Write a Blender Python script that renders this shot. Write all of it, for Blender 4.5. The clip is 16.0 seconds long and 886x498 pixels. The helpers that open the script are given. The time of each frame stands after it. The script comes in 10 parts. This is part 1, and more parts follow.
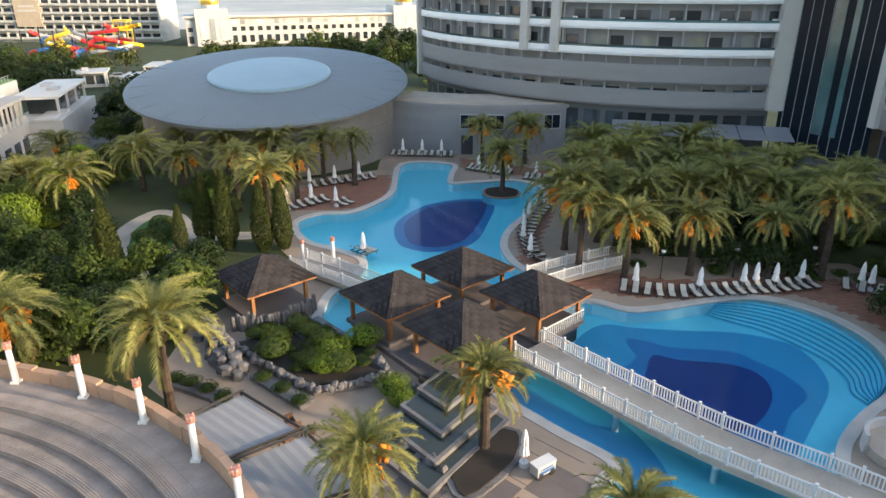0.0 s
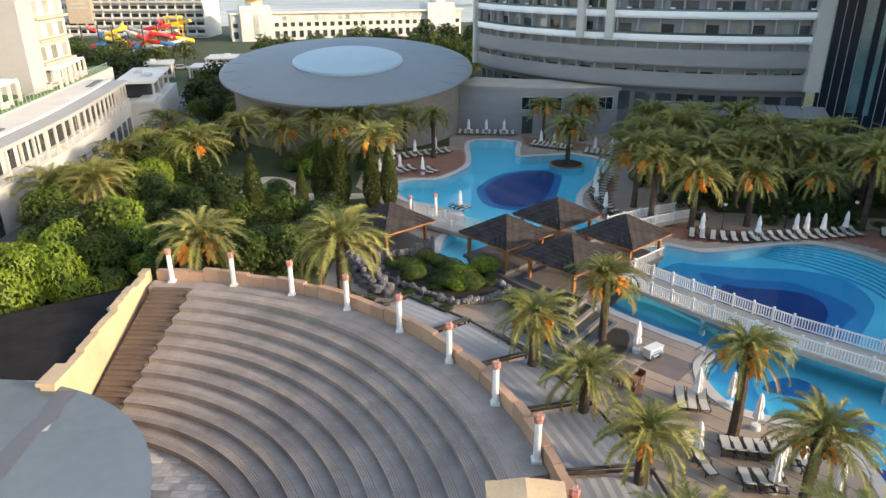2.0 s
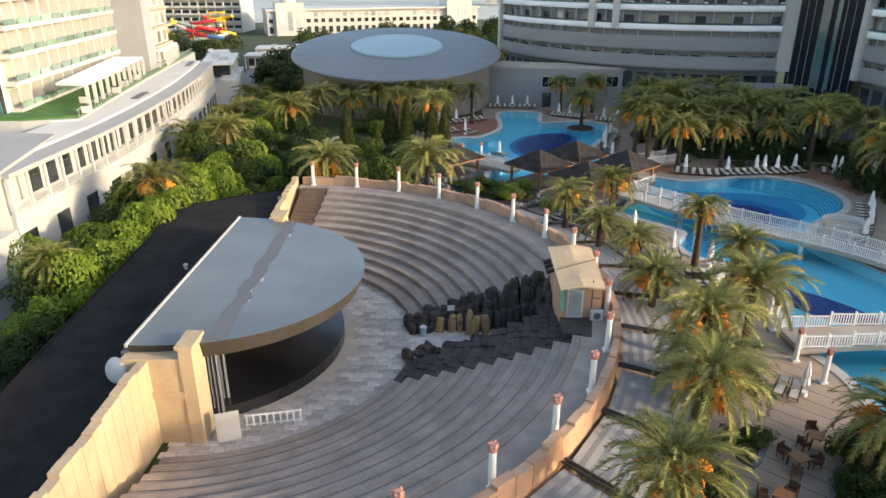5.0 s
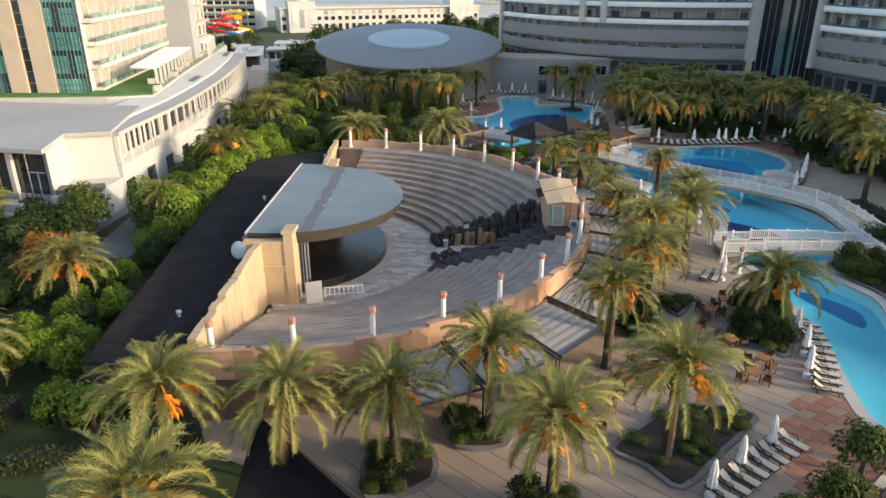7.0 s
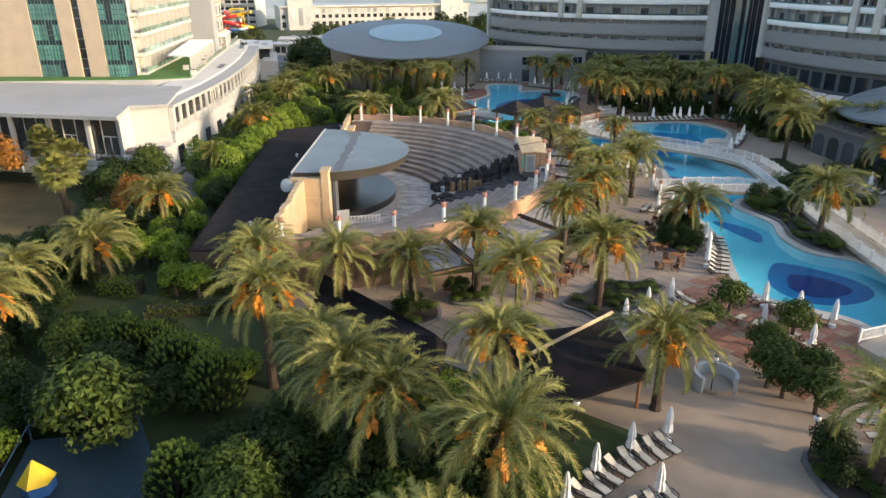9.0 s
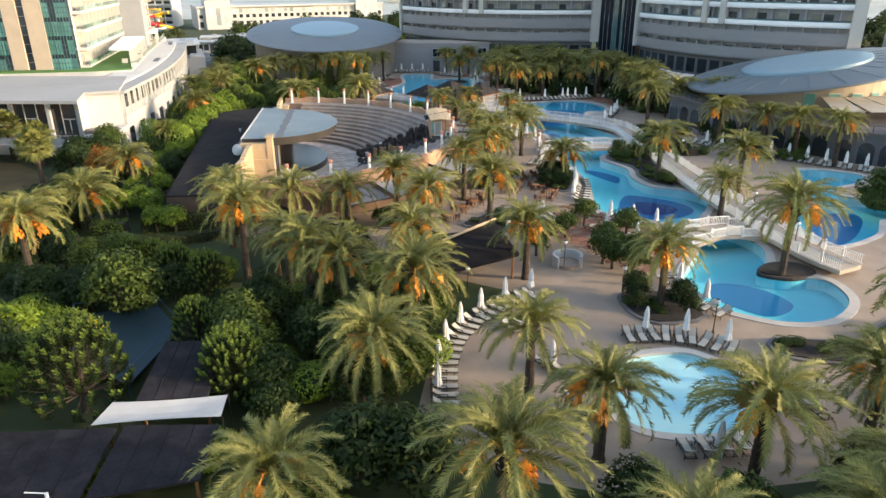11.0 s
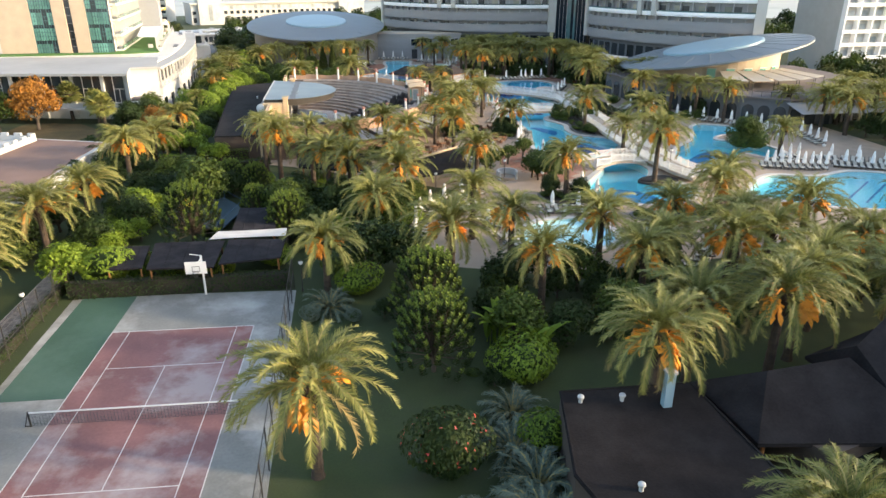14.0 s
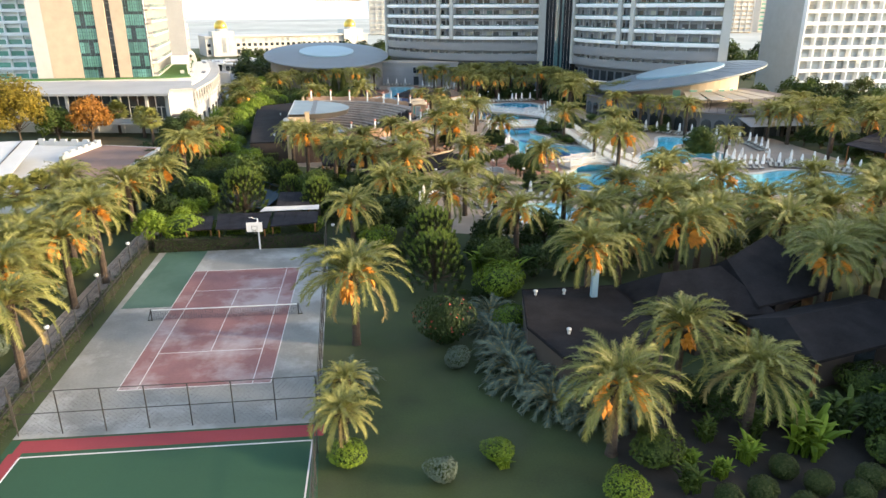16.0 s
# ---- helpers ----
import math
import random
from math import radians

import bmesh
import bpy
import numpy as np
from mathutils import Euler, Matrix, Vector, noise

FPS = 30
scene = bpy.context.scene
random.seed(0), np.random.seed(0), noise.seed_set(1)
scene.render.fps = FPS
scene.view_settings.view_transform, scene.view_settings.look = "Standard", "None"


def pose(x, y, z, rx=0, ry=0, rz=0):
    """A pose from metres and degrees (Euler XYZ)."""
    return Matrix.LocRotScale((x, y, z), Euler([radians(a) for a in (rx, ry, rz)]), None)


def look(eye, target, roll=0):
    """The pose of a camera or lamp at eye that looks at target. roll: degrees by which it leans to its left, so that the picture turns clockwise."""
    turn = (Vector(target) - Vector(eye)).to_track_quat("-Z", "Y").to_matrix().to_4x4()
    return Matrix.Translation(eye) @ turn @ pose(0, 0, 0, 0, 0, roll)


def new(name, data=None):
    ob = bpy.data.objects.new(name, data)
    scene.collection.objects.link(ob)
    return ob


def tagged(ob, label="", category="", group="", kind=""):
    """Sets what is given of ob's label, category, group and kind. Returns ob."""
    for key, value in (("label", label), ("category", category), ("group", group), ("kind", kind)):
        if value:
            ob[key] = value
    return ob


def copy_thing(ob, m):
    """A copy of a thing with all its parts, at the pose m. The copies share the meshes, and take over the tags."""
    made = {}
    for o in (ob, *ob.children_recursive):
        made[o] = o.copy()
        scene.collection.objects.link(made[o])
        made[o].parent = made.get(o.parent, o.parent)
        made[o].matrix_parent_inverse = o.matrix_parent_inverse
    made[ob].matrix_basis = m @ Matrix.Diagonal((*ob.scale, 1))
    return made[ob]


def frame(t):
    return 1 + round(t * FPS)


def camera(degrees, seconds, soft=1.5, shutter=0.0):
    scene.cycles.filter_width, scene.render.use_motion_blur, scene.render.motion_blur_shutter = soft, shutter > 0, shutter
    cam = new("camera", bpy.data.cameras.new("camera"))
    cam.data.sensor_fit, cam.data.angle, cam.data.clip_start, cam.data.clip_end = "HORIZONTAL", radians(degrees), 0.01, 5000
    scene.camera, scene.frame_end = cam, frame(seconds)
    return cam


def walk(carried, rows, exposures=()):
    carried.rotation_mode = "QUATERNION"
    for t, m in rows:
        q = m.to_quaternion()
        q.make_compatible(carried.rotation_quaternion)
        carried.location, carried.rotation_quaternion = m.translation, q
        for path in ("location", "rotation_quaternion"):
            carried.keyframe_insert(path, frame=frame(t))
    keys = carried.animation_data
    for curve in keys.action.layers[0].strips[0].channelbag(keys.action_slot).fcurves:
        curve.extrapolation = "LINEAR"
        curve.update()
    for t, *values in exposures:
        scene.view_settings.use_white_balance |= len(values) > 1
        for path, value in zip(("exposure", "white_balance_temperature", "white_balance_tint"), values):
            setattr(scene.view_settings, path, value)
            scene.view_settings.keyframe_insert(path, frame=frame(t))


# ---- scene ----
cam = camera(66.3, 16.0)
# seconds, x, y, z, yaw, pitch, roll
ROWS = [
    (0, 0.134, -0.628, 26.415, -0.186, -22.245, -0.011),
    (0.5, -2.626, -2.905, 26.179, 0.130, -22.234, 0.080),
    (1, -4.961, -5.615, 25.976, 0.393, -22.285, 0.059),
    (1.5, -6.925, -8.761, 25.835, 0.606, -22.279, 0.077),
    (2, -8.538, -12.216, 25.730, 0.762, -22.254, 0.141),
    (2.5, -9.893, -15.945, 25.664, 0.902, -22.227, 0.117),
    (3, -11.041, -19.843, 25.628, 1.010, -22.225, 0.076),
    (3.5, -12.036, -23.946, 25.605, 1.076, -22.228, 0.027),
    (4, -12.780, -28.239, 25.603, 1.173, -22.217, 0.023),
    (4.2, -13.026, -29.987, 25.608, 1.220, -22.210, 0.033),
    (6.3, -14.926, -49.081, 25.996, 1.216, -22.290, 0.071),
    (6.5, -15.031, -50.938, 26.003, 1.236, -22.284, 0.068),
    (7, -15.328, -55.637, 26.020, 1.176, -22.260, 0.044),
    (7.5, -15.545, -60.414, 26.082, 1.147, -22.263, 0.047),
    (8, -15.677, -65.184, 26.166, 1.180, -22.285, 0.046),
    (8.2, -15.718, -67.113, 26.204, 1.130, -22.285, 0.014),
    (10.3, -16.015, -86.922, 26.270, -3.374, -22.231, 0.255),
    (10.5, -16.071, -88.857, 26.299, -4.291, -22.266, 0.213),
    (11, -16.249, -93.700, 26.337, -6.496, -22.258, 0.184),
    (11.5, -16.569, -98.501, 26.332, -7.093, -22.266, 0.166),
    (12, -16.933, -103.400, 26.357, -7.318, -22.261, 0.151),
    (12.5, -17.352, -108.293, 26.391, -7.545, -22.260, 0.133),
    (13, -17.854, -113.141, 26.366, -7.761, -22.267, 0.110),
    (13.5, -18.394, -117.930, 26.301, -7.977, -22.278, 0.109),
    (14, -19.013, -122.751, 26.287, -8.204, -22.278, 0.070),
    (14.5, -19.644, -127.561, 26.258, -8.377, -22.291, 0.066),
    (15, -20.331, -132.401, 26.239, -8.352, -21.929, 0.068),
    (15.5, -21.033, -137.236, 26.217, -8.327, -20.952, 0.077),
    (16, -21.739, -142.186, 26.210, -8.269, -19.657, 0.116),
]
walk(cam, [(t, pose(x, y, z, 90 + pitch, roll, yaw)) for t, x, y, z, yaw, pitch, roll in ROWS], [(0.0, 1.80, 6800, 12), (4.0, 1.68, 6750, 12), (7.5, 1.45, 6750, 12), (11.0, 1.72, 6750, 11), (13.0, 1.92, 6800, 11), (16.0, 2.02, 6800, 11)])
from mathutils.geometry import delaunay_2d_cdt

# ---------------------------------------------------------------- light
world = bpy.data.worlds.new("world")
scene.world = world
world.use_nodes = True
wn = world.node_tree
sky = wn.nodes.new("ShaderNodeTexSky")
sky.sky_type = "NISHITA"
sky.sun_disc = False
SUN_EL, SUN_AZ = 14.0, 108.0            # height, and turn clockwise from +y
sky.sun_elevation, sky.sun_rotation = radians(SUN_EL), radians(SUN_AZ)
sky.air_density, sky.dust_density, sky.ozone_density = 1.0, 1.6, 1.0
wn.nodes["Background"].inputs["Strength"].default_value = 0.15
wn.links.new(sky.outputs[0], wn.nodes["Background"].inputs["Color"])
sun_data = bpy.data.lights.new("sun", "SUN")
sun_data.energy, sun_data.angle, sun_data.color = 1.75, radians(2.5), (1.0, 0.83, 0.60)
sun = new("sun", sun_data)
a = radians(SUN_AZ)
sun_dir = Vector((math.sin(a) * math.cos(radians(SUN_EL)), math.cos(a) * math.cos(radians(SUN_EL)), math.sin(radians(SUN_EL))))
sun.matrix_world = look(sun_dir * 100, (0, 0, 0))

# ---------------------------------------------------------------- materials
def mat(name, base, rough=0.8, vary=0.25, scale=1.0, fine=12.0, bump=0.2, metal=0.0, rnd=0.0, spec=0.5, stain=None, stain_amt=0.0, stretch=None, island=0.0, space="Object"):
    m = bpy.data.materials.new(name)
    m.use_nodes = True
    nt = m.node_tree
    N, L = nt.nodes, nt.links
    p = N["Principled BSDF"]
    p.inputs["Roughness"].default_value = rough
    p.inputs["Metallic"].default_value = metal
    p.inputs["Specular IOR Level"].default_value = spec
    tc = N.new("ShaderNodeTexCoord")
    geo = N.new("ShaderNodeNewGeometry")
    vec = tc.outputs["Object"] if space == "Object" else geo.outputs["Position"]
    if stretch:
        mp = N.new("ShaderNodeMapping")
        mp.inputs["Scale"].default_value = stretch
        L.new(vec, mp.inputs[0])
        vec = mp.outputs[0]
    n1 = N.new("ShaderNodeTexNoise"); n1.inputs["Scale"].default_value = scale; n1.inputs["Detail"].default_value = 5
    n2 = N.new("ShaderNodeTexNoise"); n2.inputs["Scale"].default_value = fine; n2.inputs["Detail"].default_value = 3
    L.new(vec, n1.inputs[0]); L.new(vec, n2.inputs[0])
    add = N.new("ShaderNodeMath"); add.operation = "MULTIPLY_ADD"
    L.new(n1.outputs[0], add.inputs[0]); add.inputs[1].default_value = 0.65
    mul = N.new("ShaderNodeMath"); mul.operation = "MULTIPLY"; mul.inputs[1].default_value = 0.35
    L.new(n2.outputs[0], mul.inputs[0]); L.new(mul.outputs[0], add.inputs[2])
    val = add.outputs[0]
    ramp = N.new("ShaderNodeMapRange")
    ramp.inputs[1].default_value, ramp.inputs[2].default_value = 0.3, 0.7
    ramp.inputs[3].default_value, ramp.inputs[4].default_value = 1 - vary, 1 + vary
    L.new(val, ramp.inputs[0])
    fac = ramp.outputs[0]
    for amt, out in ((rnd, None), (island, geo.outputs["Random Per Island"])):
        if amt:
            if out is None:
                oi = N.new("ShaderNodeObjectInfo"); out = oi.outputs["Random"]
            mr = N.new("ShaderNodeMapRange"); mr.inputs[3].default_value, mr.inputs[4].default_value = 1 - amt, 1 + amt
            L.new(out, mr.inputs[0])
            mm = N.new("ShaderNodeMath"); mm.operation = "MULTIPLY"
            L.new(fac, mm.inputs[0]); L.new(mr.outputs[0], mm.inputs[1]); fac = mm.outputs[0]
    rgb = N.new("ShaderNodeVectorMath"); rgb.operation = "SCALE"
    rgb.inputs[0].default_value = base
    L.new(fac, rgb.inputs["Scale"])
    col = rgb.outputs[0]
    if stain:
        n3 = N.new("ShaderNodeTexNoise"); n3.inputs["Scale"].default_value = scale * 0.45; n3.inputs["Detail"].default_value = 6; n3.inputs["Roughness"].default_value = 0.65
        L.new(vec, n3.inputs[0])
        mr = N.new("ShaderNodeMapRange"); mr.inputs[1].default_value, mr.inputs[2].default_value = 0.48, 0.66; mr.inputs[4].default_value = stain_amt
        L.new(n3.outputs[0], mr.inputs[0])
        mx = N.new("ShaderNodeMix"); mx.data_type = "RGBA"
        L.new(mr.outputs[0], mx.inputs[0]); L.new(col, mx.inputs[6]); mx.inputs[7].default_value = (*stain, 1)
        col = mx.outputs[2]
    L.new(col, p.inputs["Base Color"])
    if bump:
        b = N.new("ShaderNodeBump"); b.inputs["Strength"].default_value = bump; b.inputs["Distance"].default_value = 0.05
        L.new(val, b.inputs["Height"]); L.new(b.outputs[0], p.inputs["Normal"])
    return m


def glass_mat(name, tint, rough=0.05):
    m = mat(name, tint, rough, 0.3, 0.15, 0.8, 0.0, rnd=0.35, spec=0.8)
    return m


def water_mat():
    m = bpy.data.materials.new("pool_water"); m.use_nodes = True
    N, L = m.node_tree.nodes, m.node_tree.links
    N.clear()
    out = N.new("ShaderNodeOutputMaterial"); mix = N.new("ShaderNodeMixShader"); tr = N.new("ShaderNodeBsdfTransparent"); gl = N.new("ShaderNodeBsdfGlossy"); fr = N.new("ShaderNodeFresnel")
    tr.inputs[0].default_value = (0.76, 0.96, 0.99, 1)
    gl.inputs["Roughness"].default_value = 0.06
    fr.inputs["IOR"].default_value = 1.24
    tc = N.new("ShaderNodeTexCoord"); no = N.new("ShaderNodeTexNoise"); no.inputs["Scale"].default_value = 1.6; no.inputs["Detail"].default_value = 3
    b = N.new("ShaderNodeBump"); b.inputs["Strength"].default_value = 0.12; b.inputs["Distance"].default_value = 0.06
    L.new(tc.outputs["Object"], no.inputs[0]); L.new(no.outputs[0], b.inputs["Height"])
    for n in (gl, fr):
        L.new(b.outputs[0], n.inputs["Normal"])
    L.new(fr.outputs[0], mix.inputs[0]); L.new(tr.outputs[0], mix.inputs[1]); L.new(gl.outputs[0], mix.inputs[2]); L.new(mix.outputs[0], out.inputs[0])
    return m


def leaf_mat(name, c0, c1, rough=0.55, trans=0.25):
    """Leaf colours between c0 and c1 from leaf to leaf, with some light let through."""
    m = bpy.data.materials.new(name); m.use_nodes = True
    N, L = m.node_tree.nodes, m.node_tree.links
    p = N["Principled BSDF"]
    p.inputs["Roughness"].default_value = rough
    p.inputs["Specular IOR Level"].default_value = 0.18
    geo = N.new("ShaderNodeNewGeometry"); tc = N.new("ShaderNodeTexCoord"); oi = N.new("ShaderNodeObjectInfo")
    no = N.new("ShaderNodeTexNoise"); no.inputs["Scale"].default_value = 0.9
    L.new(tc.outputs["Object"], no.inputs[0])
    s = N.new("ShaderNodeMath"); s.operation = "MULTIPLY_ADD"; s.inputs[1].default_value = 0.6
    L.new(geo.outputs["Random Per Island"], s.inputs[0])
    s2 = N.new("ShaderNodeMath"); s2.operation = "MULTIPLY_ADD"; s2.inputs[1].default_value = 0.8; s2.inputs[2].default_value = -0.25
    L.new(no.outputs[0], s2.inputs[0]); L.new(s2.outputs[0], s.inputs[2])
    s3 = N.new("ShaderNodeMath"); s3.operation = "MULTIPLY_ADD"; s3.inputs[1].default_value = 0.35
    L.new(oi.outputs["Random"], s3.inputs[0]); L.new(s.outputs[0], s3.inputs[2])
    mx = N.new("ShaderNodeMix"); mx.data_type = "RGBA"; mx.clamp_factor = True
    L.new(s3.outputs[0], mx.inputs[0]); mx.inputs[6].default_value = (*c0, 1); mx.inputs[7].default_value = (*c1, 1)
    L.new(mx.outputs[2], p.inputs["Base Color"])
    t = N.new("ShaderNodeBsdfTranslucent"); L.new(mx.outputs[2], t.inputs[0])
    ms = N.new("ShaderNodeMixShader"); ms.inputs[0].default_value = trans
    L.new(p.outputs[0], ms.inputs[1]); L.new(t.outputs[0], ms.inputs[2]); L.new(ms.outputs[0], N["Material Output"].inputs[0])
    return m


M = dict(
    grass=mat("grass", (0.034, 0.050, 0.011), 0.9, 0.35, 0.25, 7.0, 0.5, stain=(0.045, 0.048, 0.022), stain_amt=0.5),
    dry_grass=mat("dry_grass", (0.12, 0.082, 0.030), 0.95, 0.35, 0.3, 7.0, 0.5, stain=(0.06, 0.06, 0.018), stain_amt=0.6),
    # Distance haze is mixed into this pale land colour.
    far_land_hazed=mat("far_land_hazed", (0.42, 0.43, 0.40), 0.95, 0.3, 0.006, 0.05, 0.0, stain=(0.24, 0.30, 0.26), stain_amt=0.7),
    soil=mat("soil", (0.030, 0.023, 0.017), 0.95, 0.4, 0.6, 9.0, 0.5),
    asphalt=mat("asphalt", (0.034, 0.034, 0.038), 0.9, 0.3, 0.3, 30.0, 0.4, spec=0.2, stain=(0.038, 0.037, 0.037), stain_amt=0.7),
    street=mat("street", (0.16, 0.155, 0.15), 0.9, 0.2, 0.2, 20.0, 0.2),
    deck=mat("deck_slab", (0.345, 0.262, 0.195), 0.85, 0.16, 0.5, 14.0, 0.25, stain=(0.27, 0.21, 0.16), stain_amt=0.45),
    paver_dark=mat("dark_paver", (0.15, 0.125, 0.115), 0.85, 0.2, 0.5, 14.0, 0.25),
    paver_tan=mat("tan_paver", (0.30, 0.20, 0.135), 0.85, 0.16, 0.5, 14.0, 0.25),
    cobble=mat("cobble", (0.30, 0.24, 0.20), 0.9, 0.25, 0.8, 9.0, 0.4, island=0.25),
    path=mat("path_stone", (0.42, 0.36, 0.29), 0.85, 0.18, 0.5, 10.0, 0.25),
    terracotta=mat("terracotta", (0.30, 0.135, 0.085), 0.85, 0.2, 0.7, 16.0, 0.25, rnd=0.2, stain=(0.2, 0.13, 0.1), stain_amt=0.4),
    coping=mat("coping", (0.50, 0.46, 0.41), 0.7, 0.15, 0.8, 16.0, 0.2, rnd=0.12),
    pool_light=mat("pool_tile_light", (0.19, 0.73, 0.83), 0.5, 0.07, 0.25, 3.0, 0.0),
    pool_deep=mat("pool_tile_deep", (0.04, 0.37, 0.60), 0.5, 0.07, 0.3, 3.0, 0.0),
    tower_glass=mat("black_glass", (0.010, 0.016, 0.024), 0.2, 0.3, 0.15, 0.8, 0.0, spec=0.12),
    pool_pale=mat("pool_tile_pale", (0.74, 0.93, 0.93), 0.5, 0.06, 0.25, 3.0, 0.0),
    pool_mid=mat("pool_tile_mid", (0.015, 0.20, 0.45), 0.5, 0.08, 0.4, 3.0, 0.0),
    pool_dark=mat("pool_tile_dark", (0.012, 0.035, 0.20), 0.5, 0.1, 0.4, 3.0, 0.0),
    water=water_mat(),
    hotel_white=mat("hotel_band_paint", (0.93, 0.93, 0.93), 0.6, 0.04, 0.6, 8.0, 0.05),
    white=mat("white_paint", (0.50, 0.49, 0.465), 0.6, 0.06, 0.6, 8.0, 0.05, stain=(0.44, 0.42, 0.385), stain_amt=0.4),
    fence_white=mat("white_fence_paint", (0.66, 0.66, 0.65), 0.5, 0.05, 1.0, 10.0, 0.0),
    hotel_grey=mat("hotel_grey_cladding", (0.245, 0.245, 0.257), 0.55, 0.10, 0.15, 2.0, 0.05, stretch=(1, 1, 6)),
    hall_wall=mat("hall_wall_stone", (0.205, 0.192, 0.178), 0.75, 0.16, 0.25, 4.0, 0.1, stain=(0.15, 0.14, 0.13), stain_amt=0.5),
    grey_clad=mat("grey_cladding", (0.36, 0.365, 0.38), 0.55, 0.08, 0.15, 2.0, 0.05),
    grey_dark=mat("dark_grey_wall", (0.115, 0.118, 0.128), 0.6, 0.12, 0.2, 3.0, 0.05),
    roof_grey=mat("zinc_roof", (0.175, 0.20, 0.215), 0.5, 0.10, 0.08, 1.5, 0.05, metal=0.2, stain=(0.16, 0.17, 0.19), stain_amt=0.5),
    skylight=mat("skylight_membrane", (0.23, 0.34, 0.40), 0.35, 0.08, 0.15, 2.0, 0.03, stain=(0.27, 0.37, 0.42), stain_amt=0.5),
    beige=mat("beige_render", (0.46, 0.375, 0.28), 0.85, 0.12, 0.4, 8.0, 0.1),
    cream=mat("cream_stone", (0.47, 0.35, 0.215), 0.85, 0.2, 0.45, 7.0, 0.3, stain=(0.42, 0.32, 0.22), stain_amt=0.6),
    rim=mat("rim_stone", (0.46, 0.275, 0.17), 0.85, 0.2, 0.5, 9.0, 0.3, rnd=0.18, stain=(0.36, 0.24, 0.17), stain_amt=0.6),
    # Brown base stone, made much darker to include the shade below the panels.
    rim_base=mat("rim_base_shaded", (0.15, 0.092, 0.062), 0.9, 0.3, 0.5, 7.0, 0.4, stain=(0.08, 0.055, 0.04), stain_amt=0.7),
    seat=mat("seat_timber", (0.315, 0.255, 0.215), 0.85, 0.26, 0.7, 9.0, 0.3, stain=(0.215, 0.172, 0.145), stain_amt=0.7),
    seat_dark=mat("seat_gap_shade", (0.19, 0.165, 0.145), 0.9, 0.25, 0.5, 9.0, 0.3),
    stair=mat("aisle_stair", (0.125, 0.085, 0.06), 0.85, 0.25, 0.8, 9.0, 0.2),
    stone_floor=mat("orchestra_stone", (0.43, 0.385, 0.35), 0.8, 0.3, 0.8, 5.0, 0.25, rnd=0.28),
    rock=mat("rock", (0.15, 0.14, 0.135), 0.9, 0.5, 0.7, 6.0, 0.8, stain=(0.30, 0.28, 0.26), stain_amt=0.6),
    rock_dark=mat("dark_rock", (0.05, 0.04, 0.036), 0.9, 0.5, 0.7, 6.0, 0.8),
    rock_tan=mat("tan_rock", (0.30, 0.19, 0.09), 0.9, 0.4, 0.7, 6.0, 0.6),
    stage_black=mat("stage_floor", (0.018, 0.018, 0.02), 0.25, 0.3, 0.5, 6.0, 0.02),
    black=mat("black_cloth", (0.012, 0.012, 0.013), 0.8, 0.3, 1.0, 6.0, 0.1),
    stage_roof=mat("stage_roof_metal", (0.135, 0.16, 0.175), 0.42, 0.14, 0.16, 2.0, 0.04, metal=0.25, stain=(0.21, 0.235, 0.25), stain_amt=0.6),
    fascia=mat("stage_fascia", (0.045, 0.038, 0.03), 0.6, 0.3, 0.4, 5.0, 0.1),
    wood=mat("orange_timber", (0.30, 0.125, 0.04), 0.55, 0.2, 1.0, 12.0, 0.1, stretch=(6, 6, 1)),
    shingle=mat("bitumen_shingle", (0.034, 0.029, 0.028), 0.95, 0.4, 1.0, 9.0, 0.5, rnd=0.12, spec=0.2, island=0.45, stain=(0.06, 0.052, 0.05), stain_amt=0.6),
    black_roof=mat("black_roofing", (0.016, 0.0135, 0.0135), 0.95, 0.45, 0.6, 7.0, 0.9, rnd=0.2, spec=0.15, stain=(0.03, 0.027, 0.027), stain_amt=0.6),
    felt=mat("roof_felt", (0.026, 0.023, 0.025), 0.95, 0.4, 0.8, 6.0, 0.7, spec=0.12, stain=(0.052, 0.046, 0.046), stain_amt=0.7),
    awning=mat("awning_fabric", (0.25, 0.255, 0.265), 0.8, 0.12, 0.5, 8.0, 0.15, stain=(0.28, 0.26, 0.24), stain_amt=0.5),
    metal=mat("dark_metal", (0.05, 0.045, 0.04), 0.5, 0.2, 1.0, 10.0, 0.05, metal=0.3),
    tan_sheet=mat("tan_awning_sheet", (0.36, 0.33, 0.28), 0.8, 0.12, 0.4, 6.0, 0.05),
    umbrella=mat("umbrella_cloth", (0.78, 0.76, 0.73), 0.8, 0.08, 2.0, 12.0, 0.15),
    sail_cloth=mat("sail_cloth", (0.50, 0.49, 0.47), 0.85, 0.08, 0.6, 9.0, 0.1, stain=(0.42, 0.40, 0.37), stain_amt=0.5),
    cushion=mat("lounger_sling", (0.52, 0.48, 0.40), 0.85, 0.08, 2.0, 12.0, 0.05, rnd=0.08),
    lounger=mat("lounger_frame", (0.035, 0.034, 0.033), 0.5, 0.15, 2.0, 10.0, 0.0),
    capital=mat("red_capital", (0.42, 0.12, 0.085), 0.75, 0.3, 3.0, 12.0, 0.2, stain=(0.55, 0.42, 0.34), stain_amt=0.7),
    column=mat("column_plaster", (0.74, 0.72, 0.68), 0.75, 0.1, 1.5, 10.0, 0.1, stain=(0.55, 0.5, 0.45), stain_amt=0.6),
    recess=mat("recess_render", (0.27, 0.272, 0.282), 0.8, 0.08, 0.4, 5.0, 0.05),
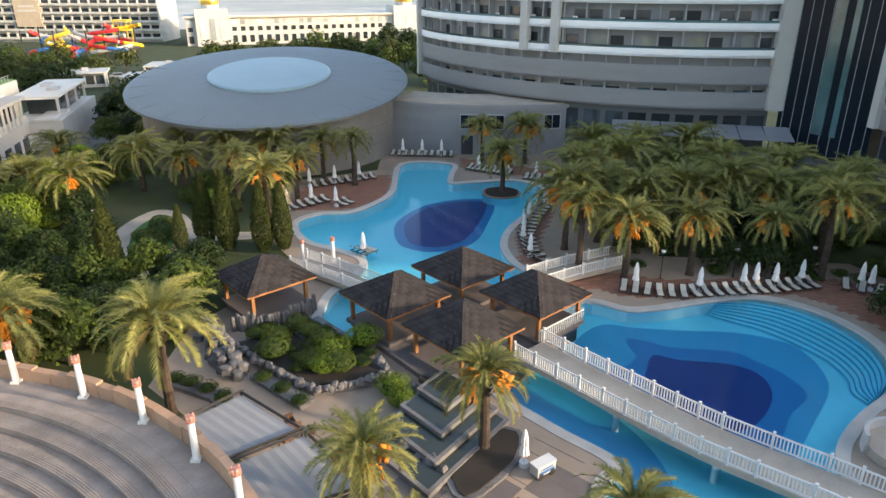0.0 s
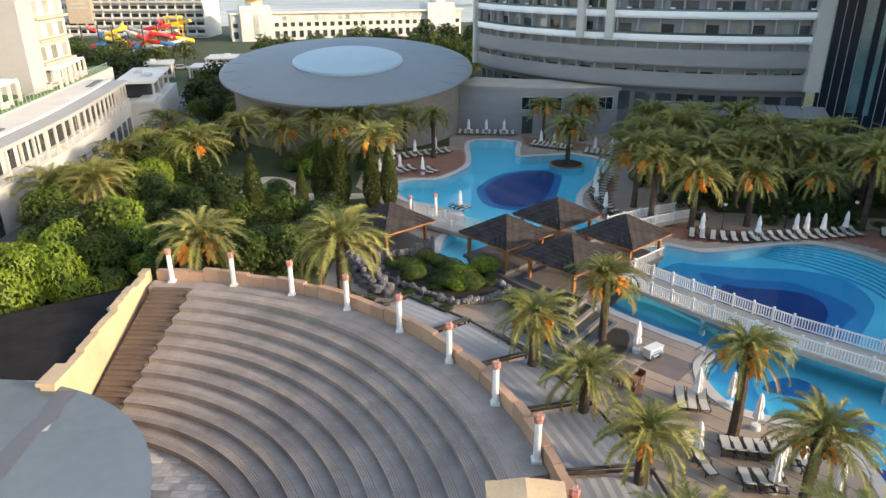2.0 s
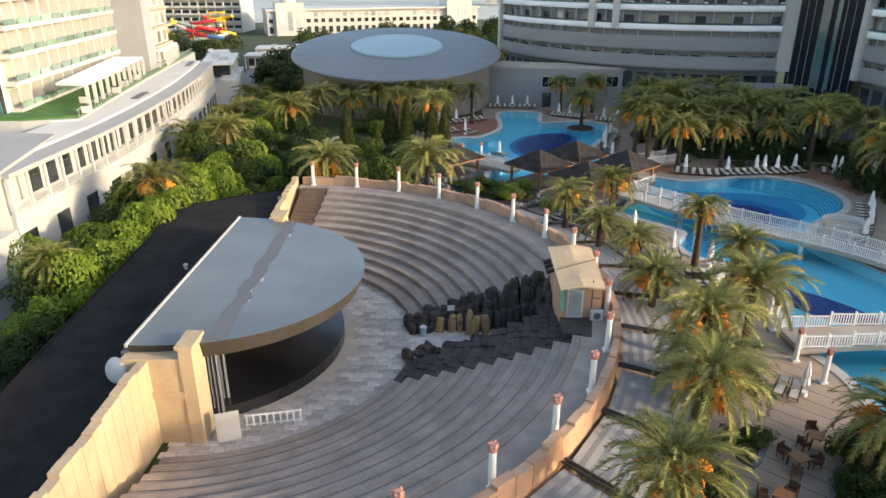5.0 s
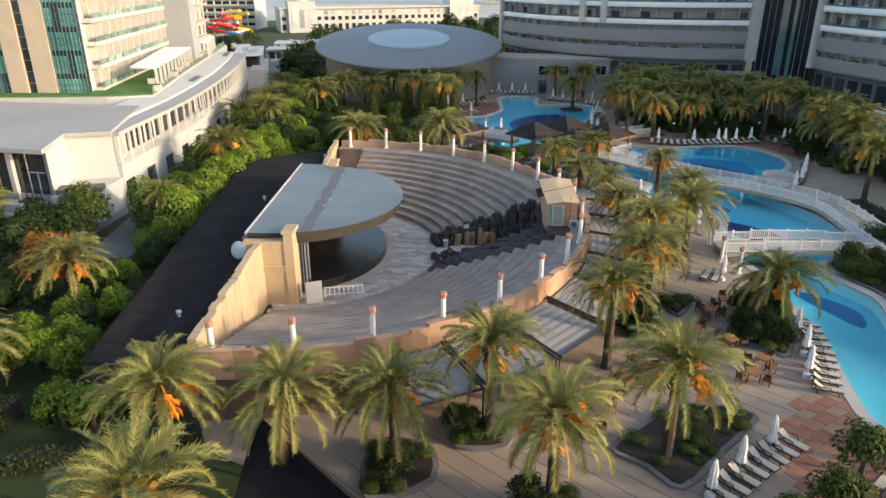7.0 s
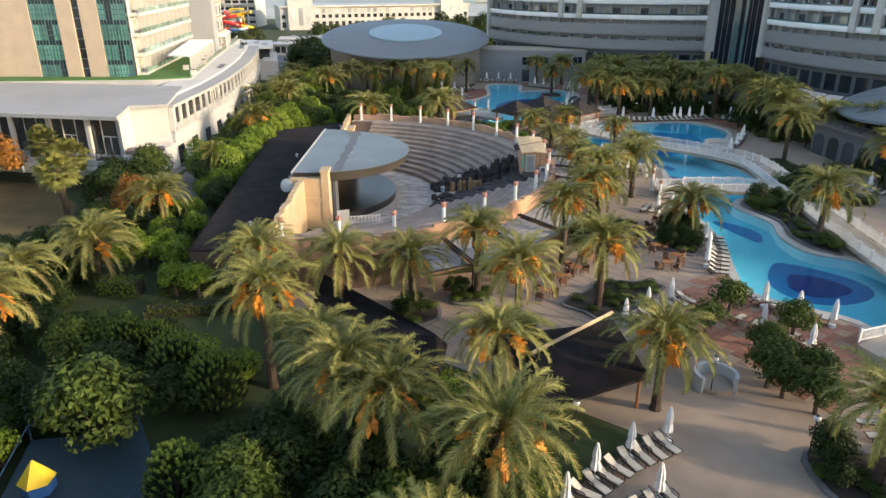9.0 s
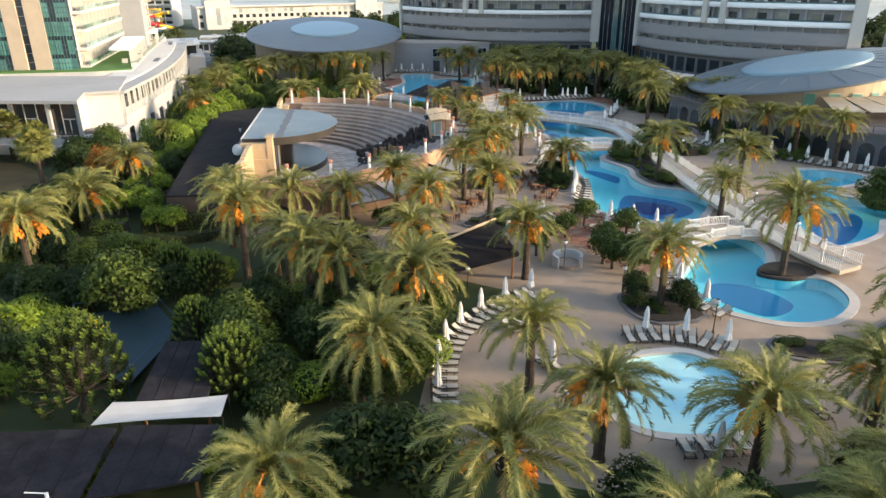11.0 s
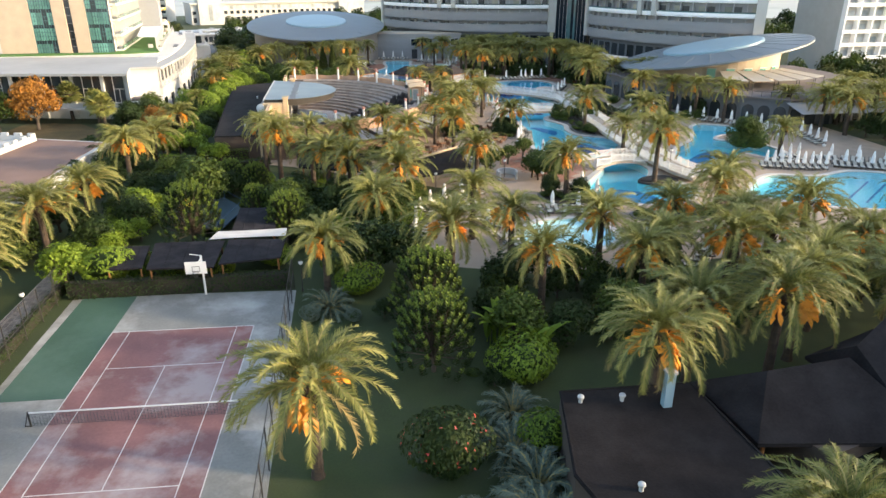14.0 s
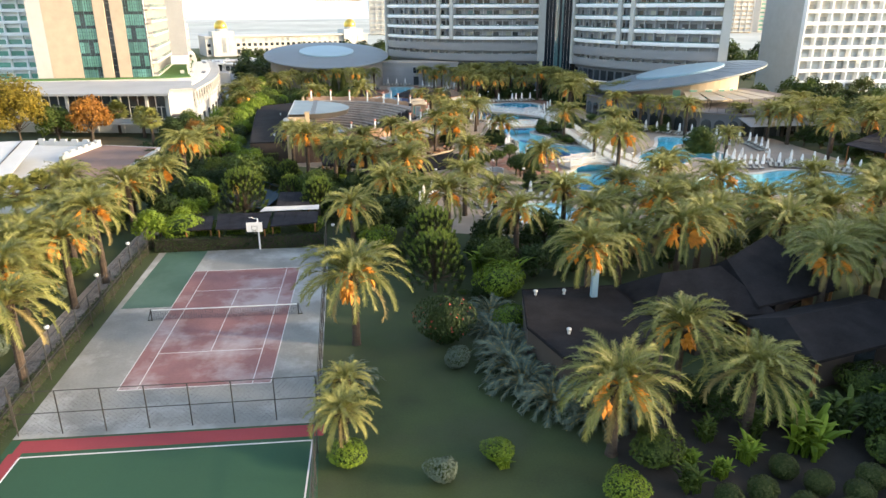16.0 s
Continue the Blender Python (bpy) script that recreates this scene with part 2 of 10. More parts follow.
    rail_glass=glass_mat("pale_green_rail_glass", (0.20, 0.30, 0.25)),
    glass_teal=glass_mat("teal_glass", (0.07, 0.14, 0.15)),
    glass=glass_mat("dark_glass", (0.035, 0.042, 0.048)),
    glass_green=glass_mat("green_glass", (0.14, 0.33, 0.27)),
    glass_blue=glass_mat("window_glass", (0.40, 0.43, 0.44)),
    glass_pale=glass_mat("curtained_glass", (0.30, 0.30, 0.25)),
    roof_white=mat("white_roof_coating", (0.62, 0.60, 0.565), 0.7, 0.08, 0.25, 3.0, 0.05, stain=(0.5, 0.485, 0.46), stain_amt=0.5),
    roof_pale=mat("pale_roof_sheet", (0.36, 0.36, 0.355), 0.7, 0.08, 0.2, 3.0, 0.05, stain=(0.29, 0.29, 0.29), stain_amt=0.5),
    trunk=mat("palm_trunk", (0.066, 0.045, 0.031), 0.95, 0.4, 1.5, 9.0, 0.7, stretch=(1, 1, 3)),
    bark=mat("bark", (0.085, 0.062, 0.045), 0.95, 0.3, 2.0, 12.0, 0.6, stretch=(1, 1, 0.3)),
    fruit=mat("date_fruit", (0.74, 0.27, 0.022), 0.55, 0.25, 4.0, 20.0, 0.3, rnd=0.2),
    frond=leaf_mat("palm_frond", (0.042, 0.064, 0.019), (0.305, 0.295, 0.086), 0.45, 0.3),
    frond_dry=leaf_mat("dry_frond", (0.16, 0.12, 0.05), (0.33, 0.25, 0.10), 0.7, 0.2),
    rachis=mat("frond_stalk", (0.24, 0.19, 0.06), 0.6, 0.2, 2.0, 10.0, 0.0),
    leaf=leaf_mat("leaf", (0.018, 0.038, 0.008), (0.092, 0.125, 0.022)),
    leaf_bright=leaf_mat("bright_leaf", (0.048, 0.092, 0.009), (0.215, 0.29, 0.03)),
    leaf_tip=leaf_mat("shoot_tip_leaf", (0.045, 0.08, 0.014), (0.19, 0.24, 0.036)),
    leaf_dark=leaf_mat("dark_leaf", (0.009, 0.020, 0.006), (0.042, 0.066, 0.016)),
    leaf_cypress=leaf_mat("cypress_leaf", (0.030, 0.045, 0.012), (0.10, 0.115, 0.035)),
    leaf_grey=leaf_mat("grey_leaf", (0.06, 0.085, 0.06), (0.15, 0.18, 0.13)),
    flower=leaf_mat("flower", (0.45, 0.06, 0.05), (0.65, 0.16, 0.12)),
    brown_wall=mat("dark_brown_wall", (0.06, 0.042, 0.032), 0.85, 0.2, 0.5, 8.0, 0.1),
    leaf_gold=leaf_mat("gold_leaf", (0.12, 0.10, 0.015), (0.30, 0.22, 0.03)),
    leaf_rust=leaf_mat("rust_leaf", (0.14, 0.06, 0.015), (0.36, 0.16, 0.03)),
    court_grey=mat("court_grey", (0.215, 0.21, 0.19), 0.85, 0.22, 0.35, 5.0, 0.1, stain=(0.42, 0.415, 0.39), stain_amt=0.85, space="World"),
    court_red=mat("court_red", (0.215, 0.10, 0.095), 0.85, 0.22, 0.4, 5.0, 0.1, stain=(0.38, 0.32, 0.31), stain_amt=0.85, space="World"),
    court_green=mat("court_green", (0.042, 0.095, 0.062), 0.85, 0.18, 0.2, 6.0, 0.1, stain=(0.09, 0.15, 0.12), stain_amt=0.6),
    court_deep=mat("court_deep_green", (0.018, 0.065, 0.028), 0.85, 0.12, 0.2, 6.0, 0.1),
    court_edge=mat("court_edge_red", (0.26, 0.035, 0.04), 0.85, 0.12, 0.2, 6.0, 0.1),
    line=mat("line_paint", (0.58, 0.55, 0.53), 0.8, 0.12, 1.0, 10.0, 0.0),
    net=mat("net_mesh", (0.05, 0.05, 0.05), 0.9, 0.2, 1.0, 10.0, 0.0),
    yellow=mat("yellow_plastic", (0.75, 0.50, 0.03), 0.5, 0.1, 1.0, 6.0, 0.0),
    red=mat("red_plastic", (0.62, 0.03, 0.03), 0.4, 0.1, 1.0, 6.0, 0.0),
    net_blue=mat("net_blue", (0.02, 0.055, 0.11), 0.6, 0.15, 1.0, 6.0, 0.0),
    blue=mat("blue_plastic", (0.04, 0.14, 0.36), 0.5, 0.15, 1.0, 6.0, 0.0),
    cascade_water=mat("still_green_water", (0.035, 0.042, 0.034), 0.12, 0.15, 0.4, 4.0, 0.02),
    teal_tarp=mat("trampoline_bed", (0.02, 0.045, 0.055), 0.6, 0.2, 0.5, 6.0, 0.05),
    brown_roof=mat("brown_roof", (0.21, 0.125, 0.095), 0.85, 0.15, 0.3, 6.0, 0.1),
    gold=mat("gold_dome", (0.75, 0.50, 0.10), 0.3, 0.1, 1.0, 6.0, 0.0, metal=0.8),
    lamp_glass=mat("opal_globe", (0.80, 0.80, 0.78), 0.3, 0.03, 1.0, 6.0, 0.0),
    wicker=mat("rattan", (0.13, 0.062, 0.035), 0.75, 0.3, 2.0, 20.0, 0.3),
    turf=mat("terrace_turf", (0.06, 0.15, 0.03), 0.9, 0.3, 0.5, 8.0, 0.3),
    # Pale blue-grey carries the haze in front of the hills.
    hill=mat("far_hill_hazed", (0.55, 0.60, 0.64), 1.0, 0.12, 0.002, 0.02, 0.0),
)

# ---------------------------------------------------------------- mesh helpers
def finish(name, bm, material, parent=None, smooth=False, label=""):
    me = bpy.data.meshes.new(name)
    bm.to_mesh(me)
    bm.free()
    for m in (material if isinstance(material, (list, tuple)) else [material]):
        me.materials.append(m)
    if smooth:
        me.shade_smooth()
    ob = new(name, me)
    if parent is not None:
        ob.parent = parent
    if label:
        ob["label"] = label
    return ob


def part(name, bm, material, parent, label="", smooth=False):
    return finish(name, bm, material, parent, smooth, label)


def shared(name, me, parent, m=None):
    ob = new(name, me)
    ob.parent = parent
    if m is not None:
        ob.matrix_local = m
    return ob


def thing(name, label, category, m=None, group=""):
    ob = new(name)
    if m is not None:
        ob.matrix_world = m
    return tagged(ob, label, category, group)


def box(bm, x, y, z, sx, sy, sz, rz=0.0, m=None, mi=0):
    """A box with its centre at x, y and its foot at z."""
    t = pose(x, y, z + sz / 2, 0, 0, rz)
    if m is not None:
        t = m @ t
    r = bmesh.ops.create_cube(bm, size=1, matrix=t @ Matrix.Diagonal((sx, sy, sz, 1)))
    if mi:
        for f in {f for v in r["verts"] for f in v.link_faces}:
            f.material_index = mi
    return r["verts"]


def rod(bm, p, q, r0, r1=None, seg=8, caps=True):
    p, q = Vector(p), Vector(q)
    d = q - p
    m = Matrix.Translation((p + q) / 2) @ d.to_track_quat("Z", "Y").to_matrix().to_4x4()
    bmesh.ops.create_cone(bm, cap_ends=caps, segments=seg, radius1=r0, radius2=r0 if r1 is None else r1, depth=d.length, matrix=m)


def prism(bm, pts, z0, z1, mi=0):
    lo = [bm.verts.new((x, y, z0)) for x, y in pts]
    hi = [bm.verts.new((x, y, z1)) for x, y in pts]
    n = len(pts)
    fs = [bm.faces.new(hi), bm.faces.new(lo[::-1])]
    for i in range(n):
        fs.append(bm.faces.new((lo[i], lo[(i + 1) % n], hi[(i + 1) % n], hi[i])))
    for f in fs:
        f.material_index = mi
    return fs


def ring_sector(bm, c, r0, r1, a0, a1, z0, z1, seg, mi=0):
    """A curved block between two radii and two angles (degrees)."""
    vs = []
    for i in range(seg + 1):
        a = radians(a0 + (a1 - a0) * i / seg)
        ca, sa = math.cos(a), math.sin(a)
        vs.append([bm.verts.new((c[0] + r * ca, c[1] + r * sa, z)) for r, z in ((r0, z0), (r1, z0), (r1, z1), (r0, z1))])
    for i in range(seg):
        for k in range(4):
            f = bm.faces.new((vs[i][k], vs[i][(k + 1) % 4], vs[i + 1][(k + 1) % 4], vs[i + 1][k]))
            f.material_index = mi
    for e in (vs[0][::-1], vs[-1]):
        bm.faces.new(e).material_index = mi


def band(bm, pts, z0, z1, thick, mi=0, closed=False):
    """A wall of some thickness that follows a line of points; it thickens to the left of the line."""
    n = len(pts)
    P = [Vector(p) for p in pts]
    off = []
    for i in range(n):
        a = P[(i - 1) % n] if (closed or i) else P[i]
        b = P[(i + 1) % n] if (closed or i < n - 1) else P[i]
        d = (b - a).normalized()
        off.append(P[i] + Vector((-d.y, d.x)) * thick)
    rows = [[bm.verts.new((*p, z0)), bm.verts.new((*q, z0)), bm.verts.new((*q, z1)), bm.verts.new((*p, z1))] for p, q in zip(P, off)]
    for i in range(n if closed else n - 1):
        r, s = rows[i], rows[(i + 1) % n]
        for k in range(4):
            bm.faces.new((r[k], s[k], s[(k + 1) % 4], r[(k + 1) % 4])).material_index = mi
    if not closed:
        bm.faces.new(rows[0]); bm.faces.new(rows[-1][::-1])


def smooth_loop(pts, k=5):
    """A rounded closed line through the points."""
    out, n = [], len(pts)
    for i in range(n):
        p0, p1, p2, p3 = (Vector(pts[(i + j) % n]) for j in (-1, 0, 1, 2))
        for s in range(k):
            t = s / k
            out.append(0.5 * (2 * p1 + (p2 - p0) * t + (2 * p0 - 5 * p1 + 4 * p2 - p3) * t * t + (3 * p1 - 3 * p2 + p3 - p0) * t ** 3))
    return out


def smooth_open(pts, k):
    P = [Vector(p) for p in pts]
    P = [2 * P[0] - P[1]] + P + [2 * P[-1] - P[-2]]
    out = []
    for i in range(1, len(P) - 2):
        p0, p1, p2, p3 = P[i - 1:i + 3]
        for s in range(k):
            t = s / k
            out.append(0.5 * (2 * p1 + (p2 - p0) * t + (2 * p0 - 5 * p1 + 4 * p2 - p3) * t * t + (3 * p1 - 3 * p2 + p3 - p0) * t ** 3))
    out.append(P[-2])
    return out


def area(pts):
    return 0.5 * sum(a[0] * b[1] - b[0] * a[1] for a, b in zip(pts, pts[1:] + pts[:1]))


def inset(pts, d):
    """The loop moved outwards by d."""
    n, s = len(pts), 1 if area(pts) > 0 else -1
    out = []
    for i in range(n):
        t = (pts[(i + 1) % n] - pts[i - 1]).normalized()
        out.append(pts[i] + Vector((t.y, -t.x)) * d * s)
    return out


def inside(p, poly):
    x, y, c = p[0], p[1], False
    n = len(poly)
    for i in range(n):
        a, b = poly[i], poly[i - 1]
        if (a[1] > y) != (b[1] > y) and x < (b[0] - a[0]) * (y - a[1]) / (b[1] - a[1]) + a[0]:
            c = not c
    return c


def on_arc(c, r, deg):
    a = radians(deg)
    return c[0] + r * math.cos(a), c[1] + r * math.sin(a)

# ---------------------------------------------------------------- plan of the ground
POOL_NORTH = smooth_loop([(-5.3, 97.3), (1.5, 97.1), (1.35, 92), (1.3, 87.4), (5, 87.8), (10, 88.6), (13, 86), (13.5, 81.4), (11.8, 77.7), (8, 71), (6.4, 65.7), (6.8, 61), (8.3, 57), (6, 53.5), (0.5, 52), (-4, 49.5), (-7, 45.5), (-9.5, 47.5), (-9.5, 53), (-7.5, 57.5), (-7.3, 61.2), (-10.4, 64.1), (-14, 66.5), (-16.1, 71.8), (-14, 74.8), (-10.3, 75.4), (-7.3, 79.5), (-5.8, 84.5)])
RIVER_A = [(8.5, 49), (12.5, 51.8), (15.8, 50.2), (18.5, 50.4), (22.3, 51.5), (27, 52.5), (30.5, 51), (32.8, 47.5), (33.2, 43.5), (31.2, 39), (27, 35.6), (24, 32.6), (22.7, 29.5), (23.5, 25.5), (25.6, 20.5), (26.2, 14.5), (25, 8.5), (20.2, 5.6), (18.7, 2.6), (20.6, -2.5), (19.7, -7), (20.5, -11.2), (24.2, -13.6), (25.6, -17.3), (23.2, -21.6)]
RIVER_B = [(21.4, -23.8), (20.8, -26.2), (22.8, -28.6), (23.6, -33), (22.2, -36.5), (21, -38.5), (22, -40.2), (25, -41.5), (24.5, -45.5), (21, -48.5), (17, -48.8), (13.5, -46.6), (11.6, -43.8), (11.8, -40.4), (13.4, -37.5), (16.5, -33.5), (18, -30.5), (17.5, -26), (13, -22.7), (11, -20.5), (11.1, -17.5), (12.5, -10.9), (13.1, -5)]
RIVER_C = [(13, -1), (13, 3.5), (12, 8), (12.8, 11.7), (14.6, 15.4), (14.9, 19.8), (13, 22.4), (9.8, 24), (8.8, 26.5), (9.2, 29), (10.5, 31.2), (7.2, 34.7), (4, 39), (5.5, 43.5)]
RIVER = smooth_loop(RIVER_A + RIVER_B + RIVER_C)
KIDS_POOL = smooth_loop([(1.8, -52.7), (4.4, -52), (7, -52.4), (8.7, -54.8), (9.2, -57.3), (8, -60), (5, -61.5), (1.5, -61.3), (-0.7, -59.9), (-1.2, -57.5), (-0.3, -55)])
EAST_POOL = smooth_loop([(45, -6), (51.5, -9.5), (49, -13), (44.5, -15), (42.5, -18), (48, -22), (48.5, -28), (45.5, -31.5), (42, -27), (37.5, -31.5), (31, -34), (29.8, -30), (33, -23), (38, -18), (41, -13)])
LAP_POOL = smooth_loop([(32, -47), (34, -43), (39, -39), (45, -40.5), (51.5, -38.8), (57, -41.5), (60, -45.5), (56, -52), (50, -54.5), (44, -54.5), (37, -52)])
POOLS = [("north", POOL_NORTH, 0.75), ("river", RIVER, 0.75), ("kids", KIDS_POOL, 0.6), ("east", EAST_POOL, 0.6), ("lap", LAP_POOL, 0.6)]

PAVING = [(-9, 108), (18, 106), (22, 62), (40, 60), (62, 10), (67, -12), (67, -42), (60, -62), (12, -66), (-2, -66.5), (-9, -64), (-13.0, -60), (-13.8, -57), (-12.4, -51), (-9.2, -45.5), (-3.5, -40.8), (-9, -37), (-27, -25), (-34, -21.5), (-12, -16), (-3, 0), (-2.5, 14), (-10, 30), (-20, 39), (-20, 47), (-14, 60), (-21, 72), (-21, 88), (-9, 94)]
STREET = [(-57.5, 60), (-62, 100), (-72, 150), (-84, 220), (-76, 222), (-62, 150), (-53, 100), (-48.5, 62), (-46.3, 40), (-47.5, 5), (-52, 5), (-53.5, 30)]
COURT_PAD = [(-43.2, -65.6), (-24.2, -66.9), (-24.4, -102.5), (-43.9, -101.6)]
GREEN_PAD = [(-43.9, -101.7), (-24.4, -102.6), (-24.2, -118), (-43.8, -118)]
BED = [(-4.6, -104.6), (4, -101), (9, -106), (24, -103), (26, -122), (-7, -122), (-6.4, -110)]
COURT_PATH = [(-45.0, -58), (-47.4, -58), (-48.9, -118), (-46.3, -118)]
GARDEN_RING = smooth_loop([(-35.6, 70.7), (-33.9, 76.4), (-29.5, 74.2), (-26.4, 67.3), (-25.8, 60.6), (-28.0, 57.2), (-31.6, 58.8), (-34.4, 65.0)], 4)
RING_HEART = [tuple(v) for v in inset(GARDEN_RING, -1.9)]
GARDEN_LAWN = [(-44.6, 83.1), (-39.0, 86.3), (-34.0, 80.1), (-36.4, 74.0), (-41.7, 74.5)]
NORTH_PATH = [(-35, 71.5), (-31, 64), (-27, 66), (-19, 67), (-19, 69), (-28, 69), (-31.5, 72)]
DRY_BANK = [(-78, 14), (-68, 11.5), (-60.5, 3), (-58.5, -3), (-63, -8), (-80, -4)]
ZONES = [("ground", DRY_BANK, "dry_grass", "dry ochre grass bank beside the palms"),
         ("pavement", PAVING, "deck", "beige stone paving slabs of the pool terrace"),
         ("ground", BED, "soil", "dark bare soil of the planted beds"),
         ("road", STREET, "street", "grey service road beside the white building"),
         ("pavement", COURT_PATH, "path", "stone-paved footpath beside the sports court"),
         ("pavement", NORTH_PATH, "path", "pale stone garden path between the shrubs"),
         ("pavement", GARDEN_RING, "path", "pale stone garden path curving round a bed"),
         ("ground", RING_HEART, "turf", "small round lawn with clipped bushes"),
         ("court", COURT_PAD, "court_grey", "weathered grey hard court surface"),
         ("court", GREEN_PAD, "court_deep", "dark green hard court surface")]

verts, edges = [], []
def add_loop(loop):
    s = len(verts)
    verts.extend(Vector((p[0], p[1])) for p in loop)
    edges.extend((s + i, s + (i + 1) % len(loop)) for i in range(len(loop)))

for r in (2600, 900, 320):
    add_loop([on_arc((0, 60), r, k * 15) for k in range(24)])
for _, loop, _ in POOLS:
    add_loop(loop)
for z in ZONES:
    add_loop(z[1])
gv, _, gf, _, _, _ = delaunay_2d_cdt(verts, edges, [], 0, 0.001)
groups = {}
for f in gf:
    c = sum((gv[i] for i in f), Vector((0, 0))) / len(f)
    if any(inside(c, p[1]) for p in POOLS):
        continue
    key = next((i for i in range(len(ZONES) - 1, -1, -1) if inside(c, ZONES[i][1])), -1 if (c - Vector((0, 60))).length < 300 else -2)
    groups.setdefault(key, []).append(f)
for key, faces in groups.items():
    bm = bmesh.new()
    vm = {}
    for f in faces:
        for i in f:
            if i not in vm:
                vm[i] = bm.verts.new((*gv[i], 0))
        bm.faces.new([vm[i] for i in f])
    bmesh.ops.recalc_face_normals(bm, faces=bm.faces)
    if sum(f.normal.z for f in bm.faces) < 0:
        bmesh.ops.reverse_faces(bm, faces=bm.faces)
    if key < 0:
        ob = finish("ground", bm, M["grass"] if key == -1 else M["far_land_hazed"])
        tagged(ob, "dark green lawn and planted soil" if key == -1 else "flat land reaching to the horizon, haze painted into its colour", "ground", kind="structure")
    else:
        z = ZONES[key]
        ob = finish(z[0], bm, M[z[2]])
        tagged(ob, z[3], z[0], kind="structure")

# pools: basin, painted floor shapes, water, coping
def pool(tag, loop, edge, floor="pool_light", depth=1.15):
    base = thing("swimming_pool", "bright blue tiled swimming pool with a pale stone edge", "pool")
    bm = bmesh.new()
    n = len(loop)
    hi = [bm.verts.new((*p, 0.03)) for p in loop]
    lo = [bm.verts.new((*p, -depth)) for p in loop]
    for i in range(n):
        bm.faces.new((hi[i], hi[(i + 1) % n], lo[(i + 1) % n], lo[i]))
    part("basin_wall", bm, M["pool_pale"], base)
    bm = bmesh.new()
    bm.faces.new([bm.verts.new((*p, -depth)) for p in loop])
    bmesh.ops.triangulate(bm, faces=bm.faces)
    part("basin_floor", bm, M[floor], base)
    bm = bmesh.new()
    bm.faces.new([bm.verts.new((*p, -0.1)) for p in loop])
    bmesh.ops.triangulate(bm, faces=bm.faces)
    for f in bm.faces:
        if f.normal.z < 0:
            f.normal_flip()
    w = part("water", bm, M["water"], base, "still clear pool water")
    w.visible_shadow = False
    bm = bmesh.new()
    out = inset(loop, edge)
    inn = inset(loop, -0.06)
    rows = [[bm.verts.new((*inn[i], -0.16)), bm.verts.new((*inn[i], 0.06)), bm.verts.new((*out[i], 0.06)), bm.verts.new((*out[i], -0.05))] for i in range(n)]
    for i in range(n):
        for k in range(3):
            bm.faces.new((rows[i][k], rows[i][k + 1], rows[(i + 1) % n][k + 1], rows[(i + 1) % n][k]))
    bmesh.ops.recalc_face_normals(bm, faces=bm.faces)
    part("coping", bm, M["coping"], base, "pale stone pool edge")
    return base


POOL_OBS = {}
for tag, loop, edge in POOLS:
    POOL_OBS[tag] = pool(tag, loop, edge, "pool_pale" if tag == "kids" else "pool_light", {"kids": 0.4, "lap": 1.1}.get(tag, 1.15))


def floor_shape(name, pts, material, parent, z, label):
    bm = bmesh.new()
    lp = smooth_loop(pts, 6)
    if area(lp) < 0:
        lp.reverse()
    prism(bm, lp, z, z + 0.02)
    bmesh.ops.triangulate(bm, faces=bm.faces)
    part(name, bm, M[material], parent, label)


floor_shape("floor_mosaic", [(-4.1, 74.6), (-2.2, 79.2), (0.2, 81.7), (3.3, 82.8), (5.6, 82.5), (5.9, 80.5), (4.9, 75.8), (3.3, 70.5), (2.1, 68.5), (0.1, 67.2), (-1.9, 67.5), (-3.5, 69.1)], "pool_dark", POOL_OBS["north"], -1.09, "dark blue mosaic shape in the pool floor")
floor_shape("floor_mosaic", [(-5.2, 74.6), (-2.9, 79.9), (-0.2, 82.6), (3.4, 83.9), (6.6, 83.4), (6.9, 80.4), (5.9, 75.6), (4.4, 70.0), (2.8, 67.4), (0.2, 66.0), (-2.4, 66.3), (-4.6, 68.6)], "pool_mid", POOL_OBS["north"], -1.13, "mid blue mosaic border in the pool floor")
floor_shape("floor_mosaic", [(13.7, 49.8), (16.2, 49.3), (19.8, 48.8), (23.9, 48.5), (26.7, 47.5), (28.3, 46.0), (28.6, 43.1), (27.7, 40.1), (24.6, 36.2), (21.3, 32.4), (19.1, 31.6), (15.3, 34.0), (11.3, 38.6), (9.6, 43.0), (11.2, 47.4)], "pool_deep", POOL_OBS["river"], -1.14, "deeper blue tiled pool floor")
floor_shape("floor_mosaic", [(15.2, 47.4), (16.9, 46.9), (18.4, 46.0), (22.7, 45.4), (24.2, 43.9), (25.5, 42.0), (25.8, 39.4), (23.6, 37.2), (21.0, 33.7), (18.5, 32.8), (15.4, 34.4), (12.8, 37.4), (11.8, 40.4), (12.4, 42.4), (14.3, 43.5), (15.2, 44.8), (15.1, 46.0)], "pool_mid", POOL_OBS["river"], -1.11, "mid blue mosaic shape in the pool floor")
floor_shape("floor_mosaic", [(16.6, 44.8), (18.3, 44.1), (21.9, 43.5), (23.6, 42.0), (23.4, 39.5), (21.6, 36.9), (19.4, 35.4), (17.3, 36.2), (15.5, 38.6), (14.9, 40.9), (15.5, 42.8)], "pool_dark", POOL_OBS["river"], -1.08, "dark blue mosaic shape in the pool floor")
floor_shape("floor_mosaic", [(14.6, -17.0), (16.4, -12.6), (18.4, -11.6), (22.6, -15.0), (23.4, -18.4), (20.4, -20.6), (16.4, -20.4)], "pool_mid", POOL_OBS["river"], -1.13, "mid blue mosaic shape in the pool floor")
floor_shape("floor_mosaic", [(16.2, -17.2), (17.6, -14.4), (20.6, -15.6), (21.6, -18.0), (19.0, -19.4), (17.0, -19.0)], "pool_dark", POOL_OBS["river"], -1.10, "dark blue mosaic shape in the pool floor")
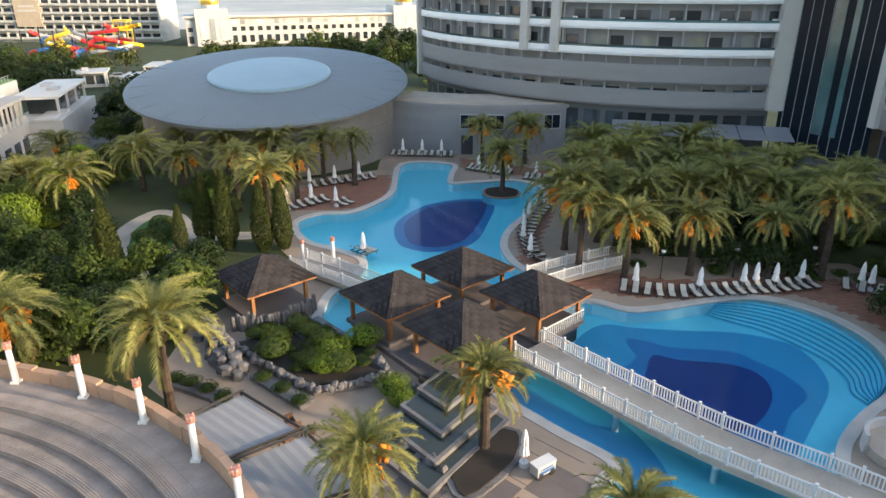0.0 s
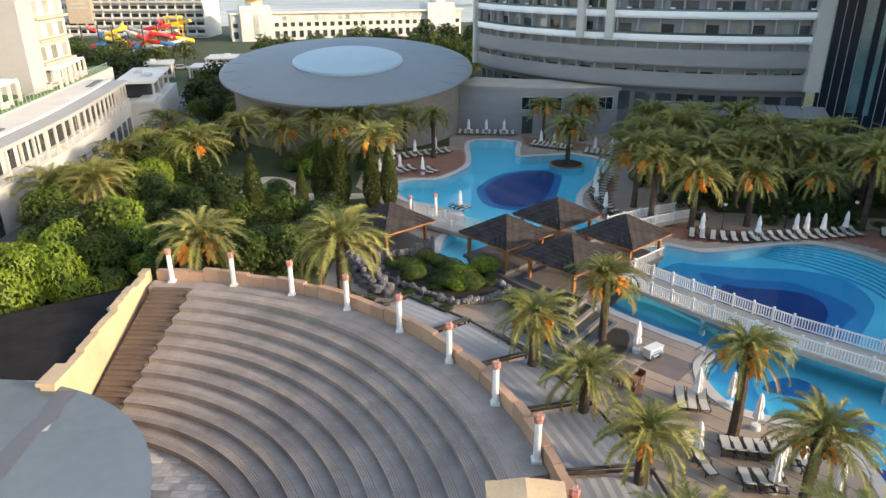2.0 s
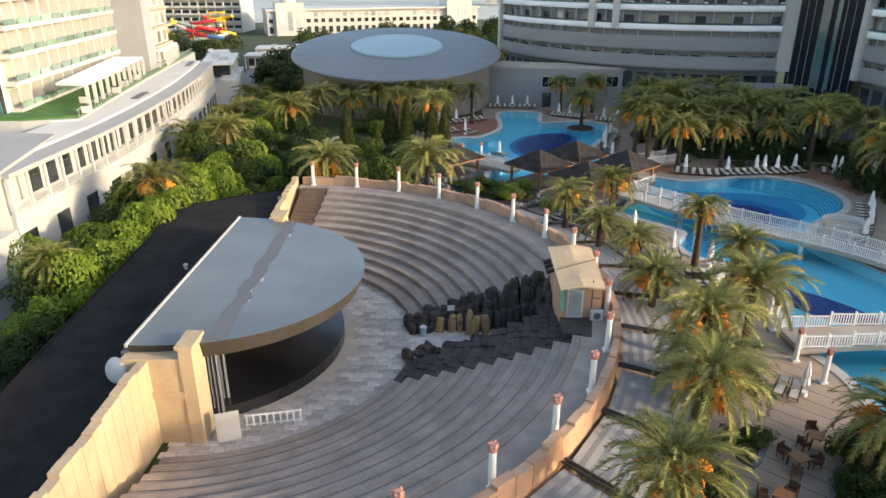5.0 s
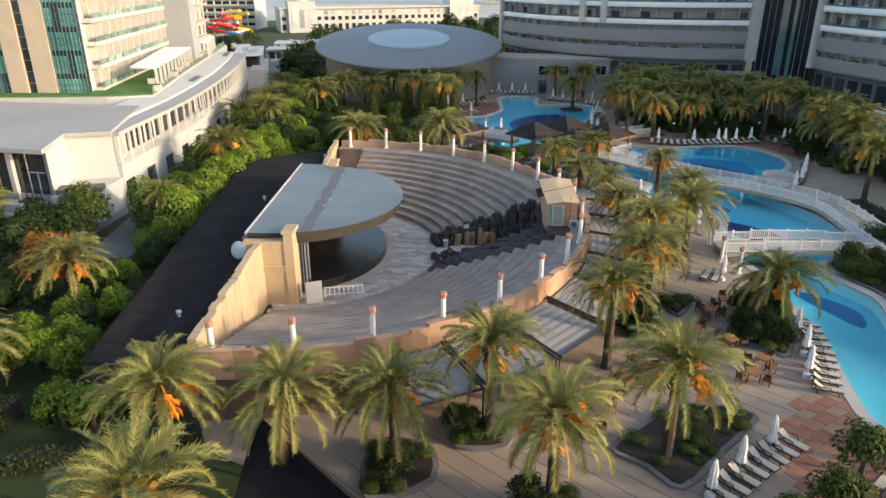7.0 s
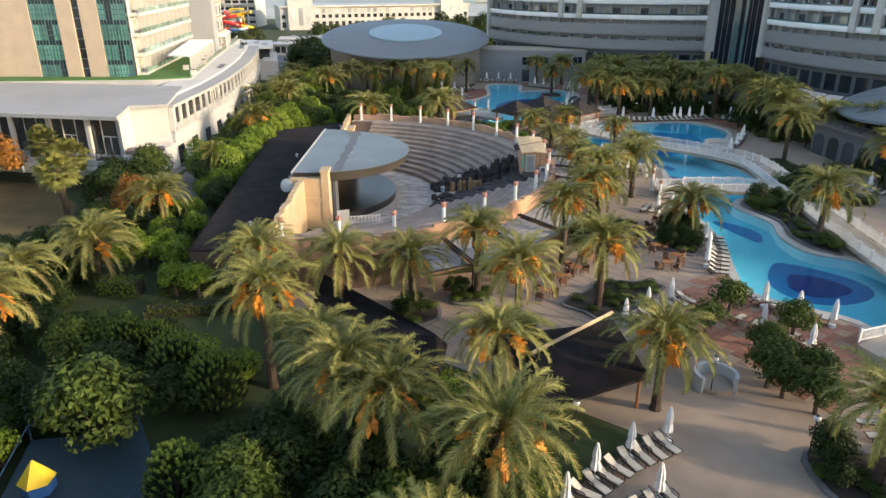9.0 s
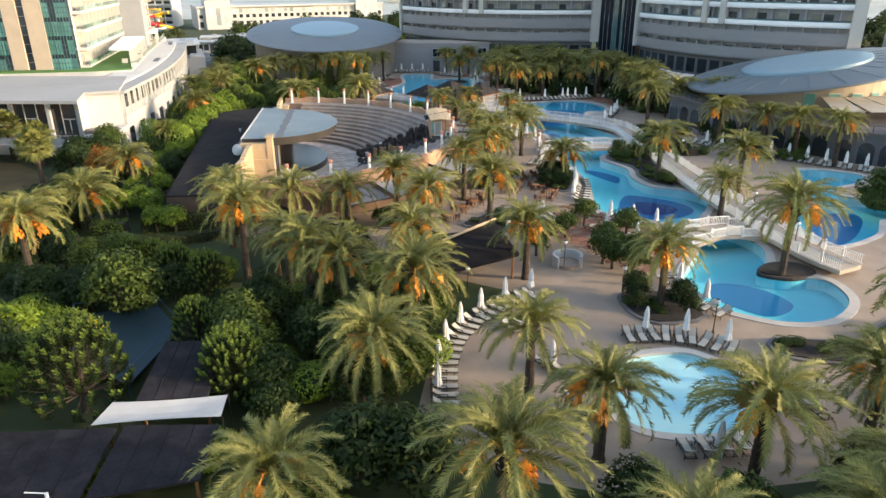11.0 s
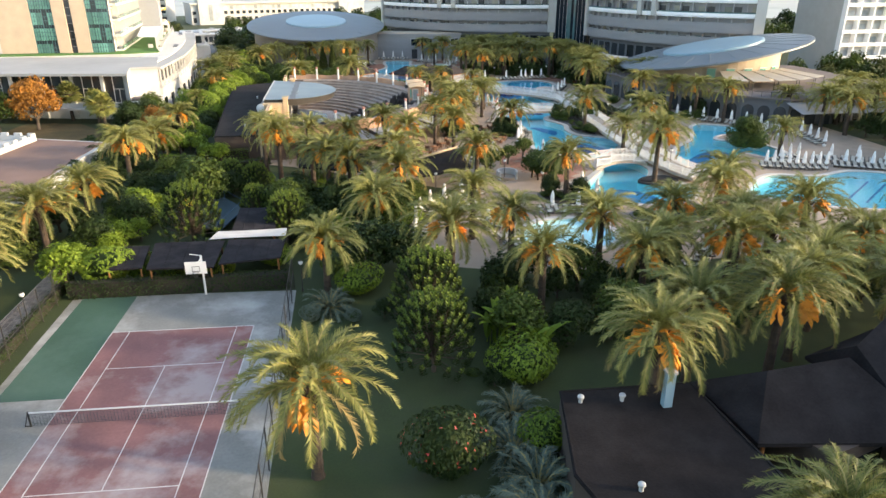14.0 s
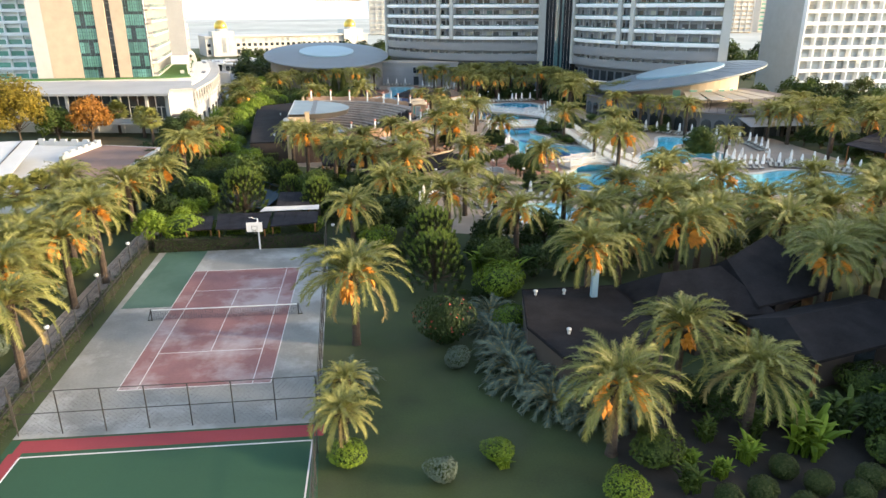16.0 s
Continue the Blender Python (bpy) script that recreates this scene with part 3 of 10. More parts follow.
floor_shape("floor_mosaic", [(15.4, 0.6), (17.2, 0.2), (19.3, -3.0), (18.2, -5.9), (16.8, -3.4)], "pool_mid", POOL_OBS["river"], -1.13, "mid blue mosaic shape in the pool floor")
floor_shape("floor_mosaic", [(12.5, 20.5), (16, 20), (19.5, 17), (21.5, 13), (18, 13), (15.5, 15.5)], "pool_dark", POOL_OBS["river"], -1.13, "dark blue mosaic shape in the pool floor")
floor_shape("floor_mosaic", [(14, -41), (16, -38.8), (19.5, -40.5), (20.5, -44), (17, -45.5)], "pool_mid", POOL_OBS["river"], -1.13, "mid blue mosaic shape in the pool floor")
floor_shape("floor_mosaic", [(33, -27), (38, -22), (42, -22), (41, -25), (36, -30), (32.5, -31)], "pool_mid", POOL_OBS["east"], -1.13, "mid blue mosaic shape in the pool floor")
for k in range(5):
    bm = bmesh.new()
    p, q = Vector((53.0 + 1.5 * k, -40.6 - 1.5 * k)), Vector((44.6 + 1.6 * k, -47.6 - 1.4 * k))
    d = q - p
    box(bm, (p.x + q.x) / 2, (p.y + q.y) / 2, -1.09, d.length, 0.3, 0.02, math.degrees(math.atan2(d.y, d.x))); part("lane_line", bm, M["pool_mid"], POOL_OBS["lap"], "dark blue lane line")
# curved entry steps of the second pool: treads between the outer and the inner nosing line
STEP_OUT = smooth_open([(24.3, 52.0), (27.4, 51.9), (30.0, 50.4), (31.9, 47.6), (32.6, 44.4), (32.3, 42.0), (31.4, 39.9), (30.2, 38.5)], 8)
STEP_IN = smooth_open([(22.9, 51.4), (24.8, 49.9), (26.5, 48.6), (28.1, 46.5), (29.4, 43.9), (29.6, 41.4), (29.0, 39.6), (29.3, 38.2)], 8)
for k in range(7):
    f0, f1 = k / 7, (k + 1) / 7
    lo, hi = [p.lerp(q, f1) for p, q in zip(STEP_OUT, STEP_IN)], [p.lerp(q, f0) for p, q in zip(STEP_OUT, STEP_IN)]
    z_ = -0.18 - 0.13 * k
    bm = bmesh.new(); prism(bm, [tuple(p) for p in hi] + [tuple(p) for p in lo[::-1]], z_ - 0.24, z_)
    bmesh.ops.recalc_face_normals(bm, faces=bm.faces); bmesh.ops.triangulate(bm, faces=bm.faces)
    part("entry_step", bm, M["pool_light"], POOL_OBS["river"])
    bm = bmesh.new(); band(bm, lo, z_ - 0.05, z_ + 0.006, 0.07)
    part("step_edge", bm, M["pool_mid"], POOL_OBS["river"], "dark blue tile nosing")
floor_shape("floor_mosaic", [(5.6, 42.4), (4.5, 39.1), (7.5, 35.1), (10.9, 31.4), (9.6, 29), (9.2, 26.6), (10.1, 24.5), (12.0, 24.4), (12.6, 28.4), (13.6, 31.0), (12.5, 35.6), (9, 40.6)], "pool_deep", POOL_OBS["river"], -1.147, "deep blue tiled channel floor")
floor_shape("floor_mosaic", [(13.0, 27.9), (14.3, 29.0), (15.9, 29.3), (17.0, 27.9), (16.2, 26.6), (14.6, 27.1)], "pool_mid", POOL_OBS["river"], -1.126, "dark blue mosaic shape in the pool floor")
floor_shape("floor_mosaic", [(16.2, 25.1), (17.4, 25.6), (18.3, 23.8), (17.4, 22.9), (16.6, 24.2)], "pool_mid", POOL_OBS["river"], -1.126, "dark blue mosaic shape in the pool floor")
# ring round an island with a palm in the first pool, and planted islets of the river
def islet(pts, label, z=0.25, stone="rock_dark"):
    lp = smooth_loop(pts, 6)
    ob = thing("planted_islet", label, "islet", group="planted islets in the pools")
    bm = bmesh.new(); prism(bm, lp if area(lp) > 0 else lp[::-1], -0.2, z - 0.12)
    foot = bmesh.new(); prism(foot, lp if area(lp) > 0 else lp[::-1], -1.14, -0.2); part("tiled_foot", foot, M["pool_light"], ob)
    part("stone_rim", bm, M[stone], ob)
    lp2 = inset(lp, -0.35)
    bm = bmesh.new(); prism(bm, lp2 if area(lp2) > 0 else lp2[::-1], z - 0.12, z)
    part("soil", bm, M["soil"], ob)


islet([(5.5, 83.5), (6.2, 85.3), (8, 86.0), (9.8, 85.3), (10.5, 83.5), (9.8, 81.7), (8, 81.0), (6.2, 81.7)], "small round stone islet with a palm in the pool", 0.05, "paver_tan")
islet([(19.5, -39.5), (21.6, -37.4), (24.5, -37.6), (25, -40), (22, -41)], "planted stone islet beside the ramp")

# ---------------------------------------------------------------- amphitheatre
AC = (-30.6, 6.9)
amph = thing("amphitheatre", "open-air half-round amphitheatre with grey timber seat tiers", "amphitheatre")
TIERS = 11
for k in range(TIERS):
    r0 = 13.6 + 1.13 * k
    r1, z = r0 + 1.15, 0.5 + 0.36 * k
    f = k / (TIERS - 1)
    for a0, a1 in ((12.5 - 3.5 * f, 83.5), (-24 + 11 * f, -89)):
        if a0 > a1:
            a0, a1 = a1, a0
        seg = 28
        bm = bmesh.new()
        ring_sector(bm, AC, r0, r1, a0, a1, 0, z, seg)
        part("seat_tier", bm, M["seat"], amph)
        for j in range(4):
            bm = bmesh.new()
            ring_sector(bm, AC, r0 - 0.06 + 0.125 * j, r0 + 0.03 + 0.125 * j, a0 + 0.1, a1 - 0.1, z, z + 0.045, seg)
            part("seat_slat", bm, M["seat"], amph)
        # Thin dark strip paints in the shade of the gaps between the slats.
        bm = bmesh.new()
        ring_sector(bm, AC, r0 - 0.03, r0 + 0.46, a0 + 0.1, a1 - 0.1, z, z + 0.008, seg)
        part("slat_bearer", bm, M["seat_dark"], amph, "dark strip painted for the shaded gaps under the seat slats")
# aisle stair beside the side wall
for k in range(30):
    bm = bmesh.new()
    r = 13.4 + 0.42 * k
    ring_sector(bm, AC, r, r + 0.43, 83.8, 91.5 - 0.05 * k, 0, 0.3 + 0.133 * k, 2)
    part("aisle_step", bm, M["stair"], amph)
# level walk behind the last tier
bm = bmesh.new(); ring_sector(bm, AC, 26.02, 27.3, 13, 91, 0, 4.12, 40); ring_sector(bm, AC, 26.02, 27.3, -89, -6, 0, 4.12, 40)
part("rim_walk", bm, M["seat"], amph)
# dark stone blocks that close the lower tiers beside the passage
rng = random.Random(12)
for k in range(TIERS):
    f = k / (TIERS - 1)
    r0, z = 13.6 + 1.13 * k, 0.5 + 0.36 * k
    a0, a1 = -24 + 11 * f, -10.5 + 12.5 * f
    n_ = max(3, round((a1 - a0) / 360 * math.tau * r0 / 0.75))
    for j in range(n_):
        for half in (0, 1):
            bm = bmesh.new()
            b0, b1 = a0 + (a1 - a0) * j / n_, a0 + (a1 - a0) * (j + 1) / n_
            ring_sector(bm, AC, r0 + 0.57 * half + rng.uniform(-0.05, 0.05), r0 + 0.56 + 0.57 * half, b0 + 0.06, b1 - 0.06, 0, z - 0.12 + 0.1 * half + rng.uniform(-0.09, 0.09), 1)
            part("stone_block", bm, M["rock_dark"], amph, "dark rough basalt block")
# wall round the rim, in uneven panels
rng = random.Random(4)
for k in range(72):
    a0 = 90.5 - 181.5 * k / 72
    bm = bmesh.new()
    h = 4.95 + rng.uniform(-0.14, 0.16)
    ring_sector(bm, AC, 27.32 + rng.uniform(-0.03, 0.03), 27.78, a0 - 2.48, a0, 3.1 if 20 < k else 0, h, 1)
    part("rim_panel", bm, M["rim"], amph)
for k in range(17):
    a0 = 90.5 - 181.5 * (21 + 3 * k) / 72
    bm = bmesh.new(); ring_sector(bm, AC, 27.2, 27.55, a0 - 7.5, a0, 0, 3.1, 3); part("rim_base", bm, M["rim_base"], amph, "brown weathered base wall below the rim, darkened for its shade")
# straight side walls, stepped panels of cream stone
for y0, n, sg in ((34.4, 17, -1), (-20.4, 17, 1)):
    for k in range(n):
        bm = bmesh.new()
        h = 5.0 - 0.09 * k + rng.uniform(-0.18, 0.2) if sg < 0 else 4.9 + 0.05 * k + rng.uniform(-0.12, 0.14)
        box(bm, -31.6 + 0.01 * k, y0 + sg * (0.5 + 0.95 * k), 0, 0.55, 0.94, h)
        part("wall_panel", bm, M["cream"], amph)
# orchestra floor in single stones
cells = [(i, j) for i in range(18) for j in range(52)]
me_stone = []
for w in range(4):
    bm = bmesh.new(); box(bm, 0, 0, 0, 0.965 - 0.1 * (w % 2), 0.51, 0.06 + 0.004 * w)
    me = bpy.data.meshes.new("floor_stone"); bm.to_mesh(me); bm.free(); me.materials.append(M["stone_floor"]); me_stone.append(me)
bm = bmesh.new(); ring_sector(bm, AC, 0.2, 13.62, -90, 90, -0.02, 0.04, 48)
orch = finish("orchestra_floor", bm, M["path"]); tagged(orch, "pale stone paved orchestra floor of the amphitheatre", "floor", kind="structure")
for i, j in cells:
    x, y = AC[0] + 0.3 + i * 1.0 + (0.5 if j % 2 else 0) + 0.12 * math.sin(j * 2.3), AC[1] - 13.9 + j * 0.535
    d = math.hypot(x - AC[0], y - AC[1])
    if 9.4 < d < 13.62 and x > AC[0]:
        shared("floor_stone", me_stone[(i * 7 + j * 3) % 4], orch, pose(x, y, 0.01, 0, 0, 0))

# columns with red capitals on the rim
def column(name="column"):
    c = thing("rim_column", "slim white plaster column with a red flower-like capital", "column", group="columns round the amphitheatre rim")
    bm = bmesh.new(); rod(bm, (0, 0, 0.12), (0, 0, 2.3), 0.19, 0.16, 14); part("shaft", bm, M["column"], c, smooth=False)
    bm = bmesh.new(); box(bm, 0, 0, 0, 0.5, 0.5, 0.14); part("plinth", bm, M["column"], c)
    bm = bmesh.new(); rod(bm, (0, 0, 2.26), (0, 0, 2.33), 0.23, seg=12); rod(bm, (0, 0, 2.33), (0, 0, 2.54), 0.18, 0.22, 12); rod(bm, (0, 0, 2.54), (0, 0, 2.64), 0.22, 0.12, 12)
    for k in range(6):
        a = k * math.tau / 6
        rod(bm, (0.15 * math.cos(a), 0.15 * math.sin(a), 2.36), (0.20 * math.cos(a), 0.20 * math.sin(a), 2.62 + 0.06 * (k % 2)), 0.085, 0.045, 6)
    part("capital", bm, M["capital"], c, "weathered red capital")
    return c


col = column()
for k in range(18):
    x, y = on_arc(AC, 27.05, 87.9 - 10.4 * k)
    m = pose(x, y, 4.12)
    if k == 0:
        col.matrix_world = m
    else:
        copy_thing(col, m)
# pairs of the same columns beside the footbridge and the deck
for x, y in ((-13.2, 59.9), (-10.4, 60.6), (10.3, 5.2), (10.6, 9.6), (10.9, 2.4), (11.5, 12.4)):
    copy_thing(col, pose(x, y, 0.0))

# stage house
stage = thing("stage", "open-air stage with a grey D-shaped metal roof", "stage")
SC = (-32.5, 6.7)
outline = [(SC[0] + 12.0 * math.cos(radians(a)) ** 0.9 if abs(a) < 89.9 else SC[0], SC[1] + 10.8 * math.sin(radians(a))) for a in range(-90, 91, 5)]
bm = bmesh.new()
top = [bm.verts.new((x, y, 6.22 - 0.30 * (x - SC[0]) / 12)) for x, y in outline]
low = [bm.verts.new((SC[0] + (x - SC[0]) * 0.97, SC[1] + (y - SC[1]) * 0.975, 5.12 - 0.2 * (x - SC[0]) / 12)) for x, y in outline]
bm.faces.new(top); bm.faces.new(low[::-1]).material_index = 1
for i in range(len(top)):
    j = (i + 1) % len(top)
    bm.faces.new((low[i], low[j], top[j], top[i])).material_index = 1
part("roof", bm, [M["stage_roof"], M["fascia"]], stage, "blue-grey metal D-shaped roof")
bm = bmesh.new()
edge_l, edge_r = [], []
for k in range(19):
    y0 = SC[1] - 9.9 + k * 1.1
    x0 = SC[0] + 4.6 + 0.12 * math.sin(k * 1.7) + 0.06 * math.sin(k * 4.1)
    edge_l.append((x0 - 0.48, y0)); edge_r.append((x0 + 0.48 + 0.1 * math.sin(k * 2.9), y0))
prism(bm, edge_r + edge_l[::-1], 6.118, 6.136)
part("roof_patch", bm, M["grey_dark"], stage, "dark grey sealing strip across the roof")
bm = bmesh.new()
for x, y, sx, sy in ((-27.4, 2.1, 0.3, 0.8), (-27.6, 3.2, 0.25, 0.4), (-27.3, 5.1, 0.2, 0.7), (-27.7, 8.4, 0.2, 0.5), (-27.4, 13.6, 0.25, 0.5)):
    box(bm, x, y, 6.115, sx, sy, 0.01, 12)
part("roof_mark", bm, M["white"], stage, "flaking white sealant")
bm = bmesh.new(); box(bm, SC[0] - 0.25, SC[1], 0, 0.4, 21.6, 5.75); part("back_wall", bm, M["grey_dark"], stage)
bm = bmesh.new(); box(bm, SC[0] - 0.06, SC[1], 6.1, 0.16, 21.7, 0.2); part("gutter", bm, M["white"], stage)
for y, s in ((-4.1, 1), (17.5, -1)):
    bm = bmesh.new()
    box(bm, -30.9, y, 0, 3.6, 1.3, 5.7); box(bm, -28.95, y + 0.1 * s, 0, 0.75, 1.7, 6.4); box(bm, -28.95, y + 0.1 * s, 6.4, 1.0, 1.95, 0.22)
    box(bm, -30.6, y - 0.55 * s, 3.1, 2.7, 0.5, 0.5)
    part("end_pier", bm, M["cream"], stage, "cream stone end wall")
bm = bmesh.new()
prism(bm, [(AC[0] - 1.9, AC[1] - 9.6)] + [on_arc((AC[0] - 1.9, AC[1]), 10.2, a) for a in range(-70, 71, 7)] + [(AC[0] - 1.9, AC[1] + 9.6)], 0.04, 0.85)
part("platform", bm, M["stage_black"], stage, "glossy black half-round stage floor")
for k in range(16):
    bm = bmesh.new()
    y = SC[1] - 9.3 + k * 1.24
    band(bm, [(-31.9 + 0.12 * (j % 2), y + j * 0.1) for j in range(13)], 0.85, 5.2, 0.03)
    part("curtain", bm, M["black"], stage)
for y in (-2.5, -1.4, 15.0):
    bm = bmesh.new()
    band(bm, [(-29.7 + 0.12 * j, y + 0.13 * (j % 2)) for j in range(14)], 0.1, 5.0, 0.03)
    part("side_curtain", bm, M["grey_dark"], stage)
# low white railing and a white board at the stage edge
rail = thing("railing", "low white picket railing lying at the stage edge", "railing")
bm = bmesh.new(); box(bm, 0, 0, 0.78, 3.4, 0.07, 0.08); box(bm, 0, 0, 0.12, 3.4, 0.07, 0.08); part("rail", bm, M["fence_white"], rail)
for k in range(9):
    bm = bmesh.new(); box(bm, -1.6 + 0.4 * k, 0, 0, 0.1, 0.09, 0.9); part("picket", bm, M["fence_white"], rail)
rail.matrix_world = pose(-25.0, -2.9, 0.05, 0, 0, 12)
bd = thing("display_board", "white display board leaning on its stand", "board")
bm = bmesh.new(); box(bm, 0, 0, 0.1, 1.35, 0.06, 2.0); part("panel", bm, M["white"], bd)
for s in (-0.5, 0.5):
    bm = bmesh.new(); rod(bm, (s, 0.05, 1.8), (s, 0.8, 0), 0.03); part("strut", bm, M["metal"], bd)
bd.matrix_world = pose(-27.2, -4.6, 0.0, 0, 0, 20)
dish = thing("satellite_dish", "round white satellite dish on the stage wall", "satellite dish")
bm = bmesh.new()
bmesh.ops.create_uvsphere(bm, u_segments=20, v_segments=10, radius=0.75)
for v in bm.verts:
    v.co.z = v.co.z * 0.22 if v.co.z > 0 else v.co.z * 0.30
part("reflector", bm, M["white"], dish, smooth=True)
bm = bmesh.new(); rod(bm, (0, 0, -0.2), (0.0, -0.1, -0.9), 0.06); part("arm", bm, M["metal"], dish)
dish.matrix_world = pose(-33.1, -4.7, 4.95, 70, 0, -20)

# control booth on the rim
booth = thing("control_booth", "small tan control booth with a bleached cream roof", "booth")
bm = bmesh.new(); box(bm, -5.55, 6.4, 0, 2.75, 5.2, 6.62); part("wall", bm, M["rim"], booth, "tan rendered wall")
bm = bmesh.new()
grid = []
for i in range(9):
    f = i / 8
    line = []
    for j in range(7):
        g = j / 6
        line.append(bm.verts.new((-7.2 + 3.15 * g + 0.1 * f * (1 - 2 * g), 9.25 - 6.2 * f, 7.12 - 0.42 * f + 0.09 * math.sin(7 * f + 2.2 * g) * (1 - abs(2 * g - 1)) - 0.12 * abs(2 * g - 1))))
    grid.append(line)
for q, w in zip(grid, grid[1:]):
    for j in range(6):
        bm.faces.new((q[j], w[j], w[j + 1], q[j + 1]))
res = bmesh.ops.extrude_face_region(bm, geom=bm.faces[:])
for v in res["geom"]:
    if isinstance(v, bmesh.types.BMVert):
        v.co.z -= 0.12
bmesh.ops.recalc_face_normals(bm, faces=bm.faces)
part("roof", bm, M["cream"], booth, "sun-bleached sagging cream sheet roof")
bm = bmesh.new(); rod(bm, (-7.1, 5.2, 6.98), (-4.2, 6.9, 7.02), 0.03, seg=5); part("roof_cable", bm, M["metal"], booth)
bm = bmesh.new(); box(bm, -5.95, 3.76, 4.1, 1.1, 0.08, 2.1); d = part("door", bm, M["white"], booth, "white framed glass door")
bm = bmesh.new(); box(bm, -5.95, 3.70, 4.3, 0.82, 0.05, 1.75); part("pane", bm, M["glass_blue"], d)
bm = bmesh.new(); box(bm, -6.8, 3.76, 4.6, 0.28, 0.08, 1.6); part("side_window", bm, M["glass_green"], booth)
ac = bmesh.new(); box(ac, -4.5, 3.5, 4.1, 0.82, 0.38, 0.66); acp = part("air_conditioner", ac, M["white"], booth)
bm = bmesh.new(); rod(bm, (-4.5, 3.32, 4.43), (-4.5, 3.28, 4.43), 0.25, seg=16); part("fan_grille", bm, M["grey_dark"], acp)
bm = bmesh.new(); rod(bm, (-4.85, 3.68, 4.1), (-4.85, 3.68, 6.9), 0.035, seg=6); rod(bm, (-4.85, 3.66, 5.6), (-4.3, 3.66, 5.6), 0.035, seg=6); part("pipe", bm, M["metal"], booth)
bm = bmesh.new(); box(bm, -5.2, 2.7, 0, 3.4, 2.2, 4.08); part("landing", bm, M["rock_dark"], booth)
for y in (7.2, 8.1, 8.9):
    bm = bmesh.new(); rod(bm, (-6.95, y, 6.1), (-7.5, y, 5.9), 0.15, 0.2, 10); part("spotlight", bm, M["metal"], booth)

# rocks
def rock_mesh(name, seed, material, sub=2):
    r = random.Random(seed)
    bm = bmesh.new()
    bmesh.ops.create_icosphere(bm, subdivisions=sub, radius=1)
    off = Vector((r.uniform(0, 50), r.uniform(0, 50), 0))
    for v in bm.verts:
        n = noise.noise(v.co * 1.1 + off) * 0.45 + noise.noise(v.co * 2.7 + off) * 0.22
        v.co *= 1 + n
        v.co.z = max(v.co.z, -0.55)
    me = bpy.data.meshes.new(name); bm.to_mesh(me); bm.free(); me.materials.append(material)
    return me


ROCKS = [rock_mesh("rock", s, M["rock"]) for s in range(4)]
ROCKS_DARK = [rock_mesh("rock", s + 9, M["rock_dark"]) for s in range(4)]
ROCKS_TAN = [rock_mesh("rock", s + 19, M["rock_tan"]) for s in range(2)]


def rocks_along(name, label, line, n, size, meshes, seed, z=0.0, spread=0.6, rise=0.0):
    r = random.Random(seed)
    base = thing(name, label, "rocks")
    P = [Vector(p) for p in line]
    for k in range(n):
        t = (k + r.random() * 0.8) / n * (len(P) - 1)
        i = min(int(t), len(P) - 2)
        p = P[i].lerp(P[i + 1], t - i)
        s = size * r.uniform(0.6, 1.3)
        ob = shared("rock", r.choice(meshes), base)
        ob.matrix_local = pose(p.x + r.uniform(-spread, spread), p.y + r.uniform(-spread, spread), z + 0.45 * s + rise * r.random(), 0, 0, r.uniform(0, 360)) @ Matrix.Diagonal((s, s * r.uniform(0.7, 1.2), s * r.uniform(0.7, 1.5), 1))
    return base


def slab_rock_mesh(seed, material):
    """An upright splintered stone, one metre high, standing on its foot."""
    r = random.Random(seed)
    bm = bmesh.new()
    n_, rings = 7, []
    for z in (0, 0.35, 0.7, 0.93, 1.0):
        k = 1.0 if z < 0.9 else (0.86 if z < 1 else 0.55)
        rings.append([bm.verts.new((k * r.uniform(0.40, 0.56) * math.cos(math.tau * j / n_), k * r.uniform(0.40, 0.56) * math.sin(math.tau * j / n_), z + (r.uniform(-0.06, 0.03) if z > 0.5 else 0))) for j in range(n_)])
    for q, w in zip(rings, rings[1:]):
        for j in range(n_):
            bm.faces.new((q[j], q[(j + 1) % n_], w[(j + 1) % n_], w[j]))
    bm.faces.new(rings[-1])
    me = bpy.data.meshes.new("upright_stone"); bm.to_mesh(me); bm.free(); me.materials.append(material)
    return me


SLABS_DARK = [slab_rock_mesh(s + 40, M["rock_dark"]) for s in range(5)]
SLABS_TAN = [slab_rock_mesh(s + 60, M["rock_tan"]) for s in range(3)]
SLABS_GREY = [slab_rock_mesh(s + 80, M["rock"]) for s in range(4)]


def upright_wall(label, line, step, wide, rows, seed):
    """Upright stones side by side along a line of (x, y, height)."""
    r = random.Random(seed)
    base = thing("rock_wall", label, "rocks")
    P = [Vector(p) for p in line]
    for a, b in zip(P, P[1:]):
        n_ = max(1, round((b - a).to_2d().length / step))
        d = (b - a).to_2d().normalized()
        for k in range(n_):
            for row_ in range(rows):
                p = a.lerp(b, (k + r.random() * 0.6) / n_)
                o = wide * (row_ - (rows - 1) / 2) + r.uniform(-0.12, 0.12)
                h = max(0.3, p.z * (1 - 0.22 * row_) + r.uniform(-0.25, 0.2))
                ob = shared("upright_stone", r.choice(SLABS_DARK), base)
                ob.matrix_local = pose(p.x + d.y * o, p.y - d.x * o, 0, r.uniform(-4, 4), r.uniform(-4, 4), r.uniform(0, 360)) @ Matrix.Diagonal((r.uniform(0.6, 1.05), r.uniform(0.6, 1.05), h, 1))
    return base


pit = thing("rockery_bed", "grey paved passage floor between the rock walls", "paving"); pit["kind"] = "structure"
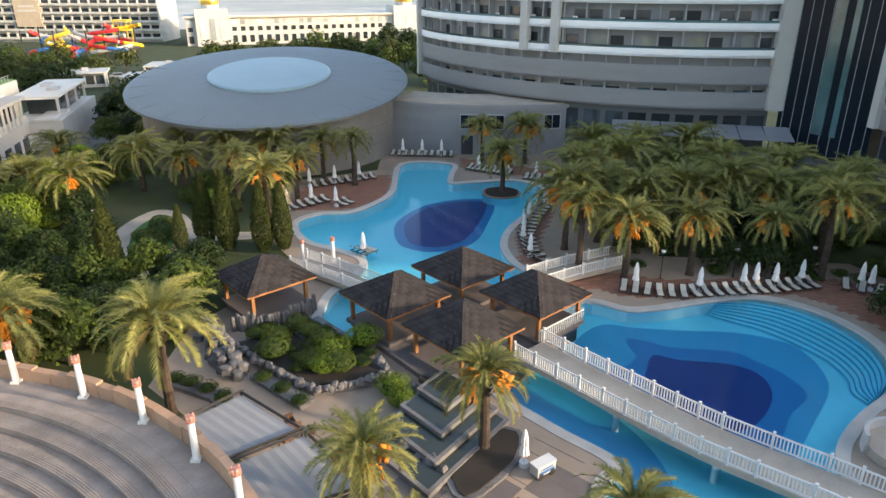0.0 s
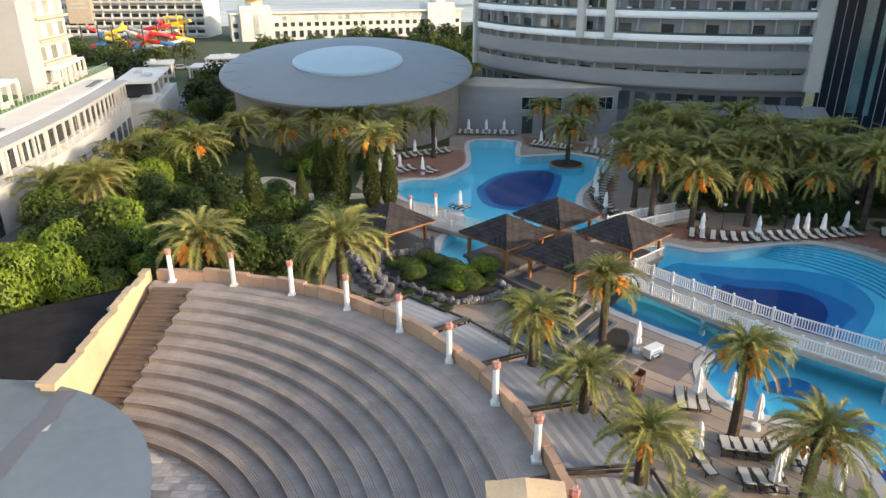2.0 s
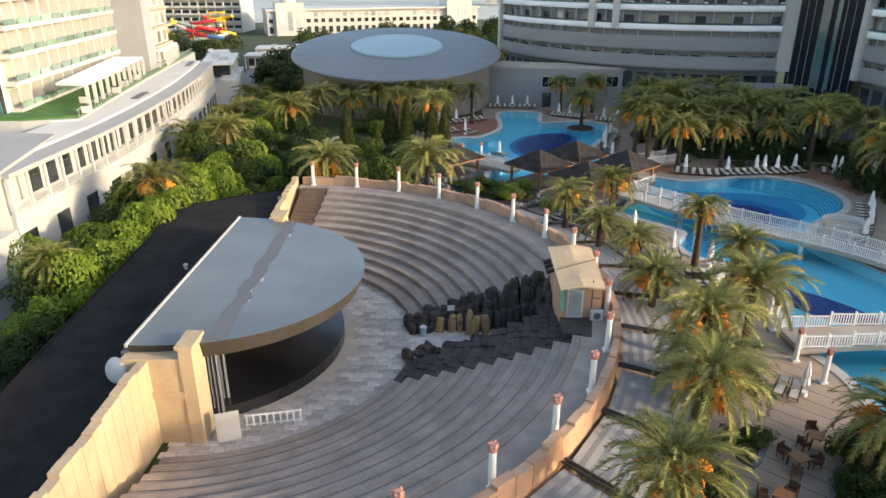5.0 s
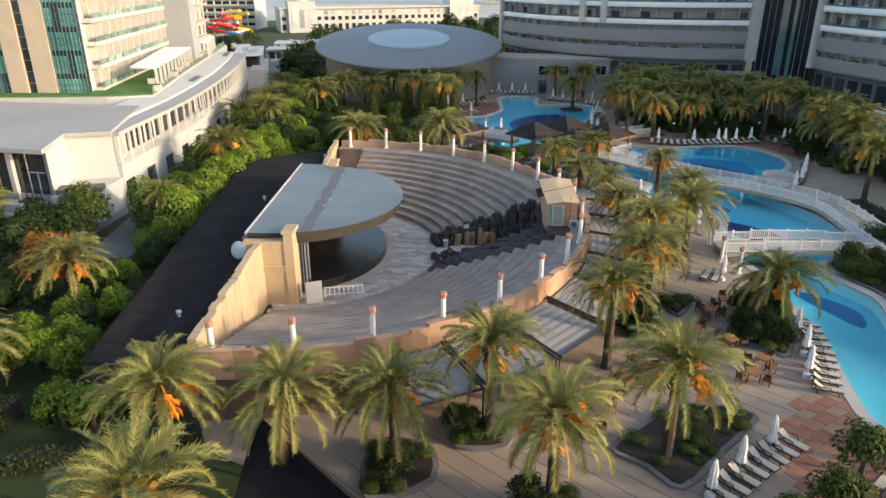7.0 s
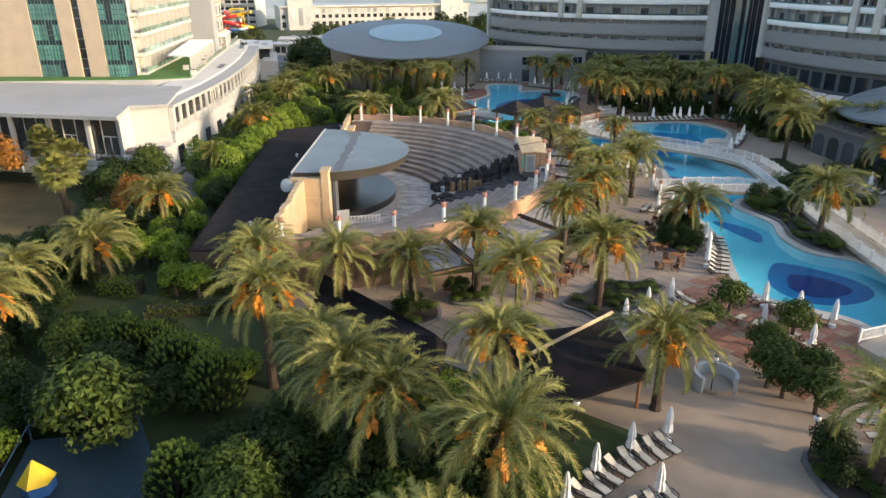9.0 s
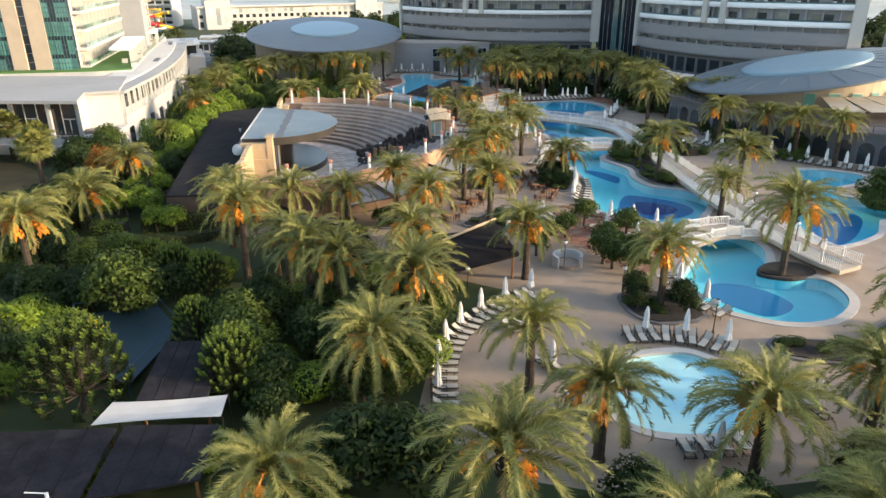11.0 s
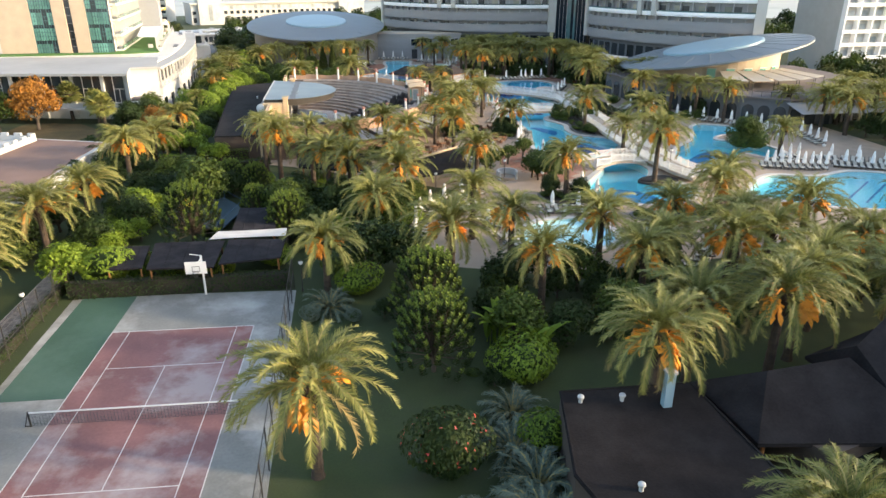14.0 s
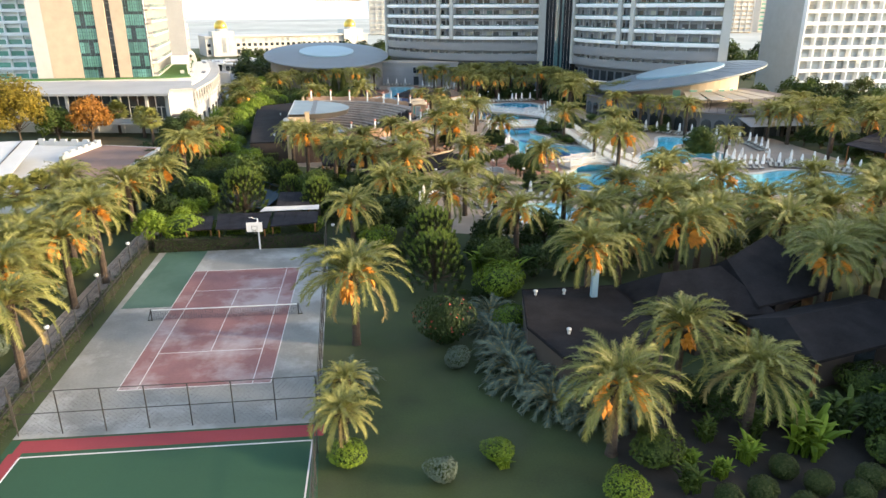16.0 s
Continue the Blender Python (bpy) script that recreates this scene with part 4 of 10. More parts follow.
bm = bmesh.new(); prism(bm, [(-17.9, 4.2), (-12.5, 5.6), (-7.4, 7.4), (-6.9, 10.6), (-12, 10.8), (-17.6, 9.6)], 0.03, 0.045); bmesh.ops.recalc_face_normals(bm, faces=bm.faces); part("bed", bm, M["stone_floor"], pit)
upright_wall("dark splintered rock wall below the cut seat tiers", [(-17.5, 9.2, 1.0), (-14.4, 9.9, 1.9), (-10.9, 10.0, 3.1), (-8.8, 10.0, 4.0), (-7.0, 10.1, 4.6)], 0.5, 0.55, 3, 21)
upright_wall("tall dark rock wall closing the passage below the booth", [(-7.2, 10.2, 4.6), (-7.3, 7.6, 4.2), (-7.6, 6.8, 3.4)], 0.5, 0.5, 2, 22)
rocks_along("rock_wall", "low dark rock wall of the passage", [(-17.6, 4.6), (-13.4, 5.5), (-11.2, 6.2), (-7.8, 7.3)], 44, 0.42, ROCKS_DARK, 3, 0, 0.22, 0.7)
tb = thing("boulders", "tan upright boulders standing against the dark rock wall", "rocks")
for k, (x, y, h_, t_) in enumerate(((-15.2, 8.9, 1.3, 6), (-14.2, 9.0, 1.5, -4), (-12.9, 8.6, 1.9, 12), (-12.6, 8.5, 1.7, -10), (-11.6, 8.8, 1.6, 5), (-13.6, 9.1, 1.4, -6))):
    ob = shared("boulder", SLABS_TAN[k % 3], tb); ob.matrix_local = pose(x, y, 0.02, 4, t_, 50 * k) @ Matrix.Diagonal((0.75, 0.6, h_, 1))
bn = thing("waste_bin", "small pale blue plastic waste bin by the rock wall", "bin")
bm = bmesh.new(); rod(bm, (0, 0, 0), (0, 0, 0.75), 0.22, 0.27, 12); part("body", bm, M["skylight"], bn)
bm = bmesh.new(); rod(bm, (0, 0, 0.75), (0, 0, 0.82), 0.29, 0.25, 12); part("lid", bm, M["white"], bn)
bn.matrix_world = pose(-16.4, 8.2, 0.05)
sg = thing("notice_board", "small white notice board on the rock wall", "sign")
bm = bmesh.new(); box(bm, 0, 0, 0, 0.55, 0.05, 0.42); part("panel", bm, M["white"], sg)
bm = bmesh.new(); box(bm, 0, 0.08, -1.9, 0.06, 0.06, 2.3); part("post", bm, M["metal"], sg)
sg.matrix_world = pose(-14.3, 8.75, 1.95, 0, 0, 10)

# pergola awnings outside the rim
for k in range(13):
    a0 = 66 - 10.4 * k
    if a0 < -66:
        break
    if k == 0:
        continue
    aw = thing("pergola_awning", "grey pleated awning on a dark steel pergola frame", "awning", group="awnings round the amphitheatre")
    bm = bmesh.new()
    nseg = 14
    rows = []
    for i in range(nseg + 1):
        f = i / nseg
        r = 28.1 + 4.6 * f
        z = 3.45 - 0.55 * f - 0.045 * (i % 2)
        rows.append([bm.verts.new((*on_arc(AC, r, a0 - 0.5), z)), bm.verts.new((*on_arc(AC, r, a0 - 9.6), z))])
    for i in range(nseg):
        bm.faces.new((rows[i][0], rows[i + 1][0], rows[i + 1][1], rows[i][1]))
    bmesh.ops.recalc_face_normals(bm, faces=bm.faces)
    part("fabric", bm, M["awning"], aw, "pleated grey fabric")
    for a in (a0 - 0.15, a0 - 9.95):
        bm = bmesh.new(); rod(bm, (*on_arc(AC, 27.85, a), 3.62), (*on_arc(AC, 33.1, a), 2.98), 0.09, seg=6); part("beam", bm, M["metal"], aw)
        bm = bmesh.new(); rod(bm, (*on_arc(AC, 32.9, a), 0), (*on_arc(AC, 32.9, a), 2.98), 0.07, seg=6); part("post", bm, M["metal"], aw)
    bm = bmesh.new(); rod(bm, (*on_arc(AC, 32.9, a0 - 0.2), 2.98), (*on_arc(AC, 32.9, a0 - 9.9), 2.98), 0.09, seg=6); part("front_beam", bm, M["metal"], aw)

# ---------------------------------------------------------------- hut island
def plank_deck(base, x0, x1, y0, y1, z, rot, cx, cy):
    n = int((x1 - x0) / 0.5)
    for k in range(n):
        bm = bmesh.new(); box(bm, x0 + (k + 0.5) * (x1 - x0) / n, (y0 + y1) / 2, z - 0.12, (x1 - x0) / n - 0.02, y1 - y0, 0.12)
        ob = part("deck_plank", bm, M["paver_dark"], base)
        ob.matrix_local = pose(cx, cy, 0, 0, 0, rot)


def gazebo(cx, cy, rot, side=6.3, floor=0.75, rail=False):
    g = thing("gazebo", "timber gazebo with a dark shingled pyramid roof", "gazebo", group="gazebos on the pool island")
    h = side / 2
    W = M["wood"]
    # roof in uneven courses of shingles on each side
    rng = random.Random(int(cx * 13 + cy))
    for s in range(4):
        for c in range(9):
            f0, f1 = c / 9, min((c + 1.12) / 9, 1)
            bm = bmesh.new()
            w0, w1 = h * (1 - f0), h * (1 - f1)
            n_ = max(2, int(w0 / 0.16))
            for i in range(n_):
                a, b_ = -1 + 2 * i / n_, -1 + 2 * (i + 1) / n_
                d0 = rng.uniform(0, 0.045); l0 = 0.03 + rng.uniform(0, 0.035)
                z0, z1 = 3.05 + 1.85 * f0, 3.05 + 1.85 * f1
                p = [(a * w0, -w0 - d0, z0 + l0 - d0 * 0.6), (b_ * w0 - 0.012, -w0 - d0, z0 + l0 - d0 * 0.6), (b_ * w1, -w1, z1 + 0.012), (a * w1, -w1, z1 + 0.012)]
                if w1 < 0.001:
                    p = p[:2] + [(0, 0, z1 + 0.012)]
                pv = [bm.verts.new(v) for v in p]; qv = [bm.verts.new((x, y, z - 0.06)) for x, y, z in p]
                bm.faces.new(pv)
                for k in range(len(pv)):
                    bm.faces.new((qv[k], qv[(k + 1) % len(pv)], pv[(k + 1) % len(pv)], pv[k]))
            bmesh.ops.recalc_face_normals(bm, faces=bm.faces)
            ob = part("shingle_course", bm, M["shingle"], g)
            ob.matrix_local = pose(0, 0, 0, 0, 0, 90 * s)
    for s in range(4):
        bm = bmesh.new(); box(bm, 0, -h + 0.06, 2.86, side - 0.1, 0.1, 0.18); ob = part("eaves_beam", bm, W, g); ob.matrix_local = pose(0, 0, 0, 0, 0, 90 * s)
        bm = bmesh.new(); box(bm, h - 0.75, -h + 0.75, 0, 0.26, 0.26, 2.95); ob = part("post", bm, W, g); ob.matrix_local = pose(0, 0, 0, 0, 0, 90 * s)
        bm = bmesh.new(); rod(bm, (h * 0.99, -h * 0.99, 3.0), (0, 0, 4.82), 0.07, seg=4); ob = part("hip_rafter", bm, W, g); ob.matrix_local = pose(0, 0, 0, 0, 0, 90 * s)
    bm = bmesh.new(); box(bm, 0, 0, floor - 0.35, side - 0.7, side - 0.7, 0.35); part("floor", bm, M["paver_dark"], g)
    bm = bmesh.new(); box(bm, 0, 0, -1.14, side - 1.4, side - 1.4, 1.14 + floor - 0.35); part("footing", bm, M["rock"], g)
    if rail:
        for s in (0, 1):
            for k in range(22):
                bm = bmesh.new(); box(bm, -h + 0.5 + k * (side - 1) / 21, -h + 0.4, floor, 0.06, 0.06, 0.9); ob = part("picket", bm, M["fence_white"], g); ob.matrix_local = pose(0, 0, 0, 0, 0, 90 * s)
            bm = bmesh.new(); box(bm, 0, -h + 0.4, floor + 0.86, side - 0.9, 0.1, 0.08); ob = part("handrail", bm, M["fence_white"], g); ob.matrix_local = pose(0, 0, 0, 0, 0, 90 * s)
    g.matrix_world = pose(cx, cy, 0, 0, 0, rot)
    return g


for cx, cy, rail in ((-14.6, 50.9, False), (-3.5, 47.4, False), (2.0, 52.6, False), (7.6, 47.5, True), (1.7, 42.1, False)):
    gazebo(cx, cy, 42, rail=rail)
island = thing("stone_platform", "stone platform and terraces under the gazebos", "platform")
bm = bmesh.new(); prism(bm, [(-4.8, 44.2), (-0.5, 38.8), (3.5, 38.6), (9.5, 45), (8.6, 49), (3, 54), (-0.5, 51.5), (-3, 48.6)], -1.14, 0.42); part("slab", bm, M["paver_dark"], island)
for k in range(5):
    bm = bmesh.new(); box(bm, -0.6 + 0.28 * k, 38.9 - 0.32 * k, 0, 2.0, 0.45, 0.42 - 0.08 * k, -48); part("step", bm, M["stair"], island)
# stepped cascade basins
cas = thing("cascade", "stepped stone cascade basins with still green water", "cascade")
CN, CU, CV = Vector((0.4, 39.4)), Vector((-0.60, -0.80)), Vector((0.66, -0.75))
for k in range(4):
    # each lower basin reaches further out from the same inner corner
    a_, b_, z_ = 3.1 + 1.75 * k, 3.0 + 1.05 * k, 1.25 - 0.3 * k
    for nm, e_, zz, z0_, mt in (("basin", 0.0, z_, 0.0, "rock"), ("water", 0.3, z_ + 0.012, z_ - 0.06, "cascade_water")):
        bm = bmesh.new()
        p = [CN + CU * e_ + CV * e_, CN + CU * (a_ - e_) + CV * e_, CN + CU * (a_ - e_) + CV * (b_ - e_), CN + CU * e_ + CV * (b_ - e_)]
        prism(bm, [tuple(v) for v in p], z0_, zz); bmesh.ops.recalc_face_normals(bm, faces=bm.faces)
        part(nm, bm, M[mt], cas, "still grey-green water" if nm == "water" else "")
ub = thing("water_basin", "long shallow stone basin with still grey-green water between the gazebos", "basin")
for nm, e_, z0_, z1_, mt in (("kerb", 0.0, 0.0, 0.62, "rock"), ("water", 0.35, 0.62, 0.635, "cascade_water")):
    bm = bmesh.new(); prism(bm, [tuple(v) for v in inset([Vector(p) for p in ((-11.2, 46.8), (-6.6, 41.4), (-4.9, 42.9), (-9.8, 48.2))], -e_)], z0_, z1_); bmesh.ops.recalc_face_normals(bm, faces=bm.faces); part(nm, bm, M[mt], ub)
mound = thing("planter_bed", "raised planted bed in a rough grey stone wall below the gazebos", "planter")
MOUND = [(-15.6, 44.0), (-12.0, 40.6), (-8.4, 37.8), (-6.0, 38.4), (-3.4, 39.8), (-4.4, 41.4), (-7.0, 41.2), (-11.4, 46.2)]
bm = bmesh.new(); prism(bm, MOUND, 0, 0.55); bmesh.ops.recalc_face_normals(bm, faces=bm.faces); part("wall", bm, M["rock"], mound)
bm = bmesh.new(); prism(bm, [tuple(v) for v in inset([Vector(p) for p in MOUND], -0.45)], 0.55, 0.62); bmesh.ops.recalc_face_normals(bm, faces=bm.faces); part("soil", bm, M["soil"], mound)
rocks_along("rock_border", "rough grey stones capping the planted bed", MOUND + MOUND[:1], 60, 0.3, ROCKS, 11, 0.42, 0.12)
strip = thing("planter_bed", "narrow planted strip with a low stone kerb beside the awnings", "planter")
bm = bmesh.new(); prism(bm, [(-12.3, 33.6), (-11.3, 34.2), (-14.4, 38.2), (-18.4, 40.0), (-18.8, 39.0), (-15.2, 37.2)], 0, 0.3); bmesh.ops.recalc_face_normals(bm, faces=bm.faces); part("kerb", bm, M["rock"], strip)
lawn = thing("planter_bed", "small wedge-shaped planted bed with a stone kerb", "planter")
bm = bmesh.new(); prism(bm, [(-9.0, 36.2), (-8.2, 37.2), (-12.8, 40.6), (-13.2, 39.8)], 0, 0.3); bmesh.ops.recalc_face_normals(bm, faces=bm.faces); part("kerb", bm, M["rock"], lawn)
# layered rock outcrop: stacked split blocks stepping down to the path
oc = thing("rock_outcrop", "large layered grey rock outcrop beside the path", "rocks")
rng_o = random.Random(12)
for k in range(30):
    f = k / 29
    p = Vector((-18.2, 46.4)).lerp(Vector((-14.2, 40.2)), f)
    for lv in range(3 if f < 0.75 else 2):
        ob = shared("rock", rng_o.choice(SLABS_GREY), oc)
        w_ = rng_o.uniform(0.7, 1.3) * (1.15 - 0.25 * lv)
        ob.matrix_local = pose(p.x + rng_o.uniform(-1.0, 1.0) * (1 - 0.2 * lv), p.y + rng_o.uniform(-0.3, 0.3), 0.5 * lv - 0.06, rng_o.uniform(-12, 12), rng_o.uniform(-12, 12), rng_o.uniform(0, 360)) @ Matrix.Diagonal((w_, w_ * 0.8, rng_o.uniform(0.55, 0.8), 1))
# rough upright stone wall under the front of the same gazebo
gw = thing("stone_wall", "rough upright grey stones walling the gazebo terrace", "wall")
for k in range(30):
    f = k / 29
    p = Vector((-16.2, 46.9)).lerp(Vector((-13.3, 46.9)), f * 2) if f < 0.5 else Vector((-13.3, 46.9)).lerp(Vector((-10.4, 50.2)), f * 2 - 1)
    ob = shared("upright_stone", SLABS_GREY[k % 4], gw)
    ob.matrix_local = pose(p.x + rng_o.uniform(-0.1, 0.1), p.y + rng_o.uniform(-0.15, 0.15), 0, 0, 0, rng_o.uniform(0, 360)) @ Matrix.Diagonal((rng_o.uniform(0.3, 0.5), rng_o.uniform(0.35, 0.5), rng_o.uniform(1.1, 1.6), 1))
rocks_along("rock_border", "grey stones along the cascade", [(-1.5, 38.5), (-2.6, 34.5), (-1.8, 32.2), (0.6, 30.2)], 16, 0.42, ROCKS, 14, 0, 0.4)

# ---------------------------------------------------------------- footbridges with white balustrades
BAL = bmesh.new()
def fence_run(base, pts, z, step=2.0, per=7):
    for (x0, y0), (x1, y1) in zip(pts, pts[1:]):
        L_ = math.hypot(x1 - x0, y1 - y0)
        n = max(1, round(L_ / step))
        ang = math.degrees(math.atan2(y1 - y0, x1 - x0))
        for zz in (0.95, 0.12):
            bm = bmesh.new(); box(bm, 0, 0, zz, L_, 0.09, 0.09); ob = part("rail", bm, M["fence_white"], base); ob.matrix_local = pose((x0 + x1) / 2, (y0 + y1) / 2, z, 0, 0, ang)
        for k in range(n):
            f = (k + 0.5) / n
            m = pose(x0 + (x1 - x0) * f, y0 + (y1 - y0) * f, z, 0, 0, ang)
            w = L_ / n
            bm = bmesh.new(); box(bm, -w / 2, 0, 0, 0.13, 0.13, 1.15); box(bm, -w / 2, 0, 1.15, 0.17, 0.17, 0.05); ob = part("post", bm, M["fence_white"], base); ob.matrix_local = m
            for j in range(int(w / 0.2)):
                box(BAL, -w / 2 + 0.2 + j * 0.2, 0, 0.18, 0.075, 0.05, 0.8, m=m)


def footbridge(line, width, z, label, legs=(), arch=0.0):
    b = thing("footbridge", label, "footbridge")
    P = smooth_open(line, 4)
    left, right = [], []
    for i, p in enumerate(P):
        d = (P[min(i + 1, len(P) - 1)] - P[max(i - 1, 0)]).normalized()
        nrm = Vector((-d.y, d.x)) * width / 2
        left.append(p + nrm); right.append(p - nrm)
    zs = [z + arch * (1 - (2 * i / (len(P) - 1) - 1) ** 2) for i in range(len(P))]
    bm = bmesh.new()
    rows = [[bm.verts.new((*l, h)), bm.verts.new((*r, h)), bm.verts.new((*r, h - 0.4)), bm.verts.new((*l, h - 0.4))] for l, r, h in zip(left, right, zs)]
    for r, s in zip(rows, rows[1:]):
        for k in range(4):
            bm.faces.new((r[k], s[k], s[(k + 1) % 4], r[(k + 1) % 4]))
    bm.faces.new(rows[0]); bm.faces.new(rows[-1][::-1])
    bmesh.ops.recalc_face_normals(bm, faces=bm.faces)
    part("deck", bm, M["path"], b, "grey-brown stone deck")
    for side in (left, right):
        pts = [tuple(p) for p in side[::2]]
        if arch:
            for i in range(len(pts) - 1):
                fence_run(b, pts[i:i + 2], (zs[2 * i] + zs[min(2 * i + 2, len(zs) - 1)]) / 2)
        else:
            fence_run(b, pts, z)
    global BAL
    ob = part("balustrade_infill", BAL, M["fence_white"], b)
    ob["kind"] = "stuff"
    BAL = bmesh.new()
    for x, y in legs:
        bm = bmesh.new(); rod(bm, (x, y, -1.14), (x, y, z - 0.4), 0.22, seg=12); part("pier", bm, M["fence_white"], b)
    return b


footbridge([(6.6, 42.6), (11.6, 36.8), (16, 32.0), (20.5, 28.2), (24.8, 24.0), (27.4, 19.5), (27.4, 13.5), (27.0, 7.5), (26.4, -2.3), (25.9, -11.3), (25.6, -20), (25.7, -28.8), (26.3, -36.9), (27.6, -41)], 3.1, 0.85, "long stone footbridge with white balustrades over the pool", ((11.4, 35.6), (16, 30.8), (20.4, 26.2), (9.2, 46.6)))
footbridge([(10.8, 7.2), (18, 7.4), (25.6, 7.2)], 3.0, 0.6, "short arched footbridge with white balustrades", arch=0.35)
footbridge([(15.4, -31.8), (20, -30.3), (24.1, -30.3)], 3.2, 0.4, "arched footbridge with white balustrades over the pool", arch=0.5)
footbridge([(8.6, 54.8), (12.6, 57.3), (17.2, 59.6)], 2.4, 0.6, "footbridge with white balustrades beside the gazebos")
footbridge([(-13.4, 58.9), (-10, 56.6), (-5.8, 53.2)], 2.2, 0.6, "footbridge with white balustrades at the pool")
round_t = thing("round_parapet", "round white parapet at the foot of the bridge", "parapet")
bm = bmesh.new(); ring_sector(bm, (27.3, 31.6), 2.0, 2.22, -140, 170, 0.0, 1.25, 36); part("wall", bm, M["white"], round_t)
bm = bmesh.new(); ring_sector(bm, (27.3, 31.6), 0.1, 2.0, -180, 180, 0.0, 0.6, 36); part("floor", bm, M["path"], round_t)

# ---------------------------------------------------------------- buildings
def disc_roof(name, label, c, R, z, tilt_x, tilt_y, wall_mat, sky_r, wall_r, squash=1.0, rot=0.0):
    b = thing(name, label, "building")
    m = Matrix.Translation((*c, z)) @ pose(0, 0, 0, tilt_x, tilt_y, 0) @ pose(0, 0, 0, 0, 0, rot) @ Matrix.Diagonal((1, squash, 1, 1))
    bm = bmesh.new()
    prof = [(0.001, 0.9), (R * 0.46, 0.75), (R * 0.75, 0.4), (R * 0.97, 0.02), (R, -0.12), (R, -0.45), (R * 0.97, -0.6), (0.001, -0.6)]
    N_ = 96
    rings = [[bm.verts.new((r * math.cos(math.tau * k / N_), r * math.sin(math.tau * k / N_), h)) for k in range(N_)] for r, h in prof]
    for q, s in zip(rings, rings[1:]):
        for k in range(N_):
            bm.faces.new((q[k], s[k], s[(k + 1) % N_], q[(k + 1) % N_]))
    bm.transform(m)
    bmesh.ops.recalc_face_normals(bm, faces=bm.faces)
    part("roof", bm, M["roof_grey"], b, "blue-grey zinc disc roof", smooth=False)
    bm = bmesh.new()
    prof = [(sky_r, 0.5), (sky_r, 1.05), (sky_r * 0.96, 1.2), (sky_r * 0.5, 1.4), (0.001, 1.45)]
    rings = [[bm.verts.new((r * math.cos(math.tau * k / N_), r * math.sin(math.tau * k / N_), h)) for k in range(N_)] for r, h in prof]
    for q, s in zip(rings, rings[1:]):
        for k in range(N_):
            bm.faces.new((q[k], s[k], s[(k + 1) % N_], q[(k + 1) % N_]))
    bm.transform(m)
    bmesh.ops.recalc_face_normals(bm, faces=bm.faces)
    part("skylight", bm, M["skylight"], b, "pale blue membrane skylight")
    for k in range(24):
        bm = bmesh.new()
        a = math.tau * k / 24
        p, q = (m @ Vector((sky_r * 1.04 * math.cos(a), sky_r * 1.04 * math.sin(a), 0.74))), (m @ Vector((R * 0.965 * math.cos(a), R * 0.965 * math.sin(a), 0.06)))
        rod(bm, p, q, 0.035, seg=4); part("roof_seam", bm, M["roof_grey"], b)
    # wall following the underside of the tilted disc
    for k in range(48):
        bm = bmesh.new()
        a0, a1 = math.tau * k / 48, math.tau * (k + 1) / 48
        vs = []
        for rr in (wall_r, wall_r - 0.4):
            for aa in (a0, a1):
                p = m @ Vector((rr * math.cos(aa), rr * math.sin(aa), -0.58))
                vs.append((bm.verts.new((p.x, p.y, 0)), bm.verts.new(p)))
        (a, b_), (c_, d_), (e, f), (g, h) = vs
        for fc in ((a, c_, d_, b_), (e, f, h, g), (a, b_, f, e), (c_, g, h, d_), (b_, d_, h, f)):
            bm.faces.new(fc)
        bmesh.ops.recalc_face_normals(bm, faces=bm.faces)
        part("wall_panel", bm, wall_mat, b)
    for zz in (2.6, 5.2):
        bm = bmesh.new()
        for k in range(96):
            a0, a1 = math.tau * k / 96, math.tau * (k + 1) / 96
            p, q = m @ Vector((wall_r * 1.004 * math.cos(a0), wall_r * 1.004 * math.sin(a0), 0)), m @ Vector((wall_r * 1.004 * math.cos(a1), wall_r * 1.004 * math.sin(a1), 0))
            vs = [bm.verts.new((p.x, p.y, zz)), bm.verts.new((q.x, q.y, zz)), bm.verts.new((q.x, q.y, zz + 0.08)), bm.verts.new((p.x, p.y, zz + 0.08))]
            bm.faces.new(vs)
        part("wall_joint", bm, M["grey_dark"], b)
    return b


disc_roof("event_hall", "round event hall with a tilted grey disc roof", (-26.6, 108.2), 21.5, 10.7, 8.0, 0.6, M["hall_wall"], 9.4, 19.4)
disc_roof("restaurant_hall", "round restaurant hall with a tilted grey disc roof", (62.7, 23.5), 20.0, 10.0, -3.2, -9.6, M["beige"], 10.5, 14.0)


def arc3(p, q, r, n):
    """n + 1 points on the circle from p by q to r."""
    ax, ay, bx, by, cx, cy = *p, *q, *r
    d = 2 * (ax * (by - cy) + bx * (cy - ay) + cx * (ay - by))
    ux = ((ax * ax + ay * ay) * (by - cy) + (bx * bx + by * by) * (cy - ay) + (cx * cx + cy * cy) * (ay - by)) / d
    uy = ((ax * ax + ay * ay) * (cx - bx) + (bx * bx + by * by) * (ax - cx) + (cx * cx + cy * cy) * (bx - ax)) / d
    a0, am, a1 = (math.atan2(y - uy, x - ux) for x, y in (p, q, r))
    span = (a1 - a0 + math.pi) % math.tau - math.pi
    R = math.hypot(ax - ux, ay - uy)
    return [Vector((ux + R * math.cos(a0 + span * k / n), uy + R * math.sin(a0 + span * k / n))) for k in range(n + 1)]


def offset(pts, d):
    out = []
    for i in range(len(pts)):
        t = (pts[min(i + 1, len(pts) - 1)] - pts[max(i - 1, 0)]).normalized()
        out.append(pts[i] + Vector((-t.y, t.x)) * d)
    return out


def hotel_wing(p, q, r, bays, pier_at, label, floors=7, podium=True):
    h = thing("hotel_wing", label, "hotel building")
